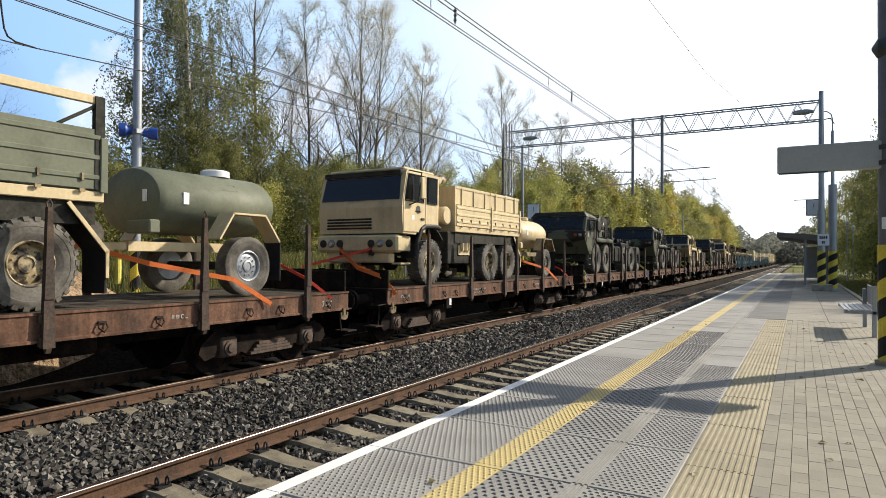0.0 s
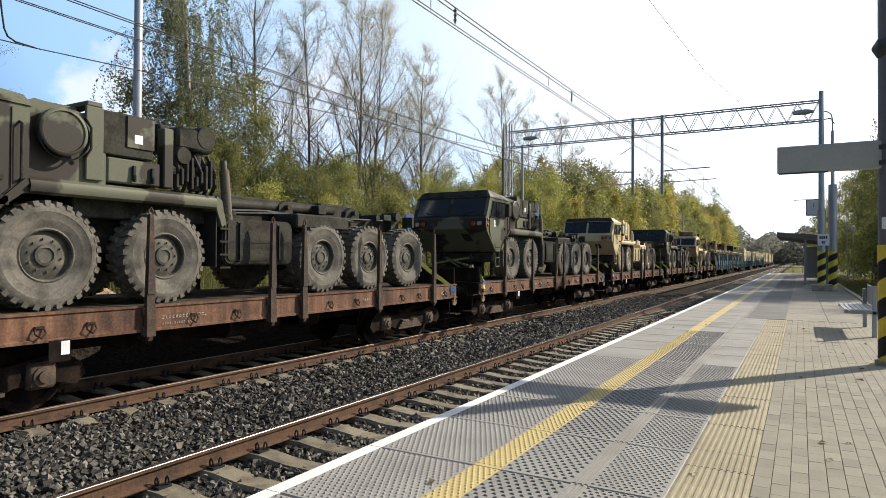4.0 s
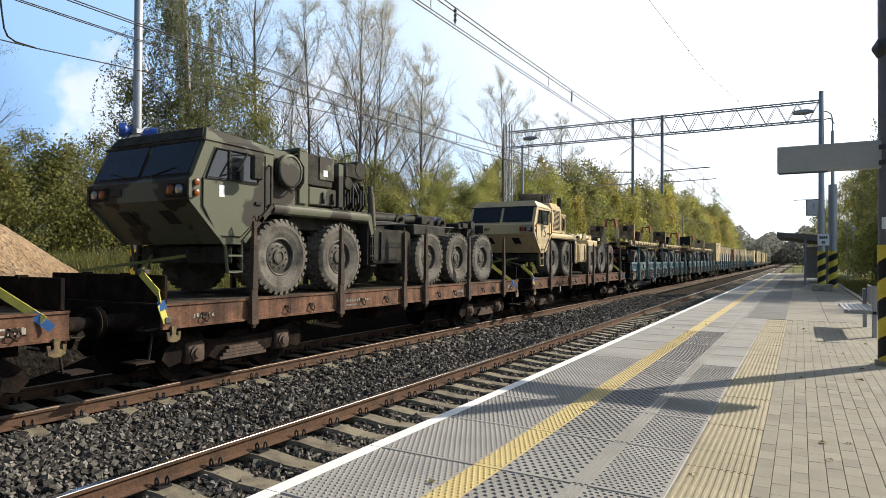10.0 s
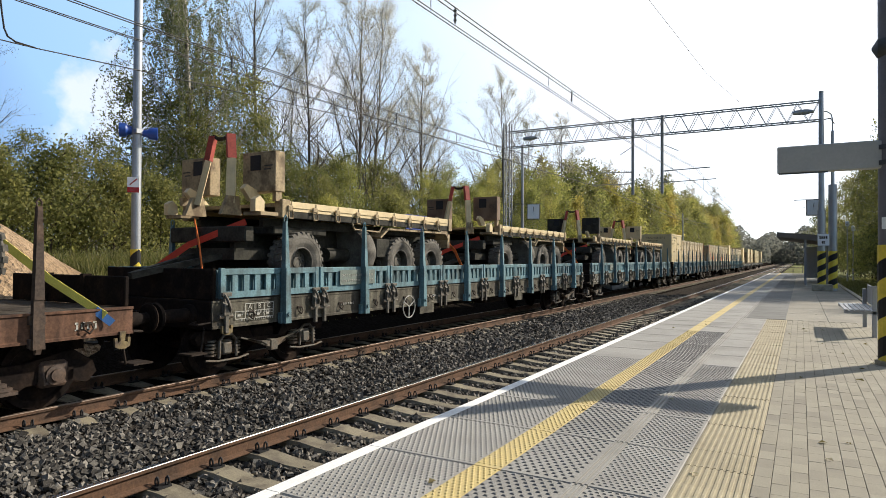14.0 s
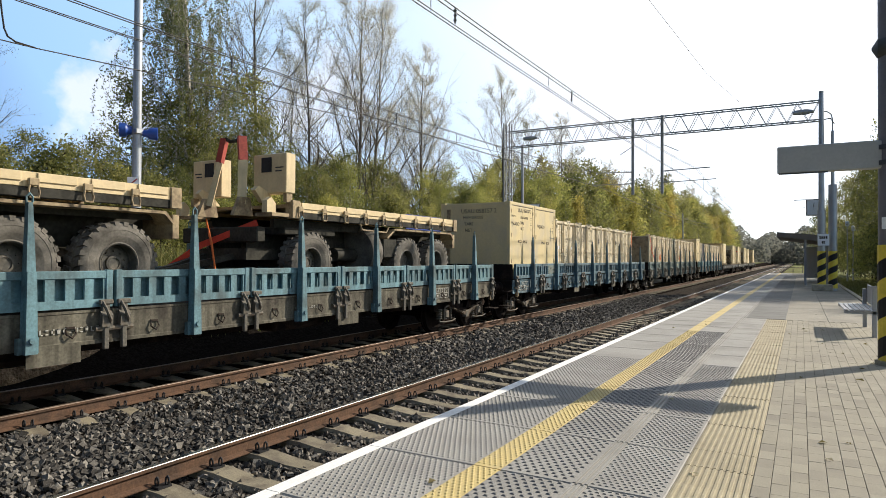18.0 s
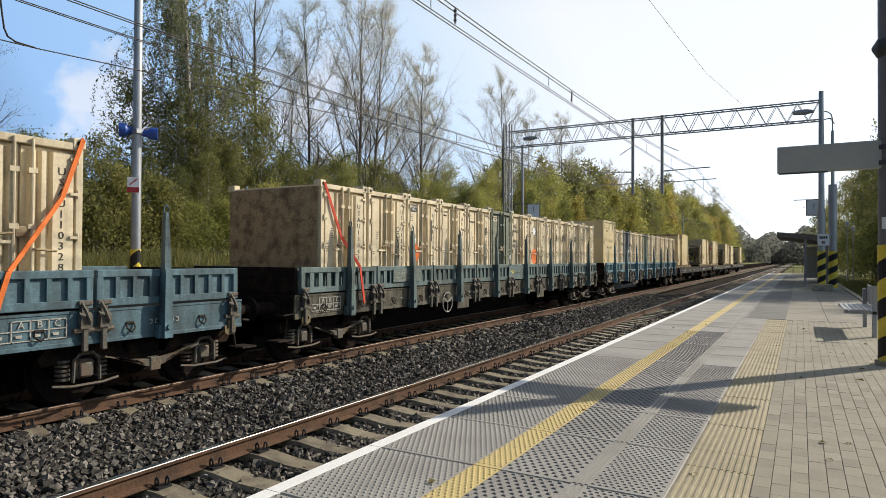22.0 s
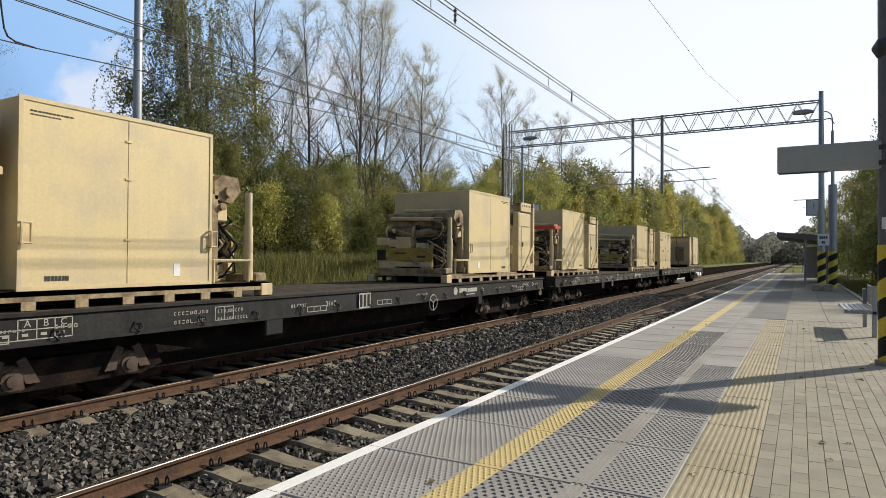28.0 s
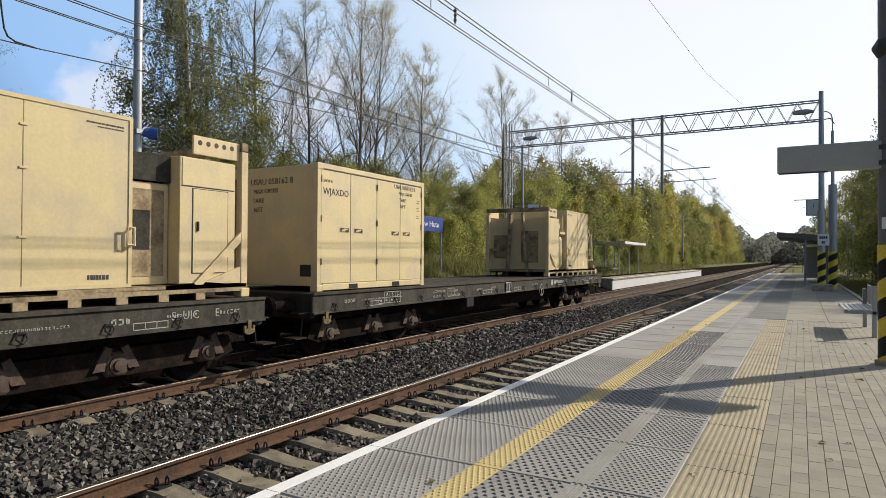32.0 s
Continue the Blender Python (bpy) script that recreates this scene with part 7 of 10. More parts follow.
def cargo_truck(u, dy, label, cab_paint, bed_paint, rims, high_sides):
    """Six-wheeled cab-over cargo truck."""
    th = thing("cargo_truck", label, "truck", "cargo trucks on the train")
    H = 1.20
    prof = [(1.00, 3.88), (0.84, 3.20), (0.82, 3.05), (0.86, 2.46), (1.40, 2.44), (1.58, 2.60), (2.44, 2.68), (2.46, 3.90), (1.05, 3.92)]
    s = Shape()
    n = len(prof)
    vs = [(x, y, z) for x in (-H, H) for y, z in prof]
    s.add(vs, [tuple(range(n))[::-1], tuple(range(n, 2 * n))] + [(i, (i + 1) % n, n + (i + 1) % n, n + i) for i in range(n)])
    cab = part("cab", s, cab_paint, th)
    part("roof", Shape().box(-1.10, 1.06, 3.91, 1.10, 2.43, 3.99, 0.04), cab_paint, th)
    g = Shape()
    slab(g, [(-1.12, 0.845, 3.22), (1.12, 0.845, 3.22), (1.08, 0.974, 3.77), (-1.08, 0.974, 3.77)], 0.010)
    g.moved(Matrix.Translation((0, -0.012, 0.004)))
    part("windscreen", g, M_GLASSDARK, cab, "dark windscreen")
    part("sun_visor", Shape().box(-1.1, 0.90, 3.79, 1.1, 0.99, 3.90, 0.01), M_OLIVEDARK, cab)
    for k in range(4):
        part("grille_slot", Shape().box(-0.95, 0.825, 2.56 + 0.07 * k, 0.35, 0.85, 2.60 + 0.07 * k), M_BLACK, cab)
    part("bumper", Shape().box(-1.16, 0.70, 2.02, 1.16, 0.94, 2.42, 0.05).box(-0.9, 0.78, 1.78, 0.9, 1.0, 2.02, 0.03), cab_paint, th)
    for sx in (-1, 1):
        x = sx * H
        for k, dx in enumerate((0.95, 0.70, 0.45)):
            part("headlamp", Shape().lathe([(0.09, 0), (0.09, -0.03), (0.06, -0.05)], (sx * dx, 0.70, 2.22), "y", 14), M_LAMPCLEAR if k == 1 else M_OLIVEDARK, th, smooth=True)
        d = Shape()
        pts = [(x, 0.87, 2.50), (x, 1.80, 2.50), (x, 1.80, 3.84), (x, 1.03, 3.84), (x, 0.87, 3.2)]
        slab(d, pts if sx > 0 else pts[::-1], 0.012)
        door = part("door", d, cab_paint, cab)
        for a, b in ((0.94, 1.70), (1.93, 2.32)):
            w = Shape()
            pts = [(x + sx * 0.02, a, 3.22), (x + sx * 0.02, b, 3.22), (x + sx * 0.02, b, 3.80), (x + sx * 0.02, a + (0.14 if a < 1 else 0), 3.80)]
            slab(w, pts if sx > 0 else pts[::-1], 0.006)
            part("side_window", w, M_GLASSDARK, door, "dark side window")
        part("door_handle", Shape().box(min(x, x + sx * 0.04), 1.60, 2.78, max(x, x + sx * 0.04), 1.73, 2.83), M_OLIVEDARK, door)
        part("mirror_arm", Shape().path([(x, 1.1, 3.1), (x + sx * 0.2, 1.2, 3.2), (x + sx * 0.22, 1.3, 3.85), (x, 1.1, 3.9)], 0.014, 6), M_BLACK, cab)
        part("mirror", Shape().box(x + sx * 0.22 - 0.04, 1.25, 3.25, x + sx * 0.22 + 0.04, 1.45, 3.75, 0.02), cab_paint, cab)
        a = Shape()
        ring = [(2.1 + 0.72 * math.cos(q), 1.82 + 0.80 * math.sin(q)) for q in [radians(v) for v in (175, 150, 125, 100, 80, 60, 40)]]
        for p, q in zip(ring, ring[1:]):
            slab(a, [(x, p[0], p[1]), (x, q[0], q[1]), (x - sx * 0.38, q[0], q[1]), (x - sx * 0.38, p[0], p[1])], 0.03)
        part("wheel_arch", a, M_BLACK, th, "black wheel arch")
        part("cab_step", Shape().box(x - sx * 0.25 - 0.15, 0.78, 2.05, x - sx * 0.25 + 0.15, 1.35, 2.40, 0.02).box(x - sx * 0.2 - 0.12, 0.9, 1.75, x - sx * 0.2 + 0.12, 1.3, 1.79), cab_paint, th)
        for k, y in enumerate((2.12, 5.48, 6.74)):
            road_wheel(th, sx * 1.0, y, 1.805, "mid", rims, sx, 0.5 if k == 0 else 0.25)
        part("chassis_rail", Shape().box(sx * 0.42 - 0.05, 0.7, 1.95, sx * 0.42 + 0.05, 7.5, 2.30), M_OLIVEDARK, th)
        top = 3.28 if high_sides else 3.50
        dropside(th, th, x, 3.34, 5.44, 2.74, top, bed_paint, 3)
        dropside(th, th, x, 5.46, 7.56, 2.74, top, bed_paint, 3)
        if sx > 0:
            for k in range(8):
                part("side_latch", Shape().box(x + 0.02, 3.62 + 0.52 * k, 2.84, x + 0.05, 3.65 + 0.52 * k, 2.93).cut().box(x + 0.02, 3.60 + 0.52 * k, 2.70, x + 0.045, 3.67 + 0.52 * k, 2.74), M_TANDIRTSHADE, th)
            part("hinge_post", Shape().box(x + 0.02, 5.41, 2.66, x + 0.06, 5.49, 3.36, 0.01).cut().box(x + 0.02, 7.50, 2.70, x + 0.05, 7.60, 3.40, 0.01), bed_paint, th)
            # Added dark box that stands in for the shade below the load bed.
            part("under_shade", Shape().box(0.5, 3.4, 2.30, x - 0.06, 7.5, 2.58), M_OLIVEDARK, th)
        if high_sides:
            for a in (3.36, 5.46):
                part("upper_side", Shape().box(x - 0.05, a, 3.30, x - 0.02, a + 2.06, 3.72).box(x - 0.06, a, 3.70, x + 0.0, a + 2.06, 3.78, 0.01), bed_paint, th)
                for k in range(3):
                    part("side_post", Shape().box(x - 0.02, a + 0.3 + 0.7 * k, 3.28, x + 0.012, a + 0.36 + 0.7 * k, 3.76), bed_paint, th)
        else:
            part("corner_post", Shape().box(x - 0.05, 7.44, 2.74, x + 0.03, 7.56, 3.92), M_OLIVEDARK, th)
            part("top_rail", Shape().box(x - 0.05, 3.4, 3.82, x + 0.01, 7.56, 3.93, 0.01), cab_paint, th, "tan top rail")
            part("side_brace", Shape().beam((x - 0.02, 7.0, 3.5), (x - 0.02, 7.46, 3.8), 0.04, 0.04), M_OLIVEDARK, th)
        fl = Shape()
        slab(fl, [(x, 7.12, 2.55), (x, 7.62, 1.95), (x - sx * 0.5, 7.62, 1.95), (x - sx * 0.5, 7.12, 2.55)], 0.03)
        fl.box(min(x, x - sx * 0.5), 7.60, 1.42, max(x, x - sx * 0.5), 7.63, 1.98)
        flap = part("mud_flap", fl, M_BLACK, th)
        part("flap_edge", Shape().beam((x + sx * 0.012, 7.12, 2.56), (x + sx * 0.012, 7.63, 1.95), 0.022, 0.05).beam((x + sx * 0.012, 7.625, 1.96), (x + sx * 0.012, 7.625, 1.62), 0.022, 0.04), cab_paint, flap)
        part("tail_lamp", Shape().lathe([(0.06, 0), (0.06, 0.05)], (sx * 0.8, 7.58, 2.35), "y", 12), M_LAMPRED, th, "red tail lamp")
    part("battery_box", Shape().box(0.55, 3.05, 1.75, 1.12, 4.25, 2.58, 0.02), M_OLIVEDARK, th)
    part("arch_trim", Shape().path([(1.21, 1.38, 1.95), (1.21, 1.44, 2.25), (1.21, 1.62, 2.56), (1.21, 1.78, 2.64), (1.21, 2.3, 2.66), (1.21, 2.50, 2.62)], 0.055, 8), M_BLACK, th, "thick black rubber wheel-arch trim")
    part("door_badge", Shape().lathe([(0.10, 0), (0.10, 0.003)], (1.213, 1.48, 3.02), "x", 12).box(1.213, 1.34, 2.96, 1.216, 1.62, 2.99), M_STENCIL, th, "dark unit badge as a plain shape")
    part("door_paper", Shape().box(1.213, 1.22, 2.78, 1.216, 1.32, 2.88), M_SIGNWHITE, th, "white paper on the door")
    for seal in ([(0.92, 3.20), (1.72, 3.20), (1.72, 3.82), (1.07, 3.82), (0.92, 3.20)], [(1.91, 3.20), (2.34, 3.20), (2.34, 3.82), (1.91, 3.82), (1.91, 3.20)]):
        part("window_seal", Shape().path([(1.216, y, z) for y, z in seal], 0.016, 4), M_BLACK, th, "black rubber window seal")
    part("window_bar", Shape().beam((1.222, 1.22, 3.22), (1.222, 1.22, 3.80), 0.02, 0.03), M_BLACK, th)
    part("door_seam", Shape().path([(1.214, 0.88, 2.50), (1.214, 1.80, 2.50), (1.214, 1.80, 3.84)], 0.008, 4), M_TANDIRTSHADE, th)
    # Black plate in place of the shade above the can rack.
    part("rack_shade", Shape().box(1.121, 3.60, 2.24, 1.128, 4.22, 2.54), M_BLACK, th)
    part("fuel_can_rack", Shape().box(1.121, 3.60, 1.98, 1.15, 4.22, 2.24).tube((1.16, 3.75, 2.1), (1.16, 3.75, 2.3), 0.07, n=10).tube((1.16, 3.95, 2.1), (1.16, 3.95, 2.3), 0.07, n=10).tube((1.16, 4.12, 2.1), (1.16, 4.12, 2.3), 0.07, n=10), bed_paint, th)
    part("bed_floor", Shape().box(-1.2, 3.32, 2.58, 1.2, 7.58, 2.72, 0.01).box(-1.0, 3.4, 2.40, 1.0, 7.5, 2.58), bed_paint if high_sides else cab_paint, th)
    part("head_board", Shape().box(-1.2, 3.30, 2.72, 1.2, 3.34, 3.76), bed_paint, th)
    part("tail_board", Shape().box(-1.2, 7.56, 2.74, 1.2, 7.60, 3.28, 0.006), bed_paint, th)
    part("air_intake", Shape().tube((0.85, 2.86, 2.7), (0.85, 2.86, 3.78), 0.11, n=14).path([(0.85, 2.86, 3.78), (0.85, 3.0, 3.92), (0.85, 3.25, 3.95)], 0.12, 14), M_CAMOTAN, th, "tall snorkel in dark camouflage", True)
    part("air_drum", Shape().lathe([(0.2, 0), (0.24, 0.03), (0.24, 0.35), (0.2, 0.4)], (0.72, 3.05, 2.98), "x", 20), cab_paint, th, smooth=True)
    part("antenna", Shape().tube((0.9, 2.7, 4.0), (0.95, 3.3, 5.2), 0.008, n=5), M_BLACK, th)
    for y in (2.12, 5.48, 6.74):
        part("axle", Shape().tube((-0.85, y, 1.805), (0.85, y, 1.805), 0.1, n=10).lathe([(0.05, -0.2), (0.22, -0.1), (0.22, 0.1), (0.05, 0.2)], (0, y, 1.805), "x", 14), M_OLIVEDARK, th, smooth=True)
    strap(th, "lashing", [(-0.45, 0.68, 2.1), (0.6, 0.0, 1.68), (1.2, 0.05, 1.5), (1.46, 0.2, 1.12)], 0.095, M_ORANGE, "red lashing strap")
    strap(th, "lashing", [(0.45, 0.68, 2.1), (-0.9, -0.1, 1.68)], 0.06, M_STRAPRED, "red lashing strap")
    return on_train(th, u + dy)


M_CAMOTAN = surface("tan_and_black_camouflage", (0.50, 0.39, 0.24), 0.7, var=0.1, scale=3.5, fine=24, second=(0.04, 0.036, 0.032), mix=(0.49, 0.53), bump=0.04)


def tank_trailer(u, dy, label, paint, fender, rims):
    """Two-wheeled water tank trailer; the drawbar points to the truck ahead."""
    th = thing("tank_trailer", label, "trailer", "tank trailers on the train")
    prof = [(0.02, -1.62), (0.40, -1.60), (0.52, -1.54), (0.56, -1.45), (0.56, 0.55), (0.52, 0.64), (0.40, 0.70), (0.02, 0.72)]
    s = Shape().lathe(prof, (0, 0, 0), "y", 32).moved(Matrix.Translation((0.0, 0.24, 2.77)) @ Matrix.Diagonal((1.40, 1.05, 0.93, 1)))
    tank = part("tank", s, paint, th, smooth=True)
    part("filler_cap", Shape().lathe([(0.24, 0), (0.24, 0.10), (0.20, 0.12)], (0.1, 0.15, 3.27), "z", 20), M_SIGNWHITE if paint is M_GREEN else paint, tank, "round filler cap", True)
    part("front_box", Shape().box(0.25, -1.60, 2.24, 0.80, -1.42, 2.44, 0.02), paint, th)
    part("label_plate", Shape().box(0.45, -1.475, 2.72, 0.53, -1.455, 2.90).cut().box(0.775, -1.02, 2.70, 0.792, -0.92, 2.88), M_SIGNWHITE, tank, "white paper plate")
    part("manhole_frame", Shape().path([(0.60, -0.20, 3.09), (0.60, 0.10, 3.09), (0.70, 0.10, 2.98), (0.70, -0.20, 2.98), (0.60, -0.20, 3.09)], 0.012, 5), paint, tank)
    for sx in (-1, 1):
        x = sx * 1.08
        road_wheel(th, sx * 0.98, 0.0, 1.75, "small", rims, sx, 0.60)
        f = Shape()
        pts = [(-0.70, 2.18), (-0.42, 2.60), (0.26, 2.60), (0.60, 2.16)]
        for p, q in zip(pts, pts[1:]):
            slab(f, [(x - 0.2, p[0], p[1]), (x - 0.2, q[0], q[1]), (x + 0.14, q[0], q[1]), (x + 0.14, p[0], p[1])], 0.03)
        part("mudguard", f, fender, th, "angular mudguard")
        part("mud_flap", Shape().box(x - 0.2, 0.58, 1.50, x + 0.14, 0.60, 2.17), M_BLACK, th)
        part("frame_rail", Shape().box(sx * 0.42 - 0.05, -1.7, 1.98, sx * 0.42 + 0.05, 0.8, 2.12), fender, th)
    part("drawbar", Shape().beam((-0.4, -1.7, 2.05), (0, -2.9, 2.0), 0.1, 0.1).beam((0.4, -1.7, 2.05), (0, -2.9, 2.0), 0.1, 0.1), fender, th)
    part("jockey_wheel", Shape().lathe([(0.18, -0.04), (0.18, 0.04)], (0.35, -2.2, 2.22), "x", 16), M_TYRE, th)
    part("support_leg", Shape().tube((0.3, -1.75, 2.05), (0.3, -1.75, 1.5), 0.05, n=10), M_STRAPYEL if paint is M_GREEN else fender, th)
    part("axle", Shape().tube((-0.9, 0, 1.75), (0.9, 0, 1.75), 0.07, n=10), M_OLIVEDARK, th)
    strap(th, "lashing", [(0.3, -2.5, 2.1), (0.95, -1.7, 1.80), (1.3, -0.5, 1.55), (1.46, 0.15, 1.14)], 0.07, M_ORANGE, "orange lashing strap with a ratchet")
    strap(th, "lashing", [(0.3, 0.9, 2.0), (1.2, 1.3, 1.5), (1.42, 1.7, 1.15)], 0.055, M_STRAPRED, "red lashing strap")
    return on_train(th, u + dy)


def flatrack_trailer(u, dy, seed, box_paint):
    """Three-axle trailer that carries an empty flatrack with an upright hook frame."""
    th = thing("flatrack_trailer", "three-axle trailer carrying an empty tan flatrack with an upright hook frame", "trailer", "flatrack trailers on the train")
    tan, dirt = M_TANDIRTSHADE, M_TANDIRTSHADE
    rail_s = Shape().box(-1.2, 1.62, 2.78, 1.2, 7.56, 2.84)
    part("flatrack_floor", rail_s, dirt, th)
    for sx in (-1, 1):
        x = sx * 1.2
        part("flatrack_rail", Shape().box(x - 0.04, 1.62, 2.58, x, 7.56, 2.70, 0.01), M_OLIVEDARK, th)
        part("flatrack_edge", Shape().box(x - 0.05, 1.62, 2.70, x + 0.004 * sx, 7.56, 2.875, 0.006), M_TAN, th)
        q = Shape().box(0, 0, 2.76, 0.022 if sx > 0 else 0.0221, 0.46, 2.872, 0.006).mesh("rail_block", M_TAN)
        for k in range(9):
            b = new("rail_block", q)
            b.parent = th
            b.location = (x if sx > 0 else x - 0.035, 1.80 + 0.64 * k, 0)
        rg = Shape().path([(0.02, -0.045, 2.72), (0.03, -0.06, 2.64), (0.035, -0.045, 2.575), (0.035, 0.045, 2.575), (0.03, 0.06, 2.64), (0.02, 0.045, 2.72)], 0.013, 6).box(-0.01, -0.06, 2.71, 0.035, 0.06, 2.80, 0.01).mesh("tie_ring", M_TANDIRTSHADE)
        if sx > 0:
            for k in range(9):
                b = new("tie_ring", rg)
                b.parent = th
                b.location = (x + 0.03, 1.74 + 0.64 * k, 0)
        part("corner_casting", Shape().box(x - 0.15, 1.56, 2.58, x + 0.03, 1.76, 2.90, 0.01).cut().box(x - 0.15, 7.42, 2.58, x + 0.03, 7.60, 2.88, 0.01), tan, th)
        part("chassis_rail", Shape().box(sx * 0.42 - 0.06, 1.2, 2.02, sx * 0.42 + 0.06, 7.6, 2.45), M_OLIVEDARK, th)
        part("upper_rail", Shape().box(sx * 0.80 - 0.05, 1.5, 2.42, sx * 0.80 + 0.05, 7.4, 2.58), M_OLIVEDARK, th)
        part("wheel_guard", Shape().prism([(4.55, 2.30), (4.85, 2.50), (7.35, 2.50), (7.50, 2.36), (7.50, 2.40), (7.38, 2.54), (4.83, 2.54), (4.53, 2.34)], "x", min(sx * 0.75, x), max(sx * 0.75, x) - 0.02), dirt, th)
        part("hanging_bracket", Shape().path([(x - sx * 0.02, 3.55, 2.60), (x, 3.60, 2.46), (x, 4.45, 2.44), (x, 4.55, 2.56)], 0.018, 6), dirt, th)
        for y in (2.18, 5.40, 6.72):
            road_wheel(th, sx * 0.98, y, 1.805, "mid", M_RIMDARK, sx, 0.05)
        # stowage box at the head, open inwards
        b = part("head_box", Shape().box(min(sx * 0.42, x), 1.42, 3.02, max(sx * 0.42, x), 1.66, 3.72, 0.012), box_paint, th)
        part("box_opening", Shape().box(min(sx * 0.62, sx * 0.86), 1.408, 3.40, max(sx * 0.62, sx * 0.86), 1.419, 3.66), M_BLACK, b, "dark opening")
        part("box_bars", Shape().box(min(sx * 0.95, sx * 1.14), 1.412, 3.46, max(sx * 0.95, sx * 1.14), 1.419, 3.48).box(min(sx * 0.95, sx * 1.10), 1.412, 3.40, max(sx * 0.95, sx * 1.10), 1.419, 3.42), M_STENCIL, b, "stencilled marking as plain bars")
        part("head_bracket", Shape().prism([(1.30, 2.86), (1.12, 3.06), (1.20, 3.14), (1.42, 3.06), (1.62, 2.86)], "x", sx * 0.72 - 0.05, sx * 0.72 + 0.05), M_TAN, th)
        part("head_post", Shape().box(x - 0.1, 1.46, 2.86, x - 0.02, 1.6, 3.02), tan, th)
        # arm of the hook frame: tan below, red above
        a0, a1, a2 = (sx * 0.42, 1.15, 2.82), (sx * 0.30, 1.28, 3.62), (sx * 0.22, 1.32, 4.06)
        part("hook_arm", Shape().beam(a0, a1, 0.15, 0.10), M_TAN, th)
        part("hook_arm_top", Shape().beam(a1, a2, 0.15, 0.10), M_REDDULL, th, "dull red top of the hook frame")
        part("foot_bracket", Shape().prism([(0.9, 2.62), (1.35, 2.62), (1.28, 2.95), (1.05, 2.95)], "x", sx * 0.45 - 0.04, sx * 0.45 + 0.04), tan, th)
        part("ledge", Shape().box(x - 0.4 if sx > 0 else x, 1.1, 2.60, x if sx > 0 else x + 0.4, 1.5, 2.66), dirt, th)
        part("cleat", Shape().prism([(1.02, 2.66), (1.02, 2.86), (1.12, 2.92), (1.22, 2.82), (1.22, 2.66)], "x", x - 0.16 if sx > 0 else x + 0.04, x - 0.04 if sx > 0 else x + 0.16), M_TAN, th)
        part("tail_lamp", Shape().lathe([(0.06, 0), (0.06, 0.05)], (sx * 0.95, 7.58, 2.30), "y", 12), M_LAMPRED, th)
    part("hook_bar", Shape().path([(-0.2, 1.32, 4.06), (-0.08, 1.32, 4.0), (0.08, 1.32, 4.0), (0.2, 1.32, 4.06)], 0.035, 8), M_OLIVEDARK, th)
    part("spare_wheel", Shape().lathe([(0.3, -0.16), (0.5, -0.18), (0.55, -0.1), (0.55, 0.1), (0.5, 0.18), (0.3, 0.16)], (0.75, 4.1, 2.0), "y", 24), M_TYRE, th, smooth=True)
    part("tool_box", Shape().box(0.55, 4.5, 1.9, 1.1, 5.0, 2.3, 0.02), M_OLIVEDARK, th)
    part("turntable", Shape().lathe([(0.45, 0), (0.45, 0.12)], (0, 2.2, 2.1), "z", 24).box(-0.7, 1.0, 1.85, 0.7, 3.0, 2.05), M_OLIVEDARK, th)
    part("dolly_frame", Shape().box(-0.95, 1.0, 2.15, 0.95, 1.2, 2.42, 0.02).cut().box(-1.0, 1.6, 2.3, 1.0, 3.0, 2.44, 0.02), M_OLIVEDARK, th)
    part("air_tank", Shape().tube((0.7, 3.3, 1.95), (0.7, 4.1, 1.95), 0.14, n=14).cut().tube((-0.7, 3.3, 1.95), (-0.7, 4.1, 1.95), 0.14, n=14), M_OLIVEDARK, th, smooth=True)
    part("drawbar", Shape().beam((-0.4, 1.2, 1.95), (0, -0.4, 1.6), 0.1, 0.1).beam((0.4, 1.2, 1.95), (0, -0.4, 1.6), 0.1, 0.1), M_OLIVEDARK, th)
    part("rear_beam", Shape().box(-1.15, 7.5, 2.15, 1.15, 7.62, 2.5, 0.01), dirt, th)
    for y in (2.18, 5.40, 6.72):
        part("axle", Shape().tube((-0.85, y, 1.805), (0.85, y, 1.805), 0.09, n=10), M_OLIVEDARK, th)
    strap(th, "lashing", [(0.75, 1.2, 2.5), (-0.2, 0.8, 2.1), (-1.1, 0.5, 1.5)], 0.11, M_STRAPRED, "red lashing strap")
    strap(th, "lashing", [(-0.55, 1.2, 2.55), (0.2, 0.7, 2.1), (0.75, 0.35, 1.4)], 0.11, M_ORANGE, "orange lashing strap")
    return on_train(th, u + dy)


M_BROWNBOX = surface("brown_stowage_box_paint", (0.17, 0.11, 0.07), 0.75, var=0.2, scale=3, fine=24, second=(0.11, 0.07, 0.045))
M_REDDULL = surface("dull_red_paint", (0.33, 0.05, 0.035), 0.7, var=0.2, scale=4, fine=30)


def corner_castings(th, l, h, w, z, m):
    for x in (-w, w):
        for y in (0, l):
            for zz in (z, z + h - 0.12):
                s = Shape().box(x - 0.165 if x > 0 else x - 0.006, y - 0.006 if y == 0 else y - 0.16, zz, x + 0.006 if x > 0 else x + 0.165, y + 0.16 if y == 0 else y + 0.006, zz + 0.122, 0.01)
                if x > 0:
                    s.box(x + 0.003, y + (0.05 if y == 0 else -0.11), zz + 0.035, x + 0.008, y + (0.11 if y == 0 else -0.05), zz + 0.09)
                part("corner_casting", s, m, th)


def on_side(y, z, x=1.222):
    return Matrix.Translation((x, y, z)) @ Euler((math.pi / 2, 0, math.pi / 2)).to_matrix().to_4x4()


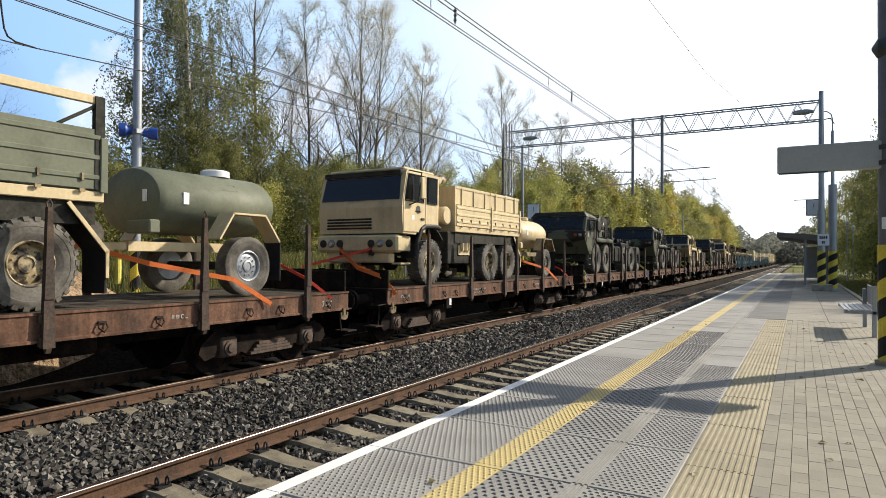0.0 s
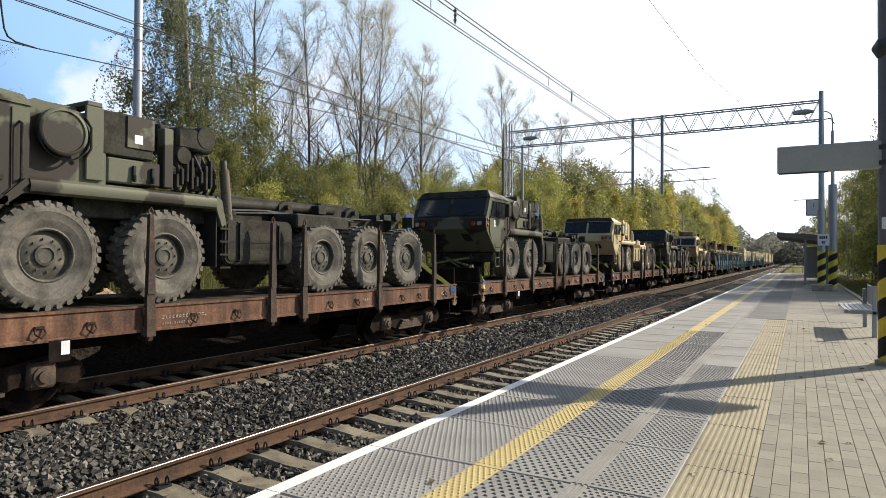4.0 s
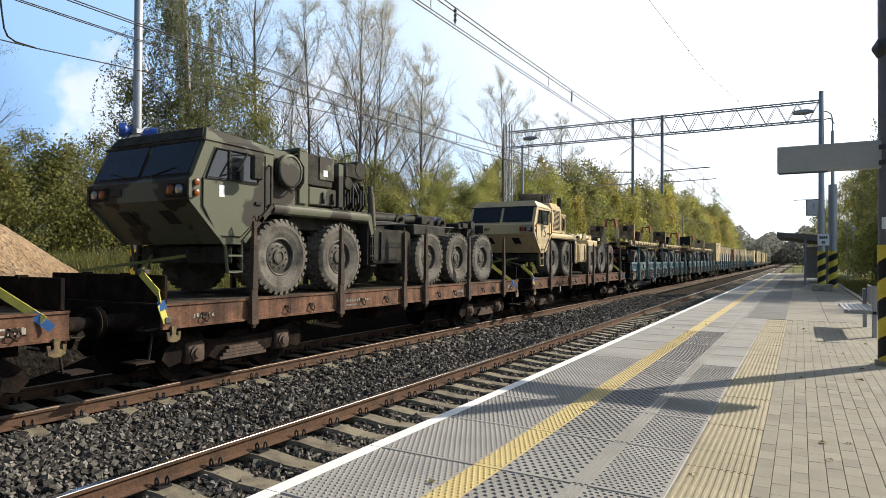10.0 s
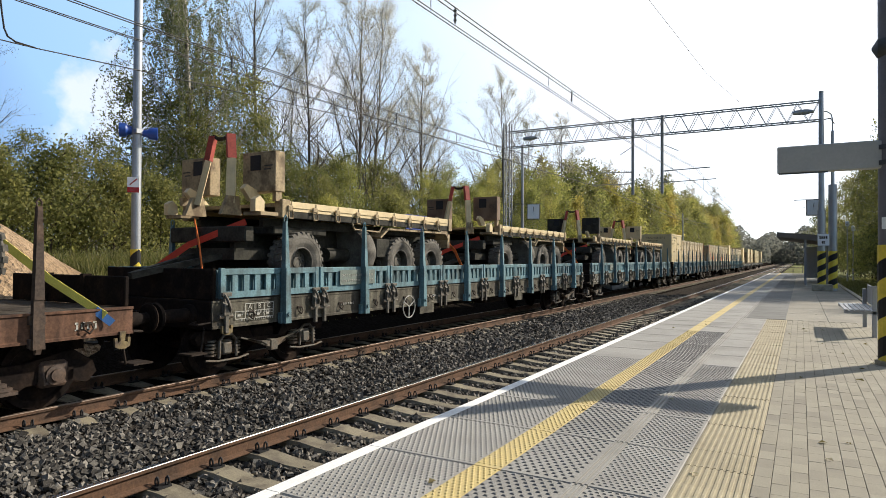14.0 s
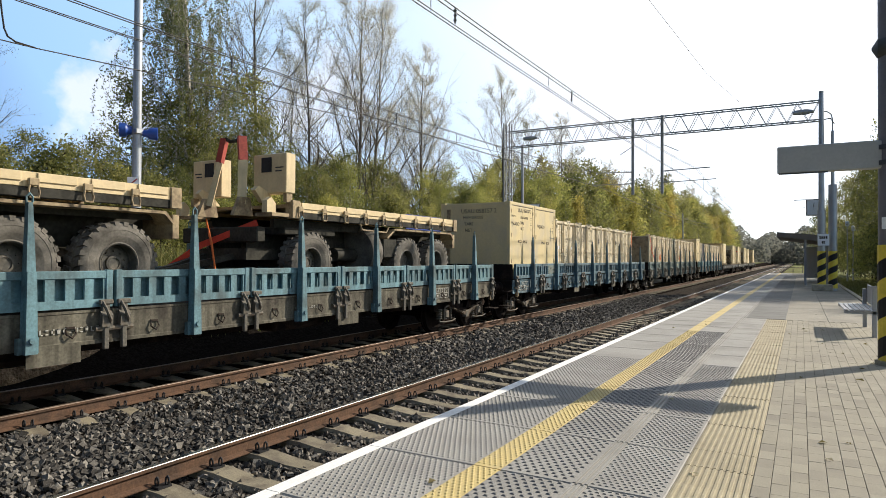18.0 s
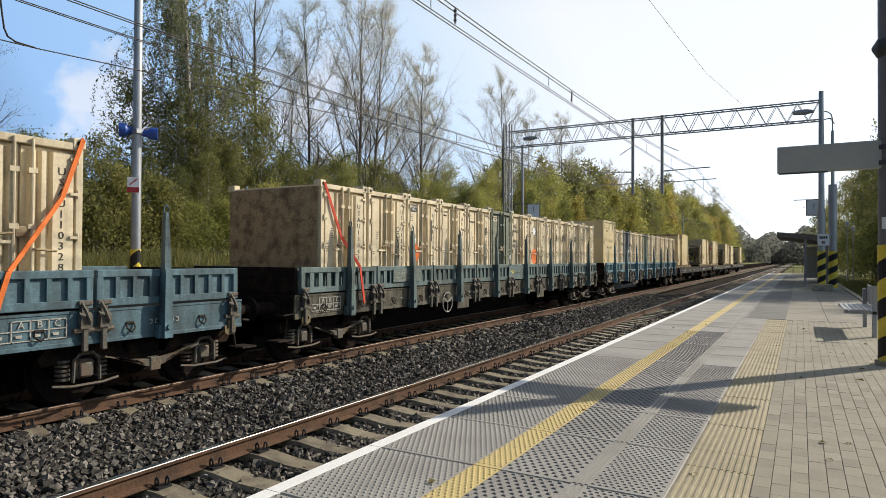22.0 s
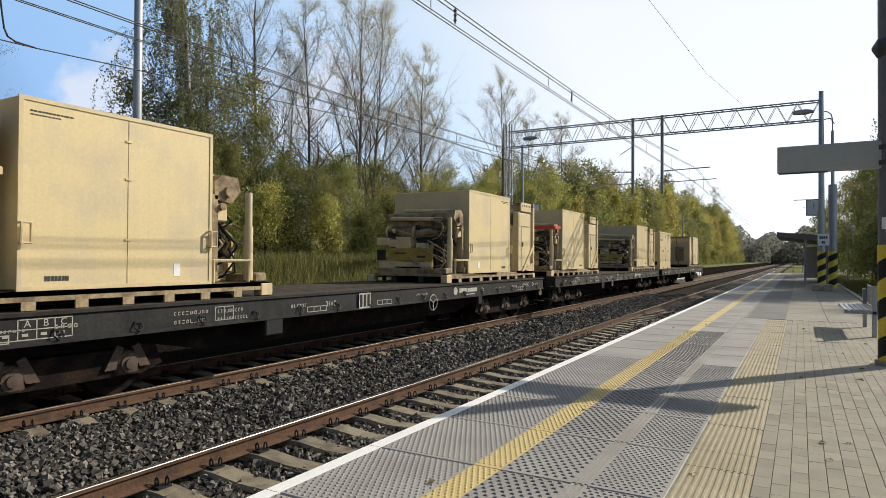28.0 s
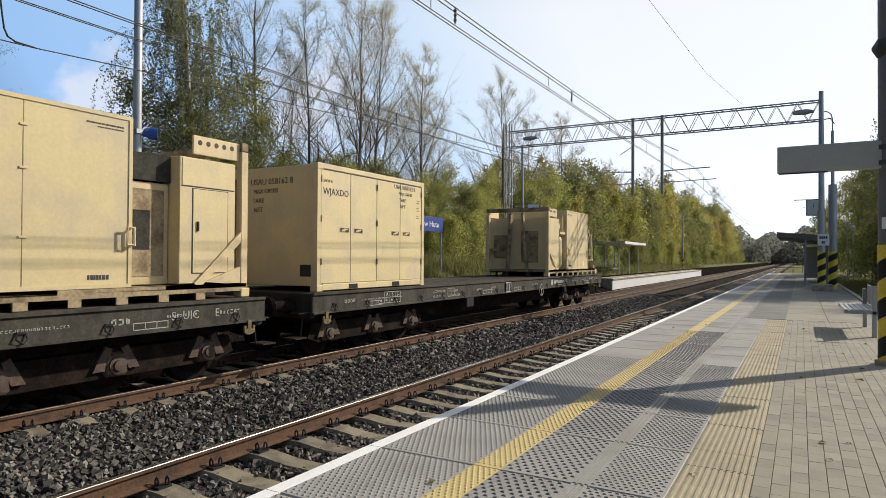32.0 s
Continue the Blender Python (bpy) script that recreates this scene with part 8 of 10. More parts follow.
def on_end(x, z, y=-0.003):
    return Matrix.Translation((x, y, z)) @ Euler((math.pi / 2, 0, 0)).to_matrix().to_4x4()


def smooth_container(u, dy, l, doors, writing, end_writing, label, h=2.40):
    """Short sand-coloured container with flat walls and doors along its side."""
    th = thing("short_container", label, "container", "smooth sand-coloured containers")
    z0, w = 1.26, 1.219
    body = part("shell", Shape().box(-w + 0.01, 0.01, z0 + 0.10, w - 0.03, l - 0.01, z0 + h - 0.02, 0.01), M_CREAM, th)
    for y in (0, l - 0.1):
        part("corner_post", Shape().box(w - 0.10, y, z0 + 0.1, w, y + 0.1, z0 + h - 0.1), M_CREAM, th)
        part("corner_post", Shape().box(-w, y, z0 + 0.1, -w + 0.1, y + 0.1, z0 + h - 0.1), M_CREAM, th)
    part("top_rail", Shape().box(w - 0.06, 0.1, z0 + h - 0.10, w, l - 0.1, z0 + h, 0.008), M_CREAM, th)
    part("bottom_rail", Shape().box(w - 0.06, 0.16, z0 + 0.02, w, l - 0.16, z0 + 0.14, 0.008), M_CREAM, th)
    part("fork_pocket", Shape().box(w - 0.02, l * 0.25, z0 + 0.03, w + 0.003, l * 0.25 + 0.28, z0 + 0.12).cut().box(w - 0.02, l * 0.65, z0 + 0.03, w + 0.003, l * 0.65 + 0.28, z0 + 0.12), M_BLACK, th)
    corner_castings(th, l, h, w, z0, M_CREAM)
    n = doors
    dw = (l - 0.22) / n
    for k in range(n):
        d = part("door", Shape().box(w - 0.045, 0.11 + dw * k + 0.006, z0 + 0.15, w - 0.012, 0.11 + dw * (k + 1) - 0.006, z0 + h - 0.11, 0.006), M_CREAM, th)
        a = 0.11 + dw * (k + (0.62 if k % 2 == 0 else 0.12))
        part("lock_box", Shape().box(w - 0.013, a, z0 + 1.13, w - 0.006, a + dw * 0.32, z0 + 1.22, 0.002), M_TANDIRTSHADE, d, "recessed lock plate")
        part("lock_slot", Shape().box(w - 0.007, a + 0.02, z0 + 1.145, w - 0.004, a + dw * 0.13, z0 + 1.205).cut().box(w - 0.007, a + dw * 0.18, z0 + 1.145, w - 0.004, a + dw * 0.30, z0 + 1.205), M_BLACK, d)
        part("lock_handle", Shape().beam((w - 0.002, a + 0.05, z0 + 1.16), (w - 0.002, a + dw * 0.25, z0 + 1.19), 0.012, 0.03), M_CREAM, d)
        for zz in (0.5, 1.3, 2.05):
            part("hinge", Shape().tube((w - 0.005, 0.11 + dw * (k if k % 2 == 0 else k + 1), z0 + zz), (w - 0.005, 0.11 + dw * (k if k % 2 == 0 else k + 1), z0 + zz + 0.12), 0.02, n=8), M_TANDIRTSHADE, d)
    for body_text, size, y, z in writing:
        letters(th, body_text, size, M_STENCIL, on_side(y, z, w - 0.009), 1.0, "black stencilled marking")
    bars = Shape()
    rng = random.Random(int(u * 10))
    for k in range(3):
        for j in range(2):
            bars.box(w - 0.010, l - 0.32, z0 + 1.95 - 0.175 * k - 0.055 * j, w - 0.0085, l - 0.32 + rng.uniform(0.07, 0.14), z0 + 1.963 - 0.175 * k - 0.055 * j)
    part("small_print", bars, M_STENCIL, th, "tiny figures as plain bars")
    for k in range(n + 1):
        part("door_gap", Shape().box(w - 0.0445, 0.11 + dw * k - 0.008, z0 + 0.16, w - 0.030, 0.11 + dw * k + 0.008, z0 + h - 0.12), M_STENCIL, th)
    part("top_gap", Shape().box(w - 0.046, 0.12, z0 + h - 0.118, w - 0.008, l - 0.12, z0 + h - 0.104), M_STENCIL, th)
    for body_text, size, x, z in end_writing:
        letters(th, body_text, size, M_STENCIL, on_end(x, z, 0.006), 1.0, "black stencilled marking")
    if l > 3:
        part("end_vent", Shape().box(0.80, 0.002, z0 + 0.28, 1.06, 0.011, z0 + 0.50), M_OLIVEDARK, th, "dark louvre in the end wall")
    if not end_writing:
        hm = Shape().beam((w - 0.008, l * 0.77, z0 + 1.25), (w - 0.008, l * 0.77, z0 + 1.72), 0.004, 0.014).beam((w - 0.006, l * 0.70, z0 + 1.38), (w - 0.006, l * 0.92, z0 + 1.36), 0.004, 0.014).beam((w - 0.006, l * 0.72, z0 + 1.62), (w - 0.006, l * 0.90, z0 + 1.58), 0.004, 0.014)
        part("brush_mark", hm, M_BOARD, th, "thin grey brushed lines")
    part("end_recess", Shape().box(-1.0, 0.004, z0 + 0.2, -0.86, 0.012, z0 + 2.2), M_TANDIRTSHADE, th)
    return on_train(th, u + dy)


DOOR_RIBS = ((0.135, 0.405), (0.455, 0.535), (0.575, 0.655))


def small_container_meshes(paint):
    l, h, w, z0 = 1.455, 2.08, 1.219, 1.255
    me = {}
    s = Shape().box(-w + 0.03, 0.035, z0, w - 0.12, l - 0.035, z0 + h - 0.07)
    # corrugated end walls
    for k in range(9):
        x = -w + 0.14 + 0.255 * k
        s.prism([(x, 0.035), (x + 0.05, 0.004), (x + 0.14, 0.004), (x + 0.19, 0.035)], "z", z0 + 0.12, z0 + h - 0.14)
    me["shell"] = s.mesh("shell", paint)
    fr = Shape()
    for y in (0.030, l - 0.115):
        fr.box(w - 0.12, y, z0 + 0.1, w, y + 0.085, z0 + h - 0.1, 0.006)
    fr.box(w - 0.12, 0.1, z0 + h - 0.14, w, l - 0.1, z0 + h - 0.05, 0.006).box(w - 0.12, 0.1, z0 + 0.02, w, l - 0.1, z0 + 0.13)
    me["frame"] = fr.mesh("frame", paint)
    d = Shape().box(w - 0.11, 0.12, z0 + 0.145, w - 0.072, l / 2 - 0.015, z0 + h - 0.155)
    for a, b in DOOR_RIBS:
        d.prism([(w - 0.073, a), (w + 0.004, a + 0.014), (w + 0.004, b - 0.014), (w - 0.073, b)], "z", z0 + 0.20, z0 + h - 0.2)
    me["door_a"] = d.mesh("door", paint)
    d2 = Shape().box(w - 0.11, l / 2 + 0.015, z0 + 0.145, w - 0.072, l - 0.12, z0 + h - 0.155)
    for a, b in DOOR_RIBS:
        d2.prism([(w - 0.073, l - a), (w + 0.004, l - a - 0.014), (w + 0.004, l - b + 0.014), (w - 0.073, l - b)], "z", z0 + 0.20, z0 + h - 0.2)
    me["door_b"] = d2.mesh("door", paint)
    b = Shape()
    for a in (l / 2 - 0.10, l / 2 + 0.10):
        b.tube((w + 0.022, a, z0 + 0.10), (w + 0.022, a, z0 + h - 0.08), 0.019, n=8)
        for zz in (0.3, 0.95, 1.6):
            b.box(w - 0.03, a - 0.05, z0 + zz, w + 0.04, a + 0.05, z0 + zz + 0.06)
    b.beam((w + 0.02, l / 2 - 0.1, z0 + 0.8), (w + 0.02, l / 2 - 0.38, z0 + 0.80), 0.015, 0.035)
    for y, sy in ((0.10, 1), (l - 0.10, -1)):
        for zz in (0.32, 0.85, 1.38, 1.80):
            b.box(w - 0.004, min(y, y + sy * 0.10), z0 + zz, w + 0.030, max(y, y + sy * 0.10), z0 + zz + 0.035)
            b.tube((w + 0.012, y, z0 + zz - 0.03), (w + 0.012, y, z0 + zz + 0.07), 0.02, n=6)
    me["lock_bar"] = b.mesh("lock_bar", paint)
    hd = Shape().path([(w + 0.03, l / 2 + 0.10, z0 + 0.72), (w + 0.06, l / 2 + 0.14, z0 + 0.72), (w + 0.06, l / 2 + 0.36, z0 + 0.70)], 0.014, 6).path([(w + 0.03, l / 2 - 0.10, z0 + 0.9), (w + 0.06, l / 2 - 0.16, z0 + 0.9), (w + 0.06, l / 2 - 0.30, z0 + 0.88)], 0.014, 6)
    me["lock_handle"] = hd.mesh("lock_handle", M_TANDIRTSHADE)
    c = Shape()
    for y in (0.0, l - 0.16):
        for zz in (z0 - 0.0, z0 + h - 0.12):
            for x in (-w, w - 0.165):
                c.box(x - 0.004, y, zz, x + 0.175, y + 0.16, zz + 0.135, 0.012)
    me["corner_casting"] = c.mesh("corner_casting", paint)
    c = Shape()
    for y in (0.0, l - 0.16):
        for zz in (z0, z0 + h - 0.12):
            c.lathe([(0.036, 0), (0.036, 0.004)], (w + 0.0095, y + 0.08, zz + 0.066), "x", 10)
    me["casting_hole"] = c.mesh("casting_hole", M_BLACK)
    return me


M_QUAD = [surface("weathered_sand_container_paint", (0.76, 0.655, 0.455), 0.65, var=0.10, scale=1.3, fine=24, second=(0.60, 0.505, 0.35), streak=0.22, rand=0.09, bump=0.05),
          surface("dull_green_container_paint", (0.20, 0.22, 0.16), 0.65, var=0.12, scale=2.0, fine=24, second=(0.16, 0.17, 0.12), streak=0.25, rand=0.1, bump=0.04),
          surface("dull_blue_grey_container_paint", (0.13, 0.14, 0.15), 0.65, var=0.15, scale=2.0, fine=24, second=(0.09, 0.095, 0.10), streak=0.25, rand=0.1, bump=0.04)]
QUAD_ME = [small_container_meshes(m) for m in M_QUAD]
CODES = ["USAU150435", "USAU110328", "USAU156442", "USAU110901", "USAU100368", "USAU110297"]


WORDS = {206: (("UNIT", 0.13, 0.30, 1.62), ("OWNED", 0.12, 0.30, 1.48), ("F0010", 0.13, 0.29, 1.18), ("WAX6TD", 0.11, 0.30, 1.03)), 203: (("WAX6TD", 0.07, 0.27, 1.80), ("F0001", 0.07, 0.27, 1.71)), 204: (("WAX6TD", 0.075, 0.27, 1.62), ("140972", 0.075, 1.17, 1.83)), 208: (("USAU", 0.09, 0.27, 1.78),)}


def small_container(u, kind, seed):
    """Narrow corrugated container with two doors and a locking bar."""
    rng = random.Random(seed)
    th = thing("narrow_container", "narrow sand-coloured corrugated container with vertical stencilling" if kind == 0 else "narrow dull green corrugated container among sand-coloured ones" if kind == 1 else "narrow dark blue-grey corrugated container among sand-coloured ones", "container", "narrow corrugated containers")
    for nm, me in QUAD_ME[kind].items():
        ob = new("door" if nm.startswith("door") else nm, me)
        ob.parent = th
    w, l, z0 = 1.219, 1.455, 1.255
    mk = M_STENCIL if kind == 0 else M_STENCILWHITE
    code = {201: "USAU158612", 202: "USAU110328", 205: "USAU056447", 206: "USAU110286"}.get(seed) or rng.choice(CODES)
    letters(th, "\n".join(code), 0.128, mk, on_side(l - (0.20 if seed in (201, 205, 206) else 0.29), z0 + 1.08, w + 0.007), 1.15, "stacked stencilled number")
    for body, size, y, z in WORDS.get(seed, ()):
        letters(th, body, size, mk, on_side(y, z0 + z, w + 0.007), 1.0, "stencilled word")
    if seed == 201:
        letters(th, "WJAXDO", 0.17, mk, on_side(l - 0.34, z0 + 0.98, w + 0.007) @ Matrix.Rotation(math.pi / 2, 4, "Z"), 1.0, "black stencilled word on its side")
    s = Shape()
    for k in range(rng.randint(2, 4)):
        y, z = rng.choice((0.17, 0.30)), z0 + rng.uniform(0.75, 1.75)
        for j in range(rng.randint(2, 5)):
            for i in range(3):
                s.box(w + 0.003, y + 0.028 * i, z - 0.045 * j, w + 0.0065, y + 0.028 * i + rng.uniform(0.010, 0.018), z - 0.045 * j + 0.020)
    part("small_print", s, mk, th, "faded markings as plain bars")
    r = rng.uniform(0.22, 1.0)
    y = rng.choice((0.26, 1.07))
    if r < 0.5:
        part("sticker", Shape().box(w + 0.004, y, z0 + 1.0, w + 0.008, y + 0.11, z0 + 1.10), M_SIGNWHITE, th, "white paper sticker")
    elif r < 0.65:
        part("sticker", Shape().box(w + 0.004, y, z0 + 1.3, w + 0.008, y + 0.12, z0 + 1.5), M_STENCIL, th, "dark document pouch")
    if seed == 202:
        part("round_sticker", Shape().lathe([(0.21, 0), (0.21, 0.003)], (w + 0.006, 0.33, z0 + 0.76), "x", 24), M_ORANGE, th, "large round orange sticker")
        part("name_plate", Shape().box(w + 0.003, 0.15, z0 + 1.70, w + 0.006, 0.42, z0 + 1.87), M_STENCIL, th, "dark plate with white letters")
        letters(th, "WAX6TD\nF0010", 0.065, M_SIGNWHITE, on_side(0.285, z0 + 1.785, w + 0.008), 1.0, "white letters")
        part("patch", Shape().box(w + 0.0045, l - 0.405, z0 + 1.05, w + 0.0065, l - 0.34, z0 + 1.55), M_STENCIL, th, "painted-out grey patch")
    if seed == 205:
        part("name_plate", Shape().box(w + 0.003, 0.15, z0 + 1.72, w + 0.006, 0.42, z0 + 1.87), M_QUAD[0], th, "sand-coloured painted patch with dark letters")
        letters(th, "WAX6TD\nF0001", 0.06, M_STENCIL, on_side(0.285, z0 + 1.795, w + 0.008), 1.0, "black letters")
        for dz in (0.62, 0.80):
            part("sticker", Shape().box(w + 0.004, l - 0.13, z0 + dz, w + 0.008, l - 0.05, z0 + dz + 0.13), M_SIGNWHITE, th, "white paper sticker")
    if seed == 207:
        part("round_sticker", Shape().lathe([(0.25, 0), (0.25, 0.003)], (w + 0.006, 0.42, z0 + 0.72), "x", 24), M_ORANGE, th, "large round orange sticker")
        part("diamond_sticker", Shape().prism([(0.22, 2.80), (0.38, 2.96), (0.54, 2.80), (0.38, 2.64)], "x", w + 0.006, w + 0.009), M_SIGNWHITE, th, "white diamond hazard sticker")
        part("diamond_border", Shape().prism([(0.19, 2.80), (0.38, 2.99), (0.57, 2.80), (0.38, 2.61)], "x", w + 0.0045, w + 0.0058), M_BLACK, th)
    if seed == 209:
        part("cross_mark", Shape().beam((w + 0.008, 0.36, 2.52), (w + 0.008, 0.60, 2.82), 0.006, 0.035).beam((w + 0.012, 0.36, 2.82), (w + 0.012, 0.60, 2.52), 0.006, 0.035), M_STENCIL, th, "black painted cross")
    if seed == 200:
        # The end wall's shade is put in by this darker tan panel.
        part("end_panel", Shape().box(-w + 0.06, -0.004, z0 + 0.08, w - 0.06, 0.034, z0 + 1.98, 0.01), M_TANDIRTSHADE, th, "plain flat end wall with its shade in the brown")
    part("seal_plate", Shape().box(w + 0.0, l / 2 - 0.08, z0 + 0.86, w + 0.03, l / 2 + 0.06, z0 + 0.98, 0.006), M_TANDIRTSHADE, th)
    return on_train(th, u)


def cabinet_front(cab, w):
    """Door and upper panel on the cabinet's side."""
    part("door_gap", Shape().box(w - 0.0505, 0.648, 1.648, w - 0.046, 1.312, 2.912), M_STENCIL, cab)
    part("panel_gap", Shape().box(w - 0.0505, 0.528, 2.926, w - 0.046, 1.502, 2.938), M_STENCIL, cab)
    part("cabinet_door", Shape().box(w - 0.05, 0.66, 1.66, w - 0.038, 1.30, 2.90, 0.004), M_CREAM, cab)
    part("cabinet_panel", Shape().box(w - 0.05, 0.54, 2.94, w - 0.04, 1.49, 3.34, 0.004), M_CREAM, cab)
    part("cabinet_handle", Shape().tube((w - 0.03, 1.22, 2.28), (w - 0.03, 1.22, 2.42), 0.02, n=8), M_OLIVEDARK, cab)


def shelter_module(u, y0, flip, seed, compressor):
    """Workshop module on a lifting frame: cabinet, tall shelter and machinery."""
    th = thing("workshop_module", "sand-coloured workshop shelter module on a steel lifting frame", "module", "workshop modules on the last wagons")
    w, zb = 1.219, 1.265
    base = Shape()
    part("base_frame", base.box(-w, 0.3, zb + 0.10, -w + 0.1, 6.2, zb + 0.22).box(w - 0.1, 0.3, zb + 0.10, w, 6.2, zb + 0.22).box(-w, 0.3, zb + 0.16, w, 6.2, zb + 0.22), M_TANDIRTSHADE, th)
    bl = Shape().box(0, 0, zb, 0.03, 0.16, zb + 0.10).mesh("frame_block", M_TANDIRTSHADE)
    for sx in (-1, 1):
        for k in range(8):
            b = new("frame_block", bl)
            b.parent = th
            b.location = (sx * w - (0.03 if sx > 0 else 0), 1.1 + 0.62 * k, 0)
        part("skid", Shape().box(sx * 0.42 - 0.07, 0.3, zb, sx * 0.42 + 0.07, 6.2, zb + 0.16), M_OLIVEDARK, th)
        # lifting frame at the cabinet end
        x = sx * w
        part("frame_post", Shape().box(x - 0.12 if sx > 0 else x, 0.28, zb + 0.15, x if sx > 0 else x + 0.12, 0.42, 3.575, 0.01), M_TAN, th)
        q = Shape().box(x - 0.09 if sx > 0 else x, 0.42, 3.42, x - 0.05 if sx > 0 else x + 0.04, 1.30, 3.70, 0.006)
        pl = part("perforated_plate", q, M_TAN, th)
        for k in range(5):
            part("hole", Shape().lathe([(0.04, 0), (0.04, 0.003 * sx)], (x - 0.05 if sx > 0 else x + 0.04, 0.58 + 0.15 * k, 3.60), "x", 10) if sx > 0 else Shape().lathe([(0.04, 0), (0.04, -0.003)], (x, 0.58 + 0.15 * k, 3.60), "x", 10), M_STENCIL, pl)
        part("diagonal_brace", Shape().beam((x - sx * 0.03, 0.38, 2.25), (x - sx * 0.03, 1.25, zb + 0.2), 0.05, 0.12), M_TAN, th)
        part("foot_gusset", Shape().prism([(0.43, zb + 0.225), (0.75, zb + 0.225), (1.1, zb + 0.26), (0.43, zb + 0.48)], "x", x - 0.07 if sx > 0 else x + 0.004, x - 0.004 if sx > 0 else x + 0.07), M_TAN, th)
        part("corner_casting", Shape().box(x - 0.17 if sx > 0 else x - 0.01, 6.0, zb, x + 0.01 if sx > 0 else x + 0.17, 6.26, zb + 0.20, 0.01).cut().box(x - 0.17 if sx > 0 else x - 0.01, 0.24, zb, x + 0.01 if sx > 0 else x + 0.17, 0.42, zb + 0.14, 0.01), M_TAN, th)
    part("frame_top", Shape().box(-w, 0.28, 3.58, w, 0.42, 3.72, 0.01).box(-w, 0.32, zb + 0.9, -w + 0.5, 0.38, zb + 1.0), M_TANDIRTSHADE, th)
    part("lifting_bar", Shape().beam((0.38, 0.32, zb + 0.15), (0.22, 0.30, 3.55), 0.16, 0.08).cut().beam((-0.38, 0.32, zb + 0.15), (-0.22, 0.30, 3.55), 0.16, 0.08), M_TANDIRTSHADE, th)
    cab = part("cabinet", Shape().box(-w + 0.05, 0.50, 1.50, w - 0.05, 1.53, 3.36, 0.012), M_CREAM, th)
    if compressor:
        for y in (0.55, 1.48):
            for z in (1.6, 2.1, 2.7, 3.25):
                part("bolt", Shape().lathe([(0.018, 0), (0.018, 0.008), (0.008, 0.012)], (w - 0.05, y, z), "x", 8), M_TANDIRTSHADE, cab)
        part("panel_edge", Shape().box(w - 0.052, 0.50, 1.50, w - 0.044, 0.53, 3.36).box(w - 0.052, 1.50, 1.50, w - 0.044, 1.53, 3.36), M_TANDIRTSHADE, cab)
    else:
        cabinet_front(cab, w)
    part("inner_door", Shape().box(0.1, 0.485, 1.75, 0.75, 0.498, 2.9).cut().box(-1.0, 0.47, 1.9, -0.35, 0.498, 2.75), M_TANDIRTSHADE, cab)
    if flip:
        part("inner_cabinet", Shape().box(-w + 0.2, 1.54, 1.50, w - 0.28, 2.25, 2.95, 0.01), M_TAN, th)
        part("dark_louvre", Shape().box(-w + 0.2, 1.54, 2.97, w - 0.24, 2.20, 3.35), M_OLIVEDARK, th, "dark louvred unit")
        part("inner_panel", Shape().box(w - 0.281, 1.62, 1.62, w - 0.27, 2.15, 2.85), M_TANDIRTSHADE, th)
        part("dark_window", Shape().box(w - 0.272, 1.85, 2.0, w - 0.262, 2.1, 2.55), M_OLIVEDARK, th)
    if compressor:
        part("pressure_tank", Shape().lathe([(0.05, 0), (0.16, 0.03), (0.20, 0.10), (0.20, 1.05), (0.16, 1.14), (0.05, 1.18)], (w - 0.26, 1.82, 1.56), "z", 20), M_CREAM, th, "upright pressure tank", True)
        part("tank_shelf", Shape().box(0.3, 1.56, 2.80, w - 0.02, 2.14, 2.90, 0.01).box(0.3, 2.08, 2.9, w - 0.1, 2.14, 3.5), M_TAN, th)
        part("blower", Shape().lathe([(0.08, -0.3), (0.16, -0.24), (0.16, 0.1), (0.10, 0.2)], (w - 0.3, 1.82, 3.10), "y", 16).lathe([(0.1, 0), (0.1, 0.3)], (w - 0.3, 1.65, 3.15), "z", 12), M_CREAM, th, smooth=True)
    sh = part("shelter", Shape().box(-w + 0.01, 2.30, 1.50, w - 0.02, 5.0, 3.74, 0.012), M_CREAM, th)
    part("edge_strip", Shape().box(w - 0.03, 2.29, 1.49, w - 0.008, 2.34, 3.75).box(w - 0.03, 4.96, 1.49, w - 0.008, 5.01, 3.75).box(w - 0.03, 2.34, 3.70, w - 0.008, 4.96, 3.75).box(w - 0.03, 2.34, 1.49, w - 0.008, 4.96, 1.54), M_CREAM, sh)
    part("seam", Shape().box(w - 0.0205, 3.64, 1.54, w - 0.0172, 3.650, 3.70), M_TANDIRTSHADE, sh)
    for zz in (2.1, 2.9, 3.4):
        part("seam_hinge", Shape().box(w - 0.02, 3.60, zz, w - 0.006, 3.69, zz + 0.03, 0.004), M_CREAM, sh)
    for a in (2.30, 4.94):
        part("grab_handle", Shape().path([(w - 0.01, a, 2.05), (w + 0.06, a, 2.05), (w + 0.06, a, 2.28), (w - 0.01, a, 2.28)], 0.014, 6).path([(w + 0.06, a, 2.05), (w + 0.06, a + 0.1, 2.05), (w + 0.06, a + 0.1, 2.28), (w + 0.06, a, 2.28)], 0.012, 6), M_TAN, sh)
    s = Shape()
    bar_text_side(s, w - 0.018, 2.42, 3.58, 0.5, 0.02, 9, seed)
    bar_text_side(s, w - 0.018, 2.42, 3.54, 0.35, 0.015, 7, seed + 1)
    bar_text_side(s, w - 0.018, 2.6, 1.60, 0.28, 0.06, 5, seed + 2)
    part("small_print", s, M_STENCIL, sh, "tiny printed lines as plain bars")
    part("paper_label", Shape().box(w - 0.019, 4.35, 1.62, w - 0.014, 4.46, 1.80), M_SIGNWHITE, sh, "white paper label")
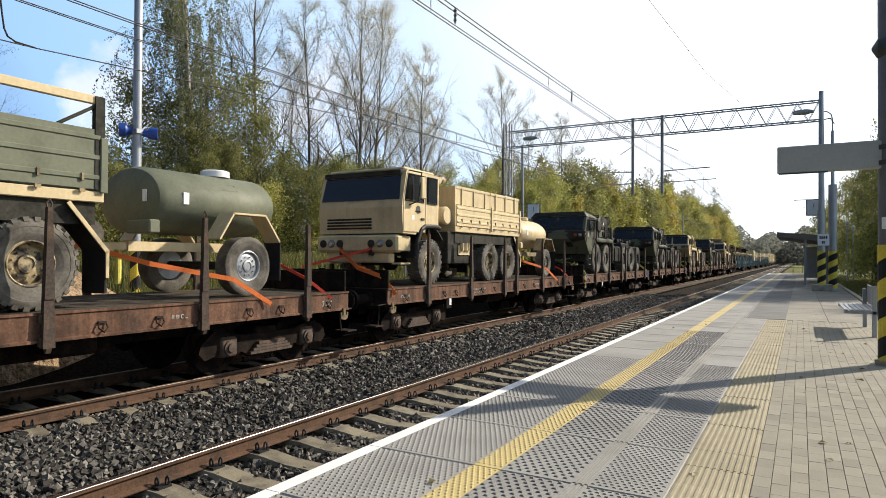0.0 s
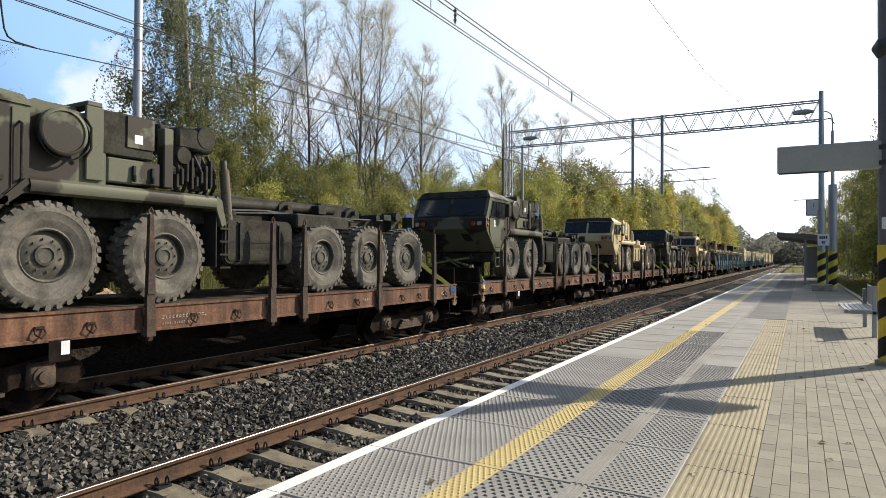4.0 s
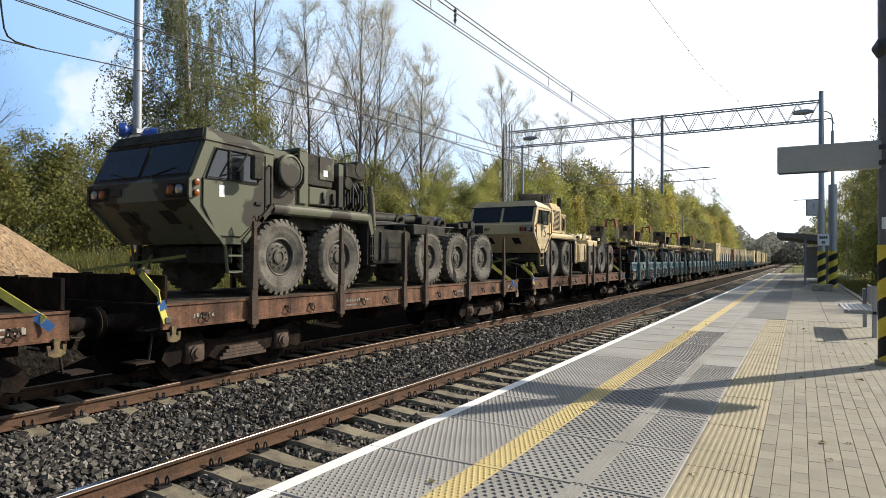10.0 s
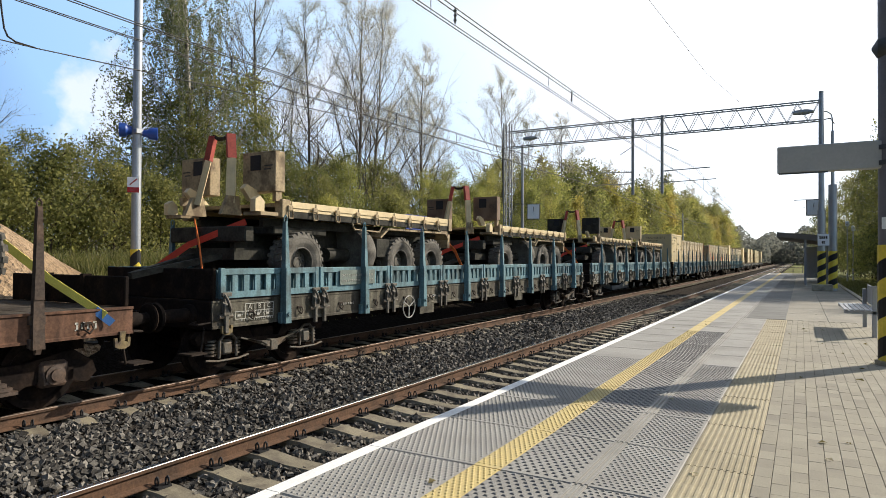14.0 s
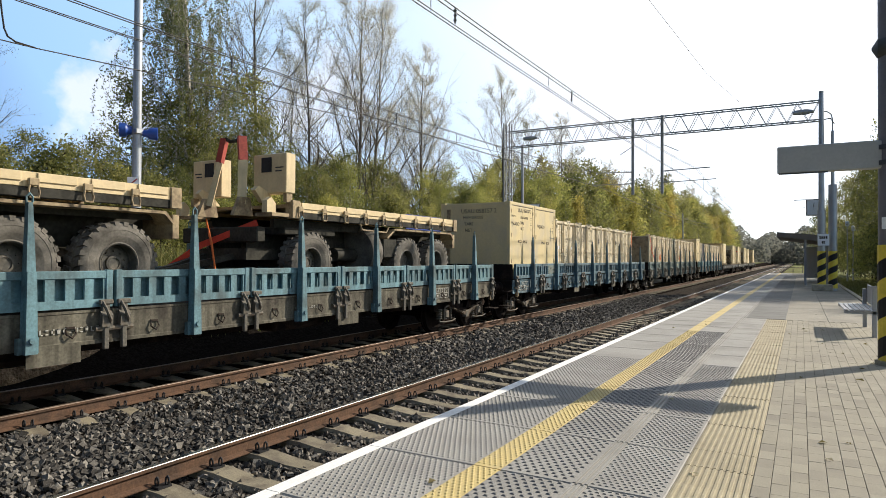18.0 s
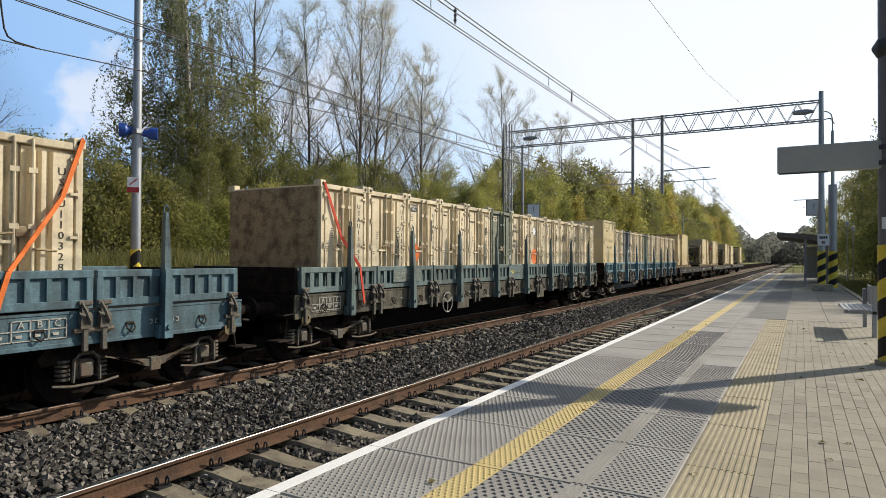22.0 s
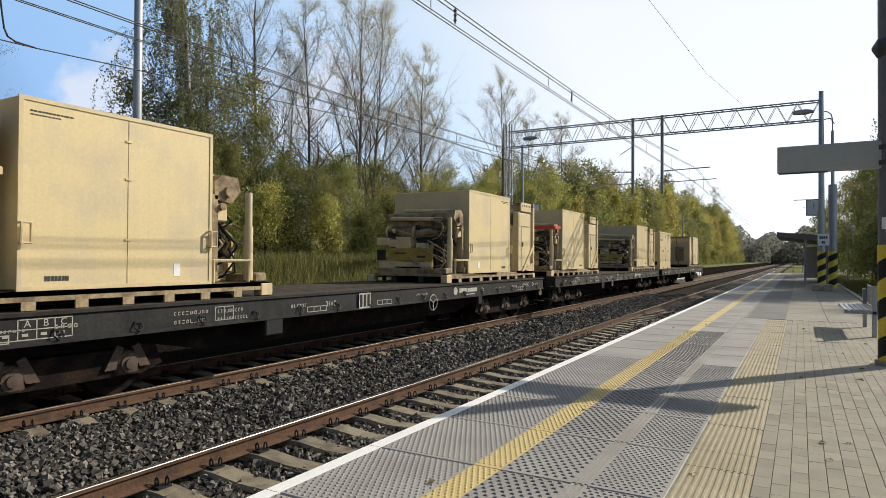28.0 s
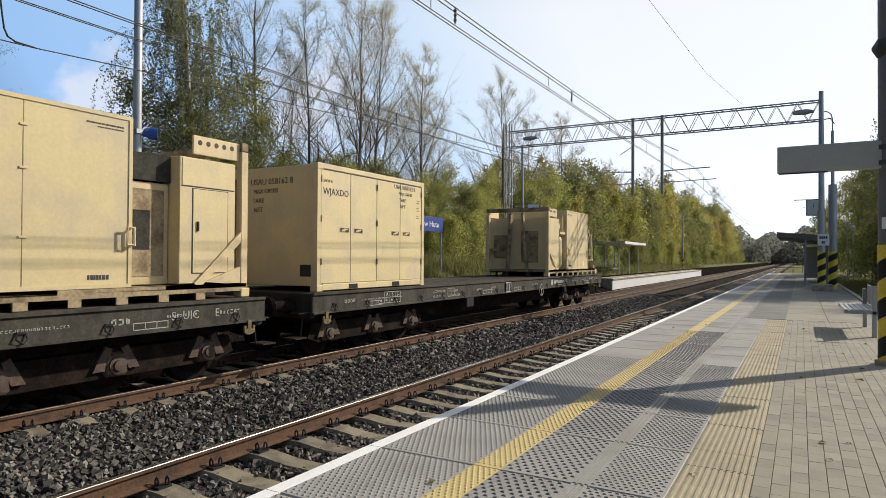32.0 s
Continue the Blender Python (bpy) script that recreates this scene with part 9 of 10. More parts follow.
    # machinery on the open end
    part("machine_base", Shape().box(-1.15, 5.04, 1.50, 1.15, 5.2, 1.66, 0.02).cut().box(-1.0, 5.9, 1.44, 1.0, 6.1, 1.62, 0.02), M_TANDIRTSHADE, th)
    part("machine_core", Shape().box(-0.9, 5.06, 1.52, 0.55, 5.62, 2.45, 0.02), M_OLIVEDARK, th, "dark machine housing")
    part("pump_box", Shape().box(-0.55, 5.60, 2.12, -0.10, 5.92, 2.46, 0.02).cut().box(-1.15, 5.66, 2.24, -0.75, 5.98, 2.44, 0.02).cut().box(0.05, 5.62, 2.05, 0.32, 5.86, 2.30, 0.015).cut().box(-1.05, 5.6, 1.62, -0.55, 6.0, 1.82, 0.015), M_TAN, th)
    part("yellow_panel", Shape().box(-0.75, 5.90, 1.82, 0.62, 5.96, 2.16, 0.008), M_YELLOWDULL, th, "dull yellow guard panel")
    part("panel_mark", Shape().box(-0.55, 5.962, 2.0, -0.2, 5.965, 2.04).cut().box(0.15, 5.962, 1.90, 0.42, 5.965, 1.96), M_STENCIL, th, "dark marking as plain bars")
    part("panel_window", Shape().box(-1.15, 5.90, 1.84, -0.88, 5.95, 2.12, 0.01), M_OLIVEDARK, th)
    part("under_beam", Shape().box(-1.0, 5.85, 1.66, 0.6, 5.95, 1.80, 0.01).cut().box(-0.75, 5.7, 1.50, -0.6, 5.9, 1.86).cut().box(0.35, 5.7, 1.50, 0.5, 5.9, 1.86), M_TAN, th)
    part("winch_drum", Shape().tube((-0.95, 5.62, 2.60), (-0.1, 5.62, 2.60), 0.12, n=16).cut().tube((-0.9, 5.45, 2.80), (0.35, 5.45, 2.80), 0.10, n=16).cut().tube((0.0, 5.75, 2.55), (0.55, 5.70, 2.62), 0.09, n=14), M_TANDIRTSHADE, th, smooth=True)
    part("drum_flange", Shape().tube((-0.12, 5.62, 2.60), (-0.08, 5.62, 2.60), 0.17, n=16).cut().tube((-0.98, 5.62, 2.60), (-0.94, 5.62, 2.60), 0.17, n=16), M_TAN, th, smooth=True)
    part("crane_beam", Shape().box(-1.15, 5.22, 2.90, 0.25, 5.50, 3.12, 0.03).cut().box(0.2, 5.18, 2.86, 1.0, 5.54, 3.14, 0.03), M_TANDIRTSHADE, th)
    part("boom_ram", Shape().tube((-0.9, 5.6, 2.98), (0.7, 5.6, 2.92), 0.055, n=12).cut().tube((-0.6, 5.36, 3.20), (0.8, 5.36, 3.17), 0.05, n=12), M_TAN, th, smooth=True)
    part("pulley", Shape().lathe([(0.09, -0.03), (0.07, 0), (0.09, 0.03)], (1.14, 5.40, 2.92), "x", 16).cut().lathe([(0.06, -0.03), (0.045, 0), (0.06, 0.03)], (1.12, 5.28, 2.68), "x", 14), M_TANDIRTSHADE, th, smooth=True)
    part("inner_post", Shape().box(0.62, 5.30, 1.52, 0.76, 5.44, 2.90, 0.01).cut().box(0.95, 5.10, 1.52, 1.10, 5.22, 2.86, 0.01), M_TANDIRTSHADE, th)
    part("crane_head", Shape().prism([(5.15, 2.80), (5.15, 3.06), (5.28, 3.18), (5.60, 3.16), (5.66, 2.95), (5.48, 2.74)], "x", 0.86, 1.10), M_TANDIRTSHADE, th)
    part("hook_block", Shape().box(0.98, 5.2, 2.45, 1.08, 5.42, 2.72, 0.02), M_TAN, th)
    part("hydraulic_ram", Shape().tube((1.08, 5.85, 1.52), (1.08, 5.85, 2.95), 0.06, n=12).tube((1.08, 5.85, 1.52), (1.08, 5.85, 2.4), 0.075, n=12), M_CREAM, th, "pale upright hydraulic ram", True)
    part("outrigger_box", Shape().box(0.82, 5.92, 1.48, 1.16, 6.20, 1.64, 0.03), M_TANDIRTSHADE, th)
    part("guard_rail", Shape().path([(1.19, 5.05, 1.50), (1.19, 5.05, 1.84), (1.19, 5.75, 1.84), (1.19, 5.75, 1.50)], 0.028, 6), M_TAN, th)
    rng = random.Random(seed)
    for k in range(16):
        y, z = rng.uniform(5.25, 5.85), rng.uniform(2.0, 2.95)
        part("hose", Shape().path([(0.5, y, z), (0.78, y + rng.uniform(-0.1, 0.1), z + rng.uniform(-0.1, 0.05)), (0.92, y + rng.uniform(-0.15, 0.15), z - 0.22), (0.80, y + rng.uniform(-0.2, 0.2), z - 0.45), (0.55, y, z - 0.52)], rng.uniform(0.012, 0.024), 6), M_BLACK if k % 3 else M_TANDIRTSHADE, th)
    for k in range(12):
        x, y, z = rng.uniform(-0.9, 0.75), rng.uniform(5.55, 5.95), rng.uniform(1.65, 2.7)
        a, b, c = rng.uniform(0.06, 0.2), rng.uniform(0.06, 0.16), rng.uniform(0.06, 0.2)
        part("valve_block", Shape().box(x, y, z, x + a, y + b, z + c, 0.015), (M_TANDIRTSHADE, M_TAN, M_OLIVEDARK)[k % 3], th)
    for k in range(6):
        x, z = rng.uniform(-0.9, 0.5), rng.uniform(1.7, 2.7)
        part("pipe", Shape().path([(x, 5.6, z), (x + 0.1, 5.98, z + 0.04), (x + rng.uniform(0.3, 0.6), 6.0, z - 0.1), (x + 0.6, 5.7, z - 0.3)], 0.02, 6), M_STEEL if k == 2 else M_TANDIRTSHADE, th)
    if seed == 3:
        strap(th, "lashing", [(-0.6, 5.95, 2.55), (-0.35, 5.60, 3.10), (-0.2, 5.4, 3.2), (-0.1, 5.2, 3.16)], 0.09, M_STRAPRED, "red lashing strap over the machinery")
        strap(th, "lashing", [(-1.15, 5.68, 3.02), (0.3, 5.68, 3.05), (1.16, 5.66, 3.04), (1.16, 5.10, 3.06)], 0.09, M_STRAPRED, "red lashing strap over the machinery")
    if flip:
        # the same module the other way round, its doors still on the same side
        done = set()
        for ob in th.children_recursive:
            ob.location.x *= -1
            if ob.data.name not in done:
                done.add(ob.data.name)
                ob.data.transform(Matrix.Diagonal((-1, 1, 1, 1)))
                ob.data.flip_normals()
        return on_train(th, u + y0, rz=180.0)
    return on_train(th, u + y0)


M_YELLOWDULL = surface("faded_yellow_paint", (0.40, 0.29, 0.06), 0.7, var=0.2)


def bar_text_side(s, x, y0, z0, w, h, n, seed):
    rng = random.Random(seed)
    y = y0
    while y < y0 + w:
        d = rng.uniform(0.5, 1.0) * w / n
        s.box(x - 0.002, y, z0, x + 0.002, min(y + d * 0.75, y0 + w), z0 + h)
        y += d


# brown flats: cargo trucks with tank trailers, then load-handling trucks
cargo_truck(U_FLAT[0], 0.05, "cargo truck with tan frame and olive-green drop sides, sand-coloured wheels", M_TAN, M_GREEN, M_RIMTAN, False)
tank_trailer(U_FLAT[0], 10.16, "olive-green water tank trailer with tan mudguards", M_GREEN, M_TAN, M_STEEL)
cargo_truck(U_FLAT[1], 0.0, "desert-tan six-wheeled cab-over cargo truck with high drop sides", M_TAN, M_TAN, M_RIMTAN, True)
tank_trailer(U_FLAT[1], 10.25, "desert-tan water tank trailer behind a cargo truck", M_TAN, M_TANDIRTSHADE, M_RIMDARK)
GREEN_LABEL = "camouflaged green ten-wheeled truck with wedge-shaped cab and dark windscreen"
pls_truck(U_FLAT[2], 0.0, M_CAMO, GREEN_LABEL, M_RIMDARK, 0, "", M_OLIVEDARK)
pls_truck(U_FLAT[3], 0.04, M_CAMO, GREEN_LABEL, M_RIMDARK, 0, "", M_OLIVEDARK)
pls_truck(U_FLAT[4], -0.03, M_TAN, "desert-tan ten-wheeled truck with wedge-shaped cab and door number", M_TAN, 0, "15", M_TAN)
pls_truck(U_FLAT[5], -0.14, M_CAMO, GREEN_LABEL, M_RIMDARK, 0, "", M_OLIVEDARK)
pls_truck(U_FLAT[6], -0.12, M_TAN, "desert-tan ten-wheeled truck with side radiator grille and spare tyre", M_RIMDARK, 1, "15", M_TAN)
# sided wagons: flatrack trailers
flatrack_trailer(U_SIDED[0][0], 0.0, 1, M_TANDIRTSHADE)
flatrack_trailer(U_SIDED[0][0], 8.95, 2, M_BROWNBOX)
flatrack_trailer(U_SIDED[1][0], 0.40, 3, M_OLIVEDARK)
flatrack_trailer(U_SIDED[1][0], 8.70, 4, M_TAN)
# sided wagons: containers
W1 = [("USAU 058157 2", 0.17, 1.22, 3.42), ("MAX GROSS", 0.11, 1.18, 3.20), ("TARE", 0.13, 1.0, 3.02), ("NET", 0.13, 1.0, 2.84), ("WJAXDO", 0.17, 0.42, 2.98), ("SHOP 8", 0.09, 0.30, 3.22)]
E1 = [("USAU 058157 2", 0.19, 0.15, 3.38), ("MAX GROSS", 0.13, -0.05, 3.18), ("TARE", 0.14, -0.2, 2.98), ("NET", 0.14, -0.2, 2.78)]
smooth_container(U_SIDED[2][0], 0.08, 2.02, 2, W1, E1, "pale sand-coloured smooth container with black stencilled codes")
smooth_container(U_SIDED[2][0], 2.14, 2.02, 2, [("WJAXDO", 0.16, 0.62, 2.98)], [], "pale sand-coloured smooth container with black stencilled word")
for k in range(8):
    small_container(U_SIDED[2][0] + 4.22 + 1.475 * k, 0, 100 + k)
KINDS = [0, 0, 0, 0, 0, 1, 0, 0, 0, 0, 0, 0]
for k in range(12):
    small_container(U_SIDED[3][0] + 0.80 + 1.475 * k, KINDS[k], 200 + k)
smooth_container(U_SIDED[4][0], 0.27, 2.08, 2, [("WJAX", 0.09, 0.5, 3.3), ("USAU 11", 0.08, 0.62, 3.18)], [("WJAX", 0.10, -0.1, 3.1), ("TARE", 0.10, -0.1, 2.9)], "pale sand-coloured smooth container at the end of a wagon")
K2 = [0, 2, 0, 0, 1, 0, 0, 0, 0, 0, 0]
for k in range(11):
    small_container(U_SIDED[4][0] + 2.40 + 1.475 * k, K2[k], 300 + k)


def webbing(u, pts, material, label):
    th = thing("lashing_strap", label, "strap", "loose lashing straps")
    s = Shape()
    for p, q in zip(pts, pts[1:]):
        s.beam(p, q, 0.015, 0.055)
    part("webbing", s, material, th)
    return on_train(th, u)


webbing(U_SIDED[2][0] + 15.6, [(1.25, 0.35, 3.34), (1.26, 0.1, 2.6), (1.42, -0.55, 1.72), (1.42, -0.75, 1.0)], M_ORANGE, "orange lashing strap over a container's end")
webbing(U_SIDED[2][0] + 15.6, [(1.25, 0.35, 3.34), (-0.2, 0.45, 2.4), (-1.2, 0.5, 1.6)], M_ORANGE, "orange lashing strap across a container's end")
webbing(U_SIDED[3][0] + 0.8, [(1.24, 0.1, 3.30), (1.28, 0.55, 2.3), (1.43, 0.95, 1.72), (1.43, 1.1, 1.0)], M_STRAPRED, "red lashing strap over a container's corner")
# heavy flats: workshop modules and a container
shelter_module(U_HEAVY[0], 0.0, False, 1, True)
shelter_module(U_HEAVY[0], 18.50, True, 2, False)
shelter_module(U_HEAVY[1], 6.35, True, 3, False)
shelter_module(U_HEAVY[1], 18.60, True, 4, False)
W3 = [("USAU 058162 8", 0.13, 2.95, 3.46), ("MAX GROSS", 0.10, 2.98, 3.32), ("TARE", 0.11, 2.86, 3.18), ("NET", 0.11, 2.86, 3.04), ("WJAXDO", 0.18, 0.55, 3.14), ("SHOP 8", 0.08, 0.3, 3.34)]
E3 = [("USAU 058162 8", 0.17, 0.05, 3.36), ("MAX GROSS", 0.12, -0.1, 3.18), ("TARE", 0.13, -0.3, 3.0), ("NET", 0.13, -0.3, 2.82), ("X", 0.2, -0.85, 3.0)]
smooth_container(U_HEAVY[2], 0.34, 3.76, 4, W3, E3, "sand-coloured four-door container with black stencilled codes")
shelter_module(U_HEAVY[2], 12.26, False, 5, True)


# ---- trees, grass and the sand heap ----
def leaf_material(name, dark, mid, light):
    m = bpy.data.materials.new(name)
    m.use_nodes = True
    n, l = m.node_tree.nodes, m.node_tree.links
    p = n["Principled BSDF"]
    geo = n.new("ShaderNodeNewGeometry")
    oi = n.new("ShaderNodeObjectInfo")
    ramp = n.new("ShaderNodeValToRGB")
    e = ramp.color_ramp.elements
    e[0].color, e[1].color = (*dark, 1), (*light, 1)
    q = ramp.color_ramp.elements.new(0.6)
    q.color = (*mid, 1)
    l.new(geo.outputs["Random Per Island"], ramp.inputs["Fac"])
    hs = n.new("ShaderNodeHueSaturation")
    mr = n.new("ShaderNodeMapRange")
    mr.inputs["To Min"].default_value, mr.inputs["To Max"].default_value = 0.495, 0.525
    mv = n.new("ShaderNodeMapRange")
    mv.inputs["To Min"].default_value, mv.inputs["To Max"].default_value = 1.25, 0.75
    l.new(oi.outputs["Random"], mr.inputs["Value"])
    l.new(oi.outputs["Random"], mv.inputs["Value"])
    l.new(mr.outputs["Result"], hs.inputs["Hue"])
    l.new(mv.outputs["Result"], hs.inputs["Value"])
    l.new(ramp.outputs["Color"], hs.inputs["Color"])
    l.new(hs.outputs["Color"], p.inputs["Base Color"])
    p.inputs["Roughness"].default_value = 0.55
    p.inputs["Specular IOR Level"].default_value = 0.3
    tr = n.new("ShaderNodeBsdfTranslucent")
    l.new(hs.outputs["Color"], tr.inputs["Color"])
    mx = n.new("ShaderNodeMixShader")
    mx.inputs["Fac"].default_value = 0.62
    l.new(p.outputs["BSDF"], mx.inputs[1])
    l.new(tr.outputs["BSDF"], mx.inputs[2])
    l.new(mx.outputs["Shader"], n["Material Output"].inputs["Surface"])
    return m


M_LEAF = leaf_material("autumn_green_leaves", (0.185, 0.195, 0.055), (0.36, 0.35, 0.10), (0.56, 0.50, 0.17))
M_LEAFDARK = leaf_material("dark_green_leaves", (0.105, 0.112, 0.04), (0.20, 0.20, 0.063), (0.33, 0.305, 0.105))
M_LEAFBROWN = leaf_material("fading_brown_leaves", (0.10, 0.085, 0.035), (0.17, 0.14, 0.055), (0.26, 0.21, 0.09))
M_LEAFBIRCH = leaf_material("shaded_olive_birch_leaves", (0.10, 0.11, 0.05), (0.19, 0.20, 0.08), (0.36, 0.36, 0.17))
M_LEAFGOLD = leaf_material("golden_autumn_leaves", (0.25, 0.21, 0.055), (0.40, 0.32, 0.085), (0.52, 0.43, 0.14))
# Distance haze is painted into these pale, nearly equal greys.
M_LEAFHAZE = leaf_material("dull_distant_leaves", (0.155, 0.16, 0.14), (0.175, 0.18, 0.155), (0.195, 0.20, 0.17))
M_BARK = surface("grey_brown_bark", (0.07, 0.057, 0.045), 0.95, var=0.3, scale=3, fine=24, second=(0.045, 0.036, 0.03), spec=0.1)
M_BIRCH = surface("pale_birch_bark", (0.42, 0.39, 0.34), 0.85, var=0.3, scale=5, fine=14, second=(0.10, 0.09, 0.08), mix=(0.5, 0.62))
M_GREYBARK = surface("grey_poplar_bark", (0.125, 0.108, 0.092), 0.95, var=0.3, scale=3, fine=24, second=(0.08, 0.068, 0.058), spec=0.1)
M_LEAFPALE = leaf_material("pale_dry_leaves", (0.34, 0.31, 0.22), (0.50, 0.46, 0.34), (0.66, 0.62, 0.50))
M_GRASSBLADE = leaf_material("dry_grass", (0.10, 0.11, 0.03), (0.19, 0.18, 0.06), (0.34, 0.29, 0.14))


def grow_tree(seed, height, r0, n_main, n_sub, n_twig, spread, rise, droop, leaves, leaf, low=0.25, cluster=0.22):
    """Returns the wood and the leaves of one tree as two shapes' raw arrays."""
    rng = random.Random(seed)
    wood = Shape()
    tips = []
    pts = [Vector((0, 0, -0.3))]
    seg = 9
    lean = Vector((rng.uniform(-0.05, 0.05), rng.uniform(-0.05, 0.05), 0))
    for i in range(seg):
        p = pts[-1] + Vector((rng.uniform(-0.1, 0.1), rng.uniform(-0.1, 0.1), 0)) * height * 0.06 + lean * height / seg + Vector((0, 0, (height + 0.3) / seg))
        pts.append(p)
    rad = [r0 * (1 - 0.93 * (i / seg) ** 0.9) for i in range(seg + 1)]
    for i in range(seg):
        wood.tube(pts[i], pts[i + 1], rad[i], rad[i + 1], 7, False)

    def along(t):
        k = min(int(t * seg), seg - 1)
        return pts[k].lerp(pts[k + 1], t * seg - k), rad[k] + (rad[k + 1] - rad[k]) * (t * seg - k)

    def limb(p, d, length, r, n_seg, sides, bend):
        out = [p]
        for i in range(n_seg):
            d = (d + Vector((rng.uniform(-1, 1), rng.uniform(-1, 1), rng.uniform(-1, 1))) * 0.18 + Vector((0, 0, bend))).normalized()
            q = out[-1] + d * length / n_seg
            wood.tube(out[-1], q, r * (1 - 0.75 * i / n_seg), r * (1 - 0.75 * (i + 1) / n_seg), sides, False)
            out.append(q)
        return out, d

    for i in range(n_main):
        t = low + (0.97 - low) * (i + rng.random()) / n_main
        p, r = along(t)
        a = i * 2.4 + rng.uniform(-0.4, 0.4)
        d = Vector((math.cos(a), math.sin(a), rise + rng.uniform(-0.15, 0.25))).normalized()
        ln = height * spread * (1.15 - t) * rng.uniform(0.75, 1.2) + height * 0.04
        main, dd = limb(p, d, ln, max(r * 0.5, 0.02), 5, 5, 0.06 - droop * 0.2)
        for j in range(n_sub):
            s = rng.uniform(0.25, 1.0)
            k = min(int(s * 5), 4)
            q = main[k].lerp(main[k + 1], s * 5 - k)
            d2 = (dd + Vector((rng.uniform(-1, 1), rng.uniform(-1, 1), rng.uniform(-0.5, 0.9))) * 0.75).normalized()
            sub, d3 = limb(q, d2, ln * rng.uniform(0.28, 0.5), max(r * 0.18, 0.010), 3, 4, 0.05 - droop)
            for m in range(n_twig):
                s2 = rng.uniform(0.2, 1.0)
                k2 = min(int(s2 * 3), 2)
                q2 = sub[k2].lerp(sub[k2 + 1], s2 * 3 - k2)
                d4 = (d3 + Vector((rng.uniform(-1, 1), rng.uniform(-1, 1), rng.uniform(-0.6, 0.8))) * 0.8 + Vector((0, 0, -droop * 2))).normalized()
                tw, _ = limb(q2, d4, ln * rng.uniform(0.12, 0.26) * (1 + droop), 0.006, 2, 3, -droop * 0.6)
                tips += tw
            tips += sub[1:]
    nl = leaves
    g = np.random.default_rng(seed)
    base = np.array([tuple(q) for q in tips])
    pick = base[g.integers(0, len(base), nl)] + g.normal(0, cluster, (nl, 3)) * np.array([1, 1, 0.9])
    a = g.normal(size=(nl, 3))
    a /= np.linalg.norm(a, axis=1)[:, None]
    b = np.cross(a, g.normal(size=(nl, 3)))
    b /= np.linalg.norm(b, axis=1)[:, None]
    sz = g.uniform(0.6, 1.2, (nl, 1)) * leaf
    v = np.stack([pick - a * sz, pick + b * sz * 0.55, pick + a * sz, pick - b * sz * 0.55], 1).reshape(-1, 3)
    f = np.arange(nl * 4).reshape(-1, 4)
    return wood, v, f


def raw_mesh(name, v, f, material):
    me = bpy.data.meshes.new(name)
    me.from_pydata(v.tolist(), [], f.tolist())
    me.materials.append(material)
    return me


def tree_kind(name, label, category, group, seed, bark, leafm, **kw):
    wood, v, f = grow_tree(seed, **kw)
    me_w = bpy.data.meshes.new("trunk")
    me_w.from_pydata(wood.v, [], wood.f)
    me_w.materials.append(bark)
    for p in me_w.polygons:
        p.use_smooth = True
    return (name, label, category, group, me_w, raw_mesh("crown", v, f, leafm))


def plant(kind, x, y, s=1.0, rz=0.0, z=None):
    name, label, category, group, w, c = kind
    th = thing(name, label, category, group, at=(x, y, terrain(x, y) - 0.05 if z is None else z), rz=rz)
    th.scale = (s, s, s)
    for nm, me in (("trunk", w), ("crown", c)):
        ob = new(nm, me)
        ob.parent = th
    return th


def hanging_birch():
    """A weeping birch: rising limbs hung with long leafy strands."""
    wood, v, f = grow_tree(31, height=19.0, r0=0.22, n_main=38, n_sub=6, n_twig=2, spread=0.165, rise=1.25, droop=0.06, leaves=2500, leaf=0.05, low=0.14, cluster=0.2)
    rng = random.Random(8)
    g = np.random.default_rng(8)
    ends = [q for q in wood.v if q[2] > 3.5 and math.hypot(q[0], q[1]) > 0.45]
    pts = []
    for k in range(1150):
        p = Vector(ends[rng.randrange(len(ends))])
        out = Vector((p.x, p.y, 0)) * rng.uniform(0.02, 0.22)
        ln = min(rng.uniform(0.5, 1.4) + 2.6 * rng.random() ** 3, p.z - 0.6)
        # each strand arches outwards a little and then hangs
        line = [p, p + out + Vector((0, 0, -0.12 * ln)), p + out * 1.5 + Vector((rng.uniform(-0.1, 0.1), rng.uniform(-0.1, 0.1), -0.55 * ln)), p + out * 1.6 + Vector((rng.uniform(-0.2, 0.2), rng.uniform(-0.2, 0.2), -ln))]
        for a, b in zip(line, line[1:]):
            wood.tube(a, b, 0.006, 0.004, 3, False)
        for i in range(int(26 * ln)):
            t = 3 * rng.random() ** 0.8
            j = min(int(t), 2)
            pts.append(tuple(line[j].lerp(line[j + 1], t - j)))
    c = np.array(pts) + g.normal(0, 0.055, (len(pts), 3))
    n = len(c)
    d = g.normal(size=(n, 3)) + np.array([0, 0, -0.8])
    d /= np.linalg.norm(d, axis=1)[:, None]
    e = np.cross(d, g.normal(size=(n, 3)))
    e /= np.linalg.norm(e, axis=1)[:, None]
    z = g.uniform(0.035, 0.062, (n, 1))
    v2 = np.stack([c - d * z, c + e * z * 0.6, c + d * z, c - e * z * 0.6], 1).reshape(-1, 3)
    v = np.concatenate([v, v2])
    me_w = bpy.data.meshes.new("trunk")
    me_w.from_pydata(wood.v, [], wood.f)
    me_w.materials.append(M_BIRCH)
    return ("weeping_birch", "tall weeping birch with long hanging olive-green foliage", "tree", "", me_w, raw_mesh("crown", v, np.arange(len(v)).reshape(-1, 4), M_LEAFBIRCH))


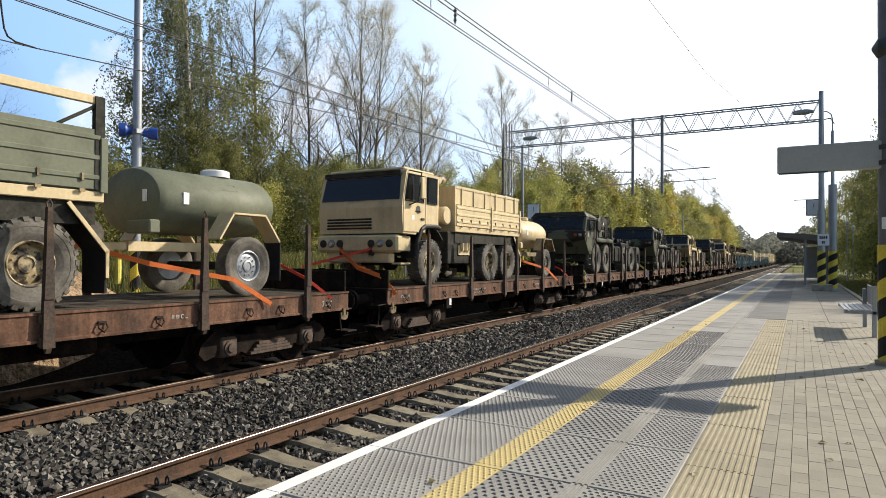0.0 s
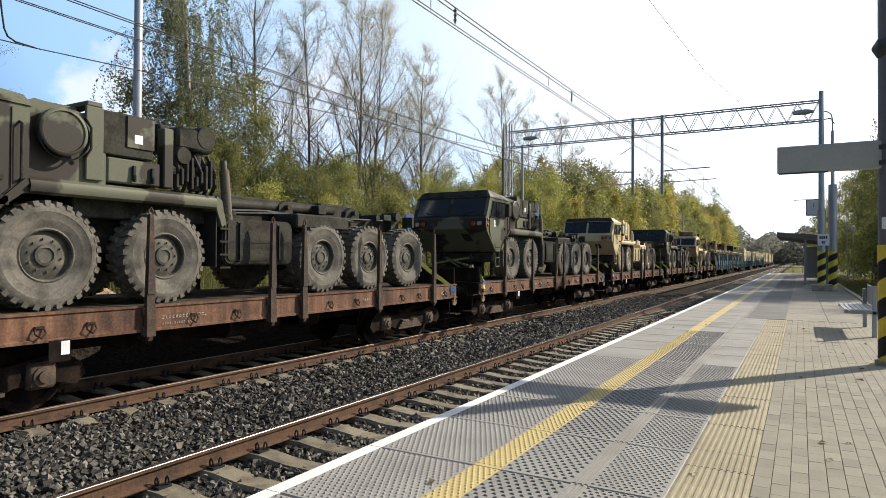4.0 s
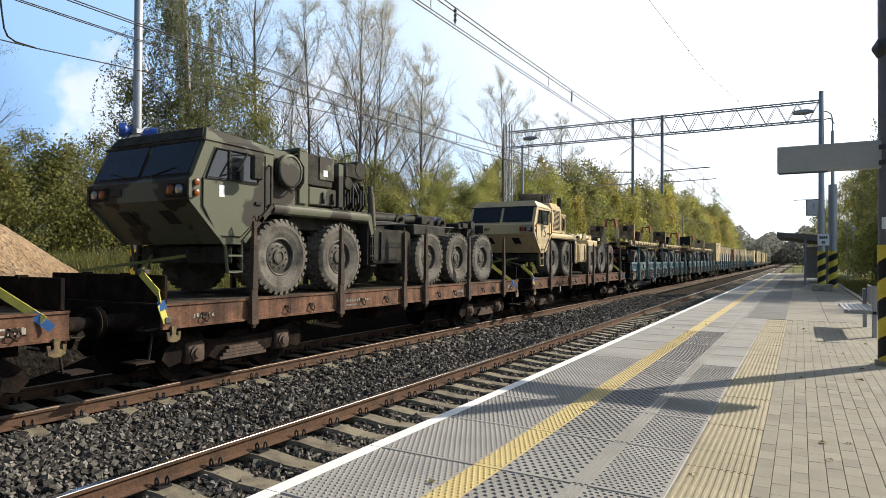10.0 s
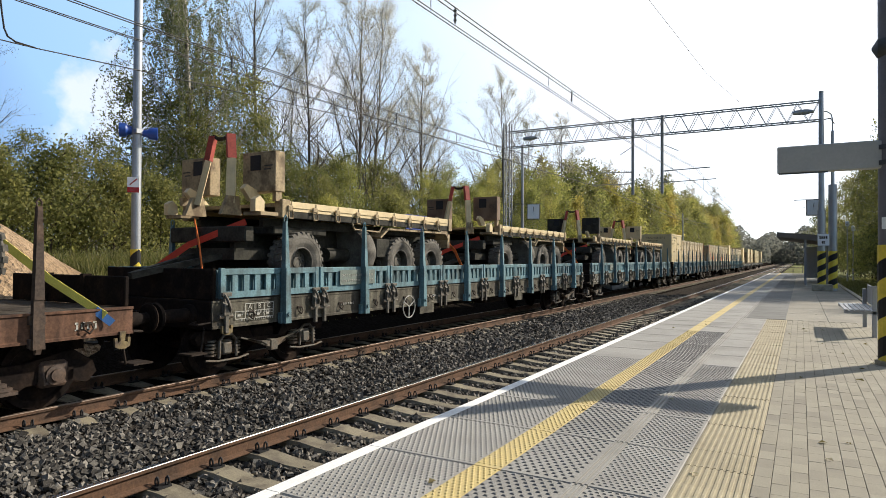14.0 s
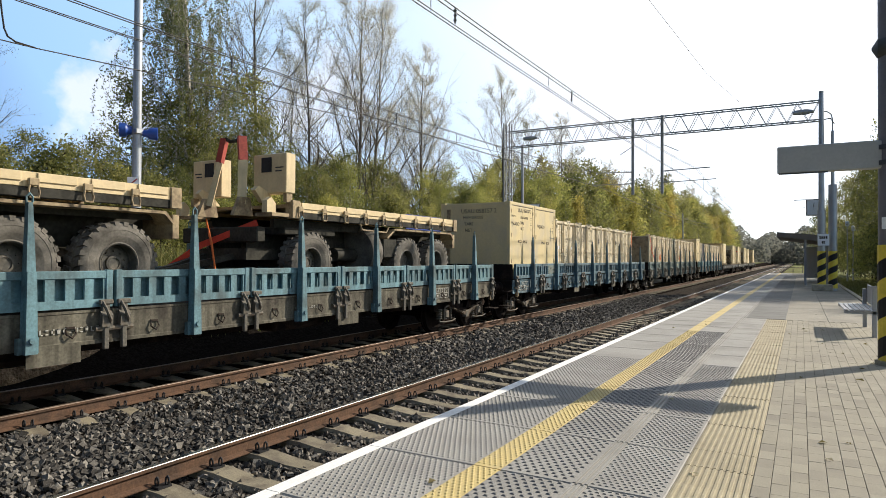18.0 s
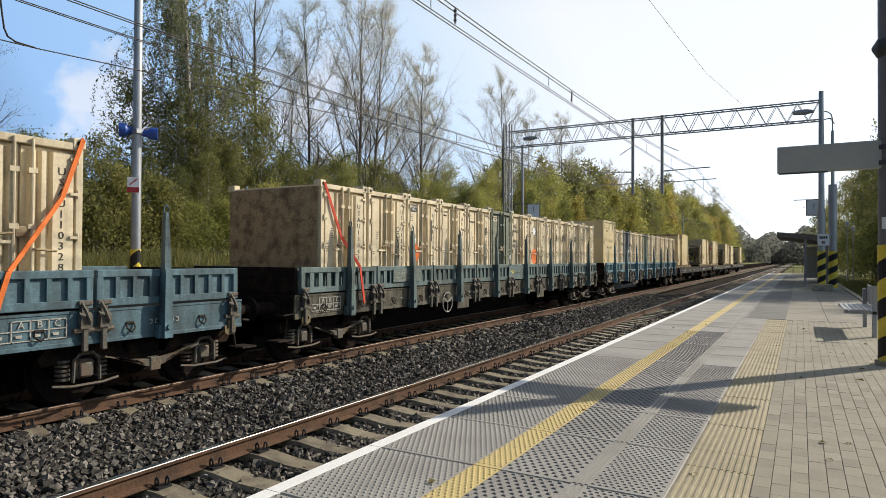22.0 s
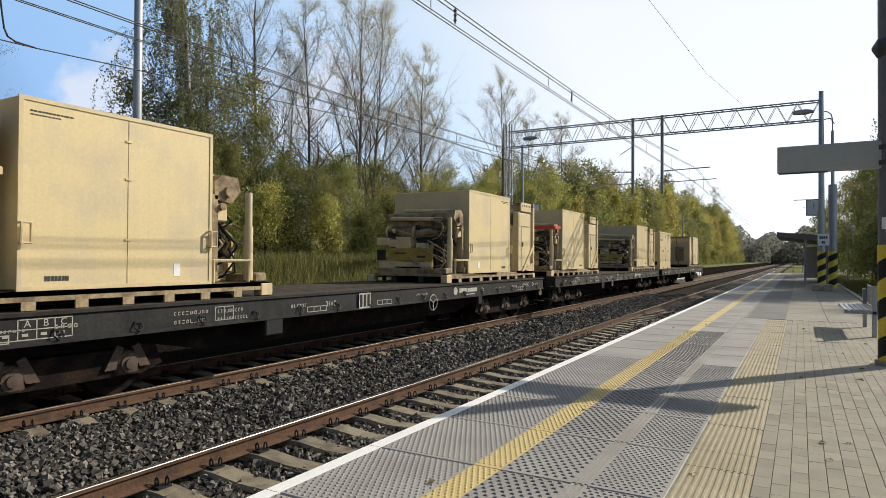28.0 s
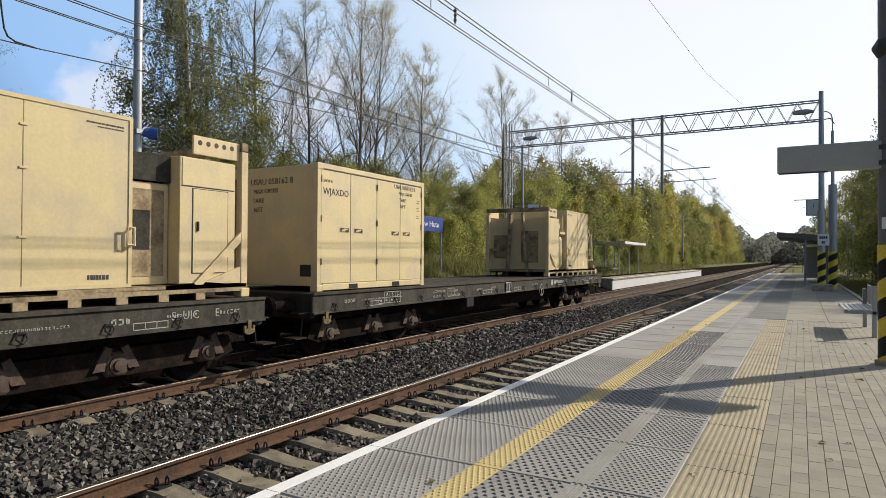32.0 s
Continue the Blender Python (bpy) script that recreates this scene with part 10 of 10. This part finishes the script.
POPLAR = [tree_kind("tall_tree", "tall autumn tree with thin bare branches and sparse brownish leaves", "tree", "tall bare trees", 11 + k, M_GREYBARK, M_LEAFPALE, height=18.0, r0=0.17, n_main=22, n_sub=8, n_twig=7, spread=0.36, rise=1.25, droop=0.0, leaves=14000, leaf=0.042, low=0.17, cluster=0.15) for k in range(4)]
WEEPING = hanging_birch()
YOUNG = [tree_kind("young_birch", "young birch with dense green-yellow autumn foliage", "tree", "young birches along the line", 41 + k, M_BIRCH, (M_LEAF, M_LEAFDARK, M_LEAF, M_LEAFDARK)[k], height=8.0, r0=0.08, n_main=22, n_sub=5, n_twig=3, spread=0.24, rise=0.95, droop=0.03, leaves=6500, leaf=0.068, low=0.10, cluster=0.26) for k in range(4)]
BUSH = [tree_kind("willow_bush", "dense willow bush with olive-green leaves", "bush", "bushes along the line", 61 + k, M_BARK, (M_LEAFDARK, M_LEAF)[k], height=4.2, r0=0.05, n_main=22, n_sub=4, n_twig=3, spread=0.42, rise=0.7, droop=0.02, leaves=6500, leaf=0.075, low=0.04, cluster=0.28) for k in range(2)]
FARYOUNG = [tree_kind("young_birch", "young birch with dense green-yellow autumn foliage", "tree", "young birches along the line", 51 + k, M_BIRCH, (M_LEAF, M_LEAFDARK, M_LEAFDARK)[k], height=8.0, r0=0.08, n_main=18, n_sub=4, n_twig=2, spread=0.24, rise=0.95, droop=0.03, leaves=2600, leaf=0.115, low=0.10, cluster=0.30) for k in range(3)]
GOLD = tree_kind("golden_birch", "birch with golden orange autumn foliage", "tree", "golden birches", 71, M_BIRCH, M_LEAFGOLD, height=9.0, r0=0.09, n_main=20, n_sub=5, n_twig=3, spread=0.22, rise=0.8, droop=0.03, leaves=2600, leaf=0.14, low=0.10, cluster=0.28)


def woods():
    rng = random.Random(77)
    plant(WEEPING, -24.5, 20.1, 1.0, 40)
    for k, (x, y, s) in enumerate(((-25.8, 21.8, 1.2), (-24.4, 18.6, 0.95), (-26.6, 23.6, 1.25), (-23.8, 23.0, 0.95), (-26.2, 18.2, 1.05))):
        plant(YOUNG[1 + 2 * (k % 2)], x, y, s, k * 71)
    tall = [(-29.0, 27.5, 1.08), (-27.5, 31.0, 0.92), (-25.6, 33.5, 1.02), (-26.5, 36.0, 1.0), (-26.5, 42.7, 0.95), (-29, 47, 0.9), (-25.4, 56.5, 1.03), (-27, 66, 0.9), (-25.7, 74, 1.0), (-27, 84, 0.85), (-25, 95, 0.85), (-27, 108, 0.8), (-25, 124, 1.0), (-26, 145, 1.05), (-24, 170, 1.1), (-22, 205, 1.2), (-30.5, 11.6, 0.70), (-38, 40, 0.95), (-40, 58, 0.95), (-31, 51, 0.85), (-29, 39, 0.7)]
    for k, (x, y, s) in enumerate(tall):
        plant(POPLAR[k % 4], x, y, s, k * 77)
    for k in range(22):
        # unseen woods added behind the viewer, on both sides, to block low sky light
        plant(YOUNG[k % 4], -21 - (k % 3) * 3 + rng.uniform(-1, 1), -8.0 - 4.0 * k, rng.uniform(0.8, 1.3), k * 61)
        plant(YOUNG[(k + 1) % 4], 9 + (k % 3) * 3.5 + rng.uniform(-1, 1), 4.0 - 4.4 * k, rng.uniform(0.9, 1.4), k * 47)
    y = -6.0
    k = 0
    while y < 260:
        step = 1.9 if y < 60 else 3.4 if y < 130 else 6.0
        for row, (x0, sc) in enumerate(((-20.5, 0.78), (-23.5, 0.95), (-28.0, 1.08), (-33.0, 1.12))):
            if row == 3 and y > 62:
                continue
            if y < 22 and row == 0:
                x0 -= 2.5
            x = x0 + rng.uniform(-1.3, 1.3)
            kind = YOUNG[rng.randrange(4) if y > 24 else 1 + 2 * rng.randrange(2)]
            if y > 62:
                kind = FARYOUNG[rng.randrange(3)]
            if y > 55 and rng.random() < 0.13:
                kind = GOLD
            s = sc * rng.uniform(0.72, 1.15) * (0.60 if y < 0.70 * -x else float(np.interp(y, (20, 34, 45, 60, 100, 150, 260), (0.72, 0.76, 0.92, 1.22, 1.6, 1.95, 2.0))))
            plant(kind, x, y + rng.uniform(-0.8, 0.8), s, rng.uniform(0, 360))
            k += 1
        plant(BUSH[rng.randrange(2)], -23.6 + rng.uniform(-1.5, 1.5) - (2.0 if y < 22 else 0), y + 0.7, rng.uniform(0.6, 0.85), rng.uniform(0, 360))
        if rng.random() < 0.85:
            plant(BUSH[rng.randrange(2)], -18.6 + rng.uniform(-0.9, 0.9) - (2.2 if y < 22 else 0), y, rng.uniform(0.5, 0.9), rng.uniform(0, 360))
        y += step
    # on the platform's side
    for x, y, s, kd in ((5.5, 44, 0.95, 1), (7.5, 50, 1.15, 3), (6.2, 57, 1.2, 1), (9.5, 41, 1.15, 1), (5.2, 66, 1.0, 3), (8, 75, 1.3, 1), (6, 84, 1.1, 0), (5, 98, 1.1, 3), (7, 112, 1.2, 1), (5, 130, 1.2, 3), (5, 150, 1.2, 0), (12, 47, 1.2, 3), (4.5, 175, 1.3, 1), (3.5, 205, 1.3, 3), (13, 36, 1.1, 3)):
        plant(YOUNG[kd], x + 0.4, y, s * 1.35, x * 50 + y)
    for x, y, s in ((4.2, 38, 0.7), (5.2, 41, 0.8), (4.0, 47, 0.8), (4.4, 53, 0.9), (4.2, 61, 0.8), (4.5, 70, 0.9), (4.0, 80, 0.9), (6.5, 36, 0.9), (4.2, 90, 0.9), (9, 33, 0.9)):
        plant(BUSH[int(y) % 2], x, y, s, y * 31)
    plant(GOLD, 8.8, 52, 1.35, 20)
    for k, (x, y, s) in enumerate(((5.0, 34.5, 0.95), (6.4, 38.0, 1.15), (5.4, 47.5, 1.2), (7.4, 44.0, 1.4), (8.6, 36.5, 1.2), (6.0, 53.5, 1.3), (5.2, 61.0, 1.3), (7.0, 66.0, 1.5), (10.5, 40.5, 1.45), (4.8, 72.0, 1.2))):
        plant(YOUNG[1 + 2 * (k % 2)], x, y, s, k * 83)
        plant(BUSH[0], x - 0.6, y + 1.6, 0.95, k * 59)


woods()


def far_wood():
    """Distant wooded rise that closes the line."""
    rng = np.random.default_rng(9)
    n = 60000
    y = rng.uniform(300, 430, n)
    x = rng.uniform(-95, 75, n)
    hmax = 10 + 3 * np.sin(x * 0.11) + 3 * np.sin(x * 0.37 + 1) + np.clip((y - 300) * 0.07, 0, 9)
    gap = (np.abs(x + 6.5) < 5.0) & (y < 335)
    z = rng.random(n) ** 0.8 * hmax
    keep = ~gap
    x, y, z = x[keep], y[keep], z[keep]
    n = len(x)
    c = np.stack([x, y, z], 1)
    a = rng.normal(size=(n, 3))
    a /= np.linalg.norm(a, axis=1)[:, None]
    b = np.cross(a, rng.normal(size=(n, 3)))
    b /= np.linalg.norm(b, axis=1)[:, None]
    s = rng.uniform(0.35, 0.85, (n, 1))
    v = np.stack([c - a * s, c + b * s, c + a * s, c - b * s], 1).reshape(-1, 3)
    ob = new("far_woods", raw_mesh("far_woods", v, np.arange(n * 4).reshape(-1, 4), M_LEAFHAZE))
    tagged(ob, "distant woods closing the line, haze in their pale grey-green", "woods", kind="stuff")


far_wood()


def grass():
    rng = np.random.default_rng(21)

    def tufts(n, x0, x1, y0, y1, hmin, hmax, name, label):
        x, y = rng.uniform(x0, x1, n), y0 + (y1 - y0) * rng.random(n) ** 1.3
        clear = ~((x < -5) & (y < 9.8) & (x > -20.0))
        x, y = x[clear], y[clear]
        n = len(x)
        base = np.array([(a, b, terrain(a, b) - 0.03) for a, b in zip(x, y)])
        k = 6
        base = np.repeat(base, k, 0) + rng.normal(0, 0.07, (n * k, 3)) * np.array([1, 1, 0])
        h = rng.uniform(hmin, hmax, (n * k, 1))
        lean = rng.normal(0, 0.28, (n * k, 3)) * h
        lean[:, 2] = 0
        side = rng.normal(size=(n * k, 3))
        side[:, 2] = 0
        side /= np.linalg.norm(side, axis=1)[:, None]
        w = 0.008 + 0.006 * rng.random((n * k, 1))
        top = base + lean + np.concatenate([np.zeros((n * k, 2)), h], 1)
        mid = base + lean * 0.35 + np.concatenate([np.zeros((n * k, 2)), h * 0.55], 1)
        v = np.stack([base - side * w, base + side * w, mid + side * w, mid - side * w, top], 1).reshape(-1, 3)
        i = np.arange(n * k) * 5
        f = [(a, a + 1, a + 2, a + 3) for a in i] + [(a + 3, a + 2, a + 4) for a in i]
        me = bpy.data.meshes.new(name)
        me.from_pydata(v.tolist(), [], [tuple(int(q) for q in t) for t in f])
        me.materials.append(M_GRASSBLADE)
        tagged(new(name, me), label, "grass", kind="stuff")

    tufts(9000, -19.5, -12.2, 4.5, 44, 0.2, 0.75, "bank_grass", "long dry autumn grass on the bank")
    tufts(2500, -20, -13, 44, 110, 0.25, 0.7, "far_bank_grass", "rough grass beside the far platform")
    tufts(5000, 1.95, 5.0, 12, 60, 0.06, 0.22, "verge_grass", "short green grass behind the platform")


grass()


def sand_heap():
    rng = random.Random(4)
    s = Shape()
    cx, cy, top, slope = -15.4, 3.0, 5.05, 0.62
    rings, n = 20, 48
    vs = []
    for i in range(rings + 1):
        r = 7.0 * i / rings
        for k in range(n):
            a = 2 * math.pi * k / n
            x, y = cx + r * math.cos(a) * 0.62, cy + r * math.sin(a)
            z = top - math.sqrt(r * r + 0.5) * slope + 0.15 * noise.noise(Vector((x * 0.8, y * 0.8, 0))) + 0.05 * noise.noise(Vector((x * 3, y * 3, 2)))
            vs.append((x, y, z if i < rings else -0.4))
    fs = [(i * n + k, i * n + (k + 1) % n, (i + 1) * n + (k + 1) % n, (i + 1) * n + k) for i in range(rings) for k in range(n)]
    s.add(vs, fs)
    solid("sand_heap", s, M_SAND, "large heap of bare sandy soil beside the line", "heap", smooth=True)


sand_heap()


def fallen_leaves():
    rng = random.Random(15)
    curl = [(-0.045, 0, 0.006), (-0.01, -0.03, 0.022), (0.05, -0.004, 0.004), (0.012, 0.03, 0.028), (0.0, 0.0, 0.008)]
    kinds = [Shape().add(curl, [(0, 1, 4), (1, 2, 4), (2, 3, 4), (3, 0, 4)]).mesh("dry_leaf", m) for m in (M_LEAFBROWN, M_LEAFPALE)]
    for k in range(64):
        x, y = rng.uniform(-0.25, 1.5), 2.9 + 12 * rng.random() ** 1.5
        if rng.random() < 0.2:
            x = rng.uniform(-2.4, -0.3)
        pale = rng.random() < 0.4
        ob = tagged(new("dry_leaf", kinds[pale]), "small pale dry leaf lying on the paving" if pale else "small curled brown leaf lying on the paving", "leaf", "fallen leaves")
        ob.matrix_basis = pose(x, y, PZ + 0.002, 0, 0, rng.uniform(0, 360)) @ Matrix.Scale(rng.uniform(0.45, 1.0), 4)


fallen_leaves()


def motions():
    """The train rolls past and gains speed; its wheels turn with it."""
    times = [2.0 * i for i in range(17)]
    for th, u, x, z, rz in MOVING:
        walk(th, [(t, pose(XT + x, u - run(t), z, 0, 0, rz)) for t in times])
    first = WHEELSETS[0]
    rows = [(k / 15.0, pose(0, 0, 0, math.degrees(run(k / 15.0) / 0.46))) for k in range(481)]
    walk(first, rows)
    keys = first.animation_data
    for w in WHEELSETS[1:]:
        w.rotation_mode = "QUATERNION"
        d = w.animation_data_create()
        d.action = keys.action
        d.action_slot = keys.action_slot


motions()
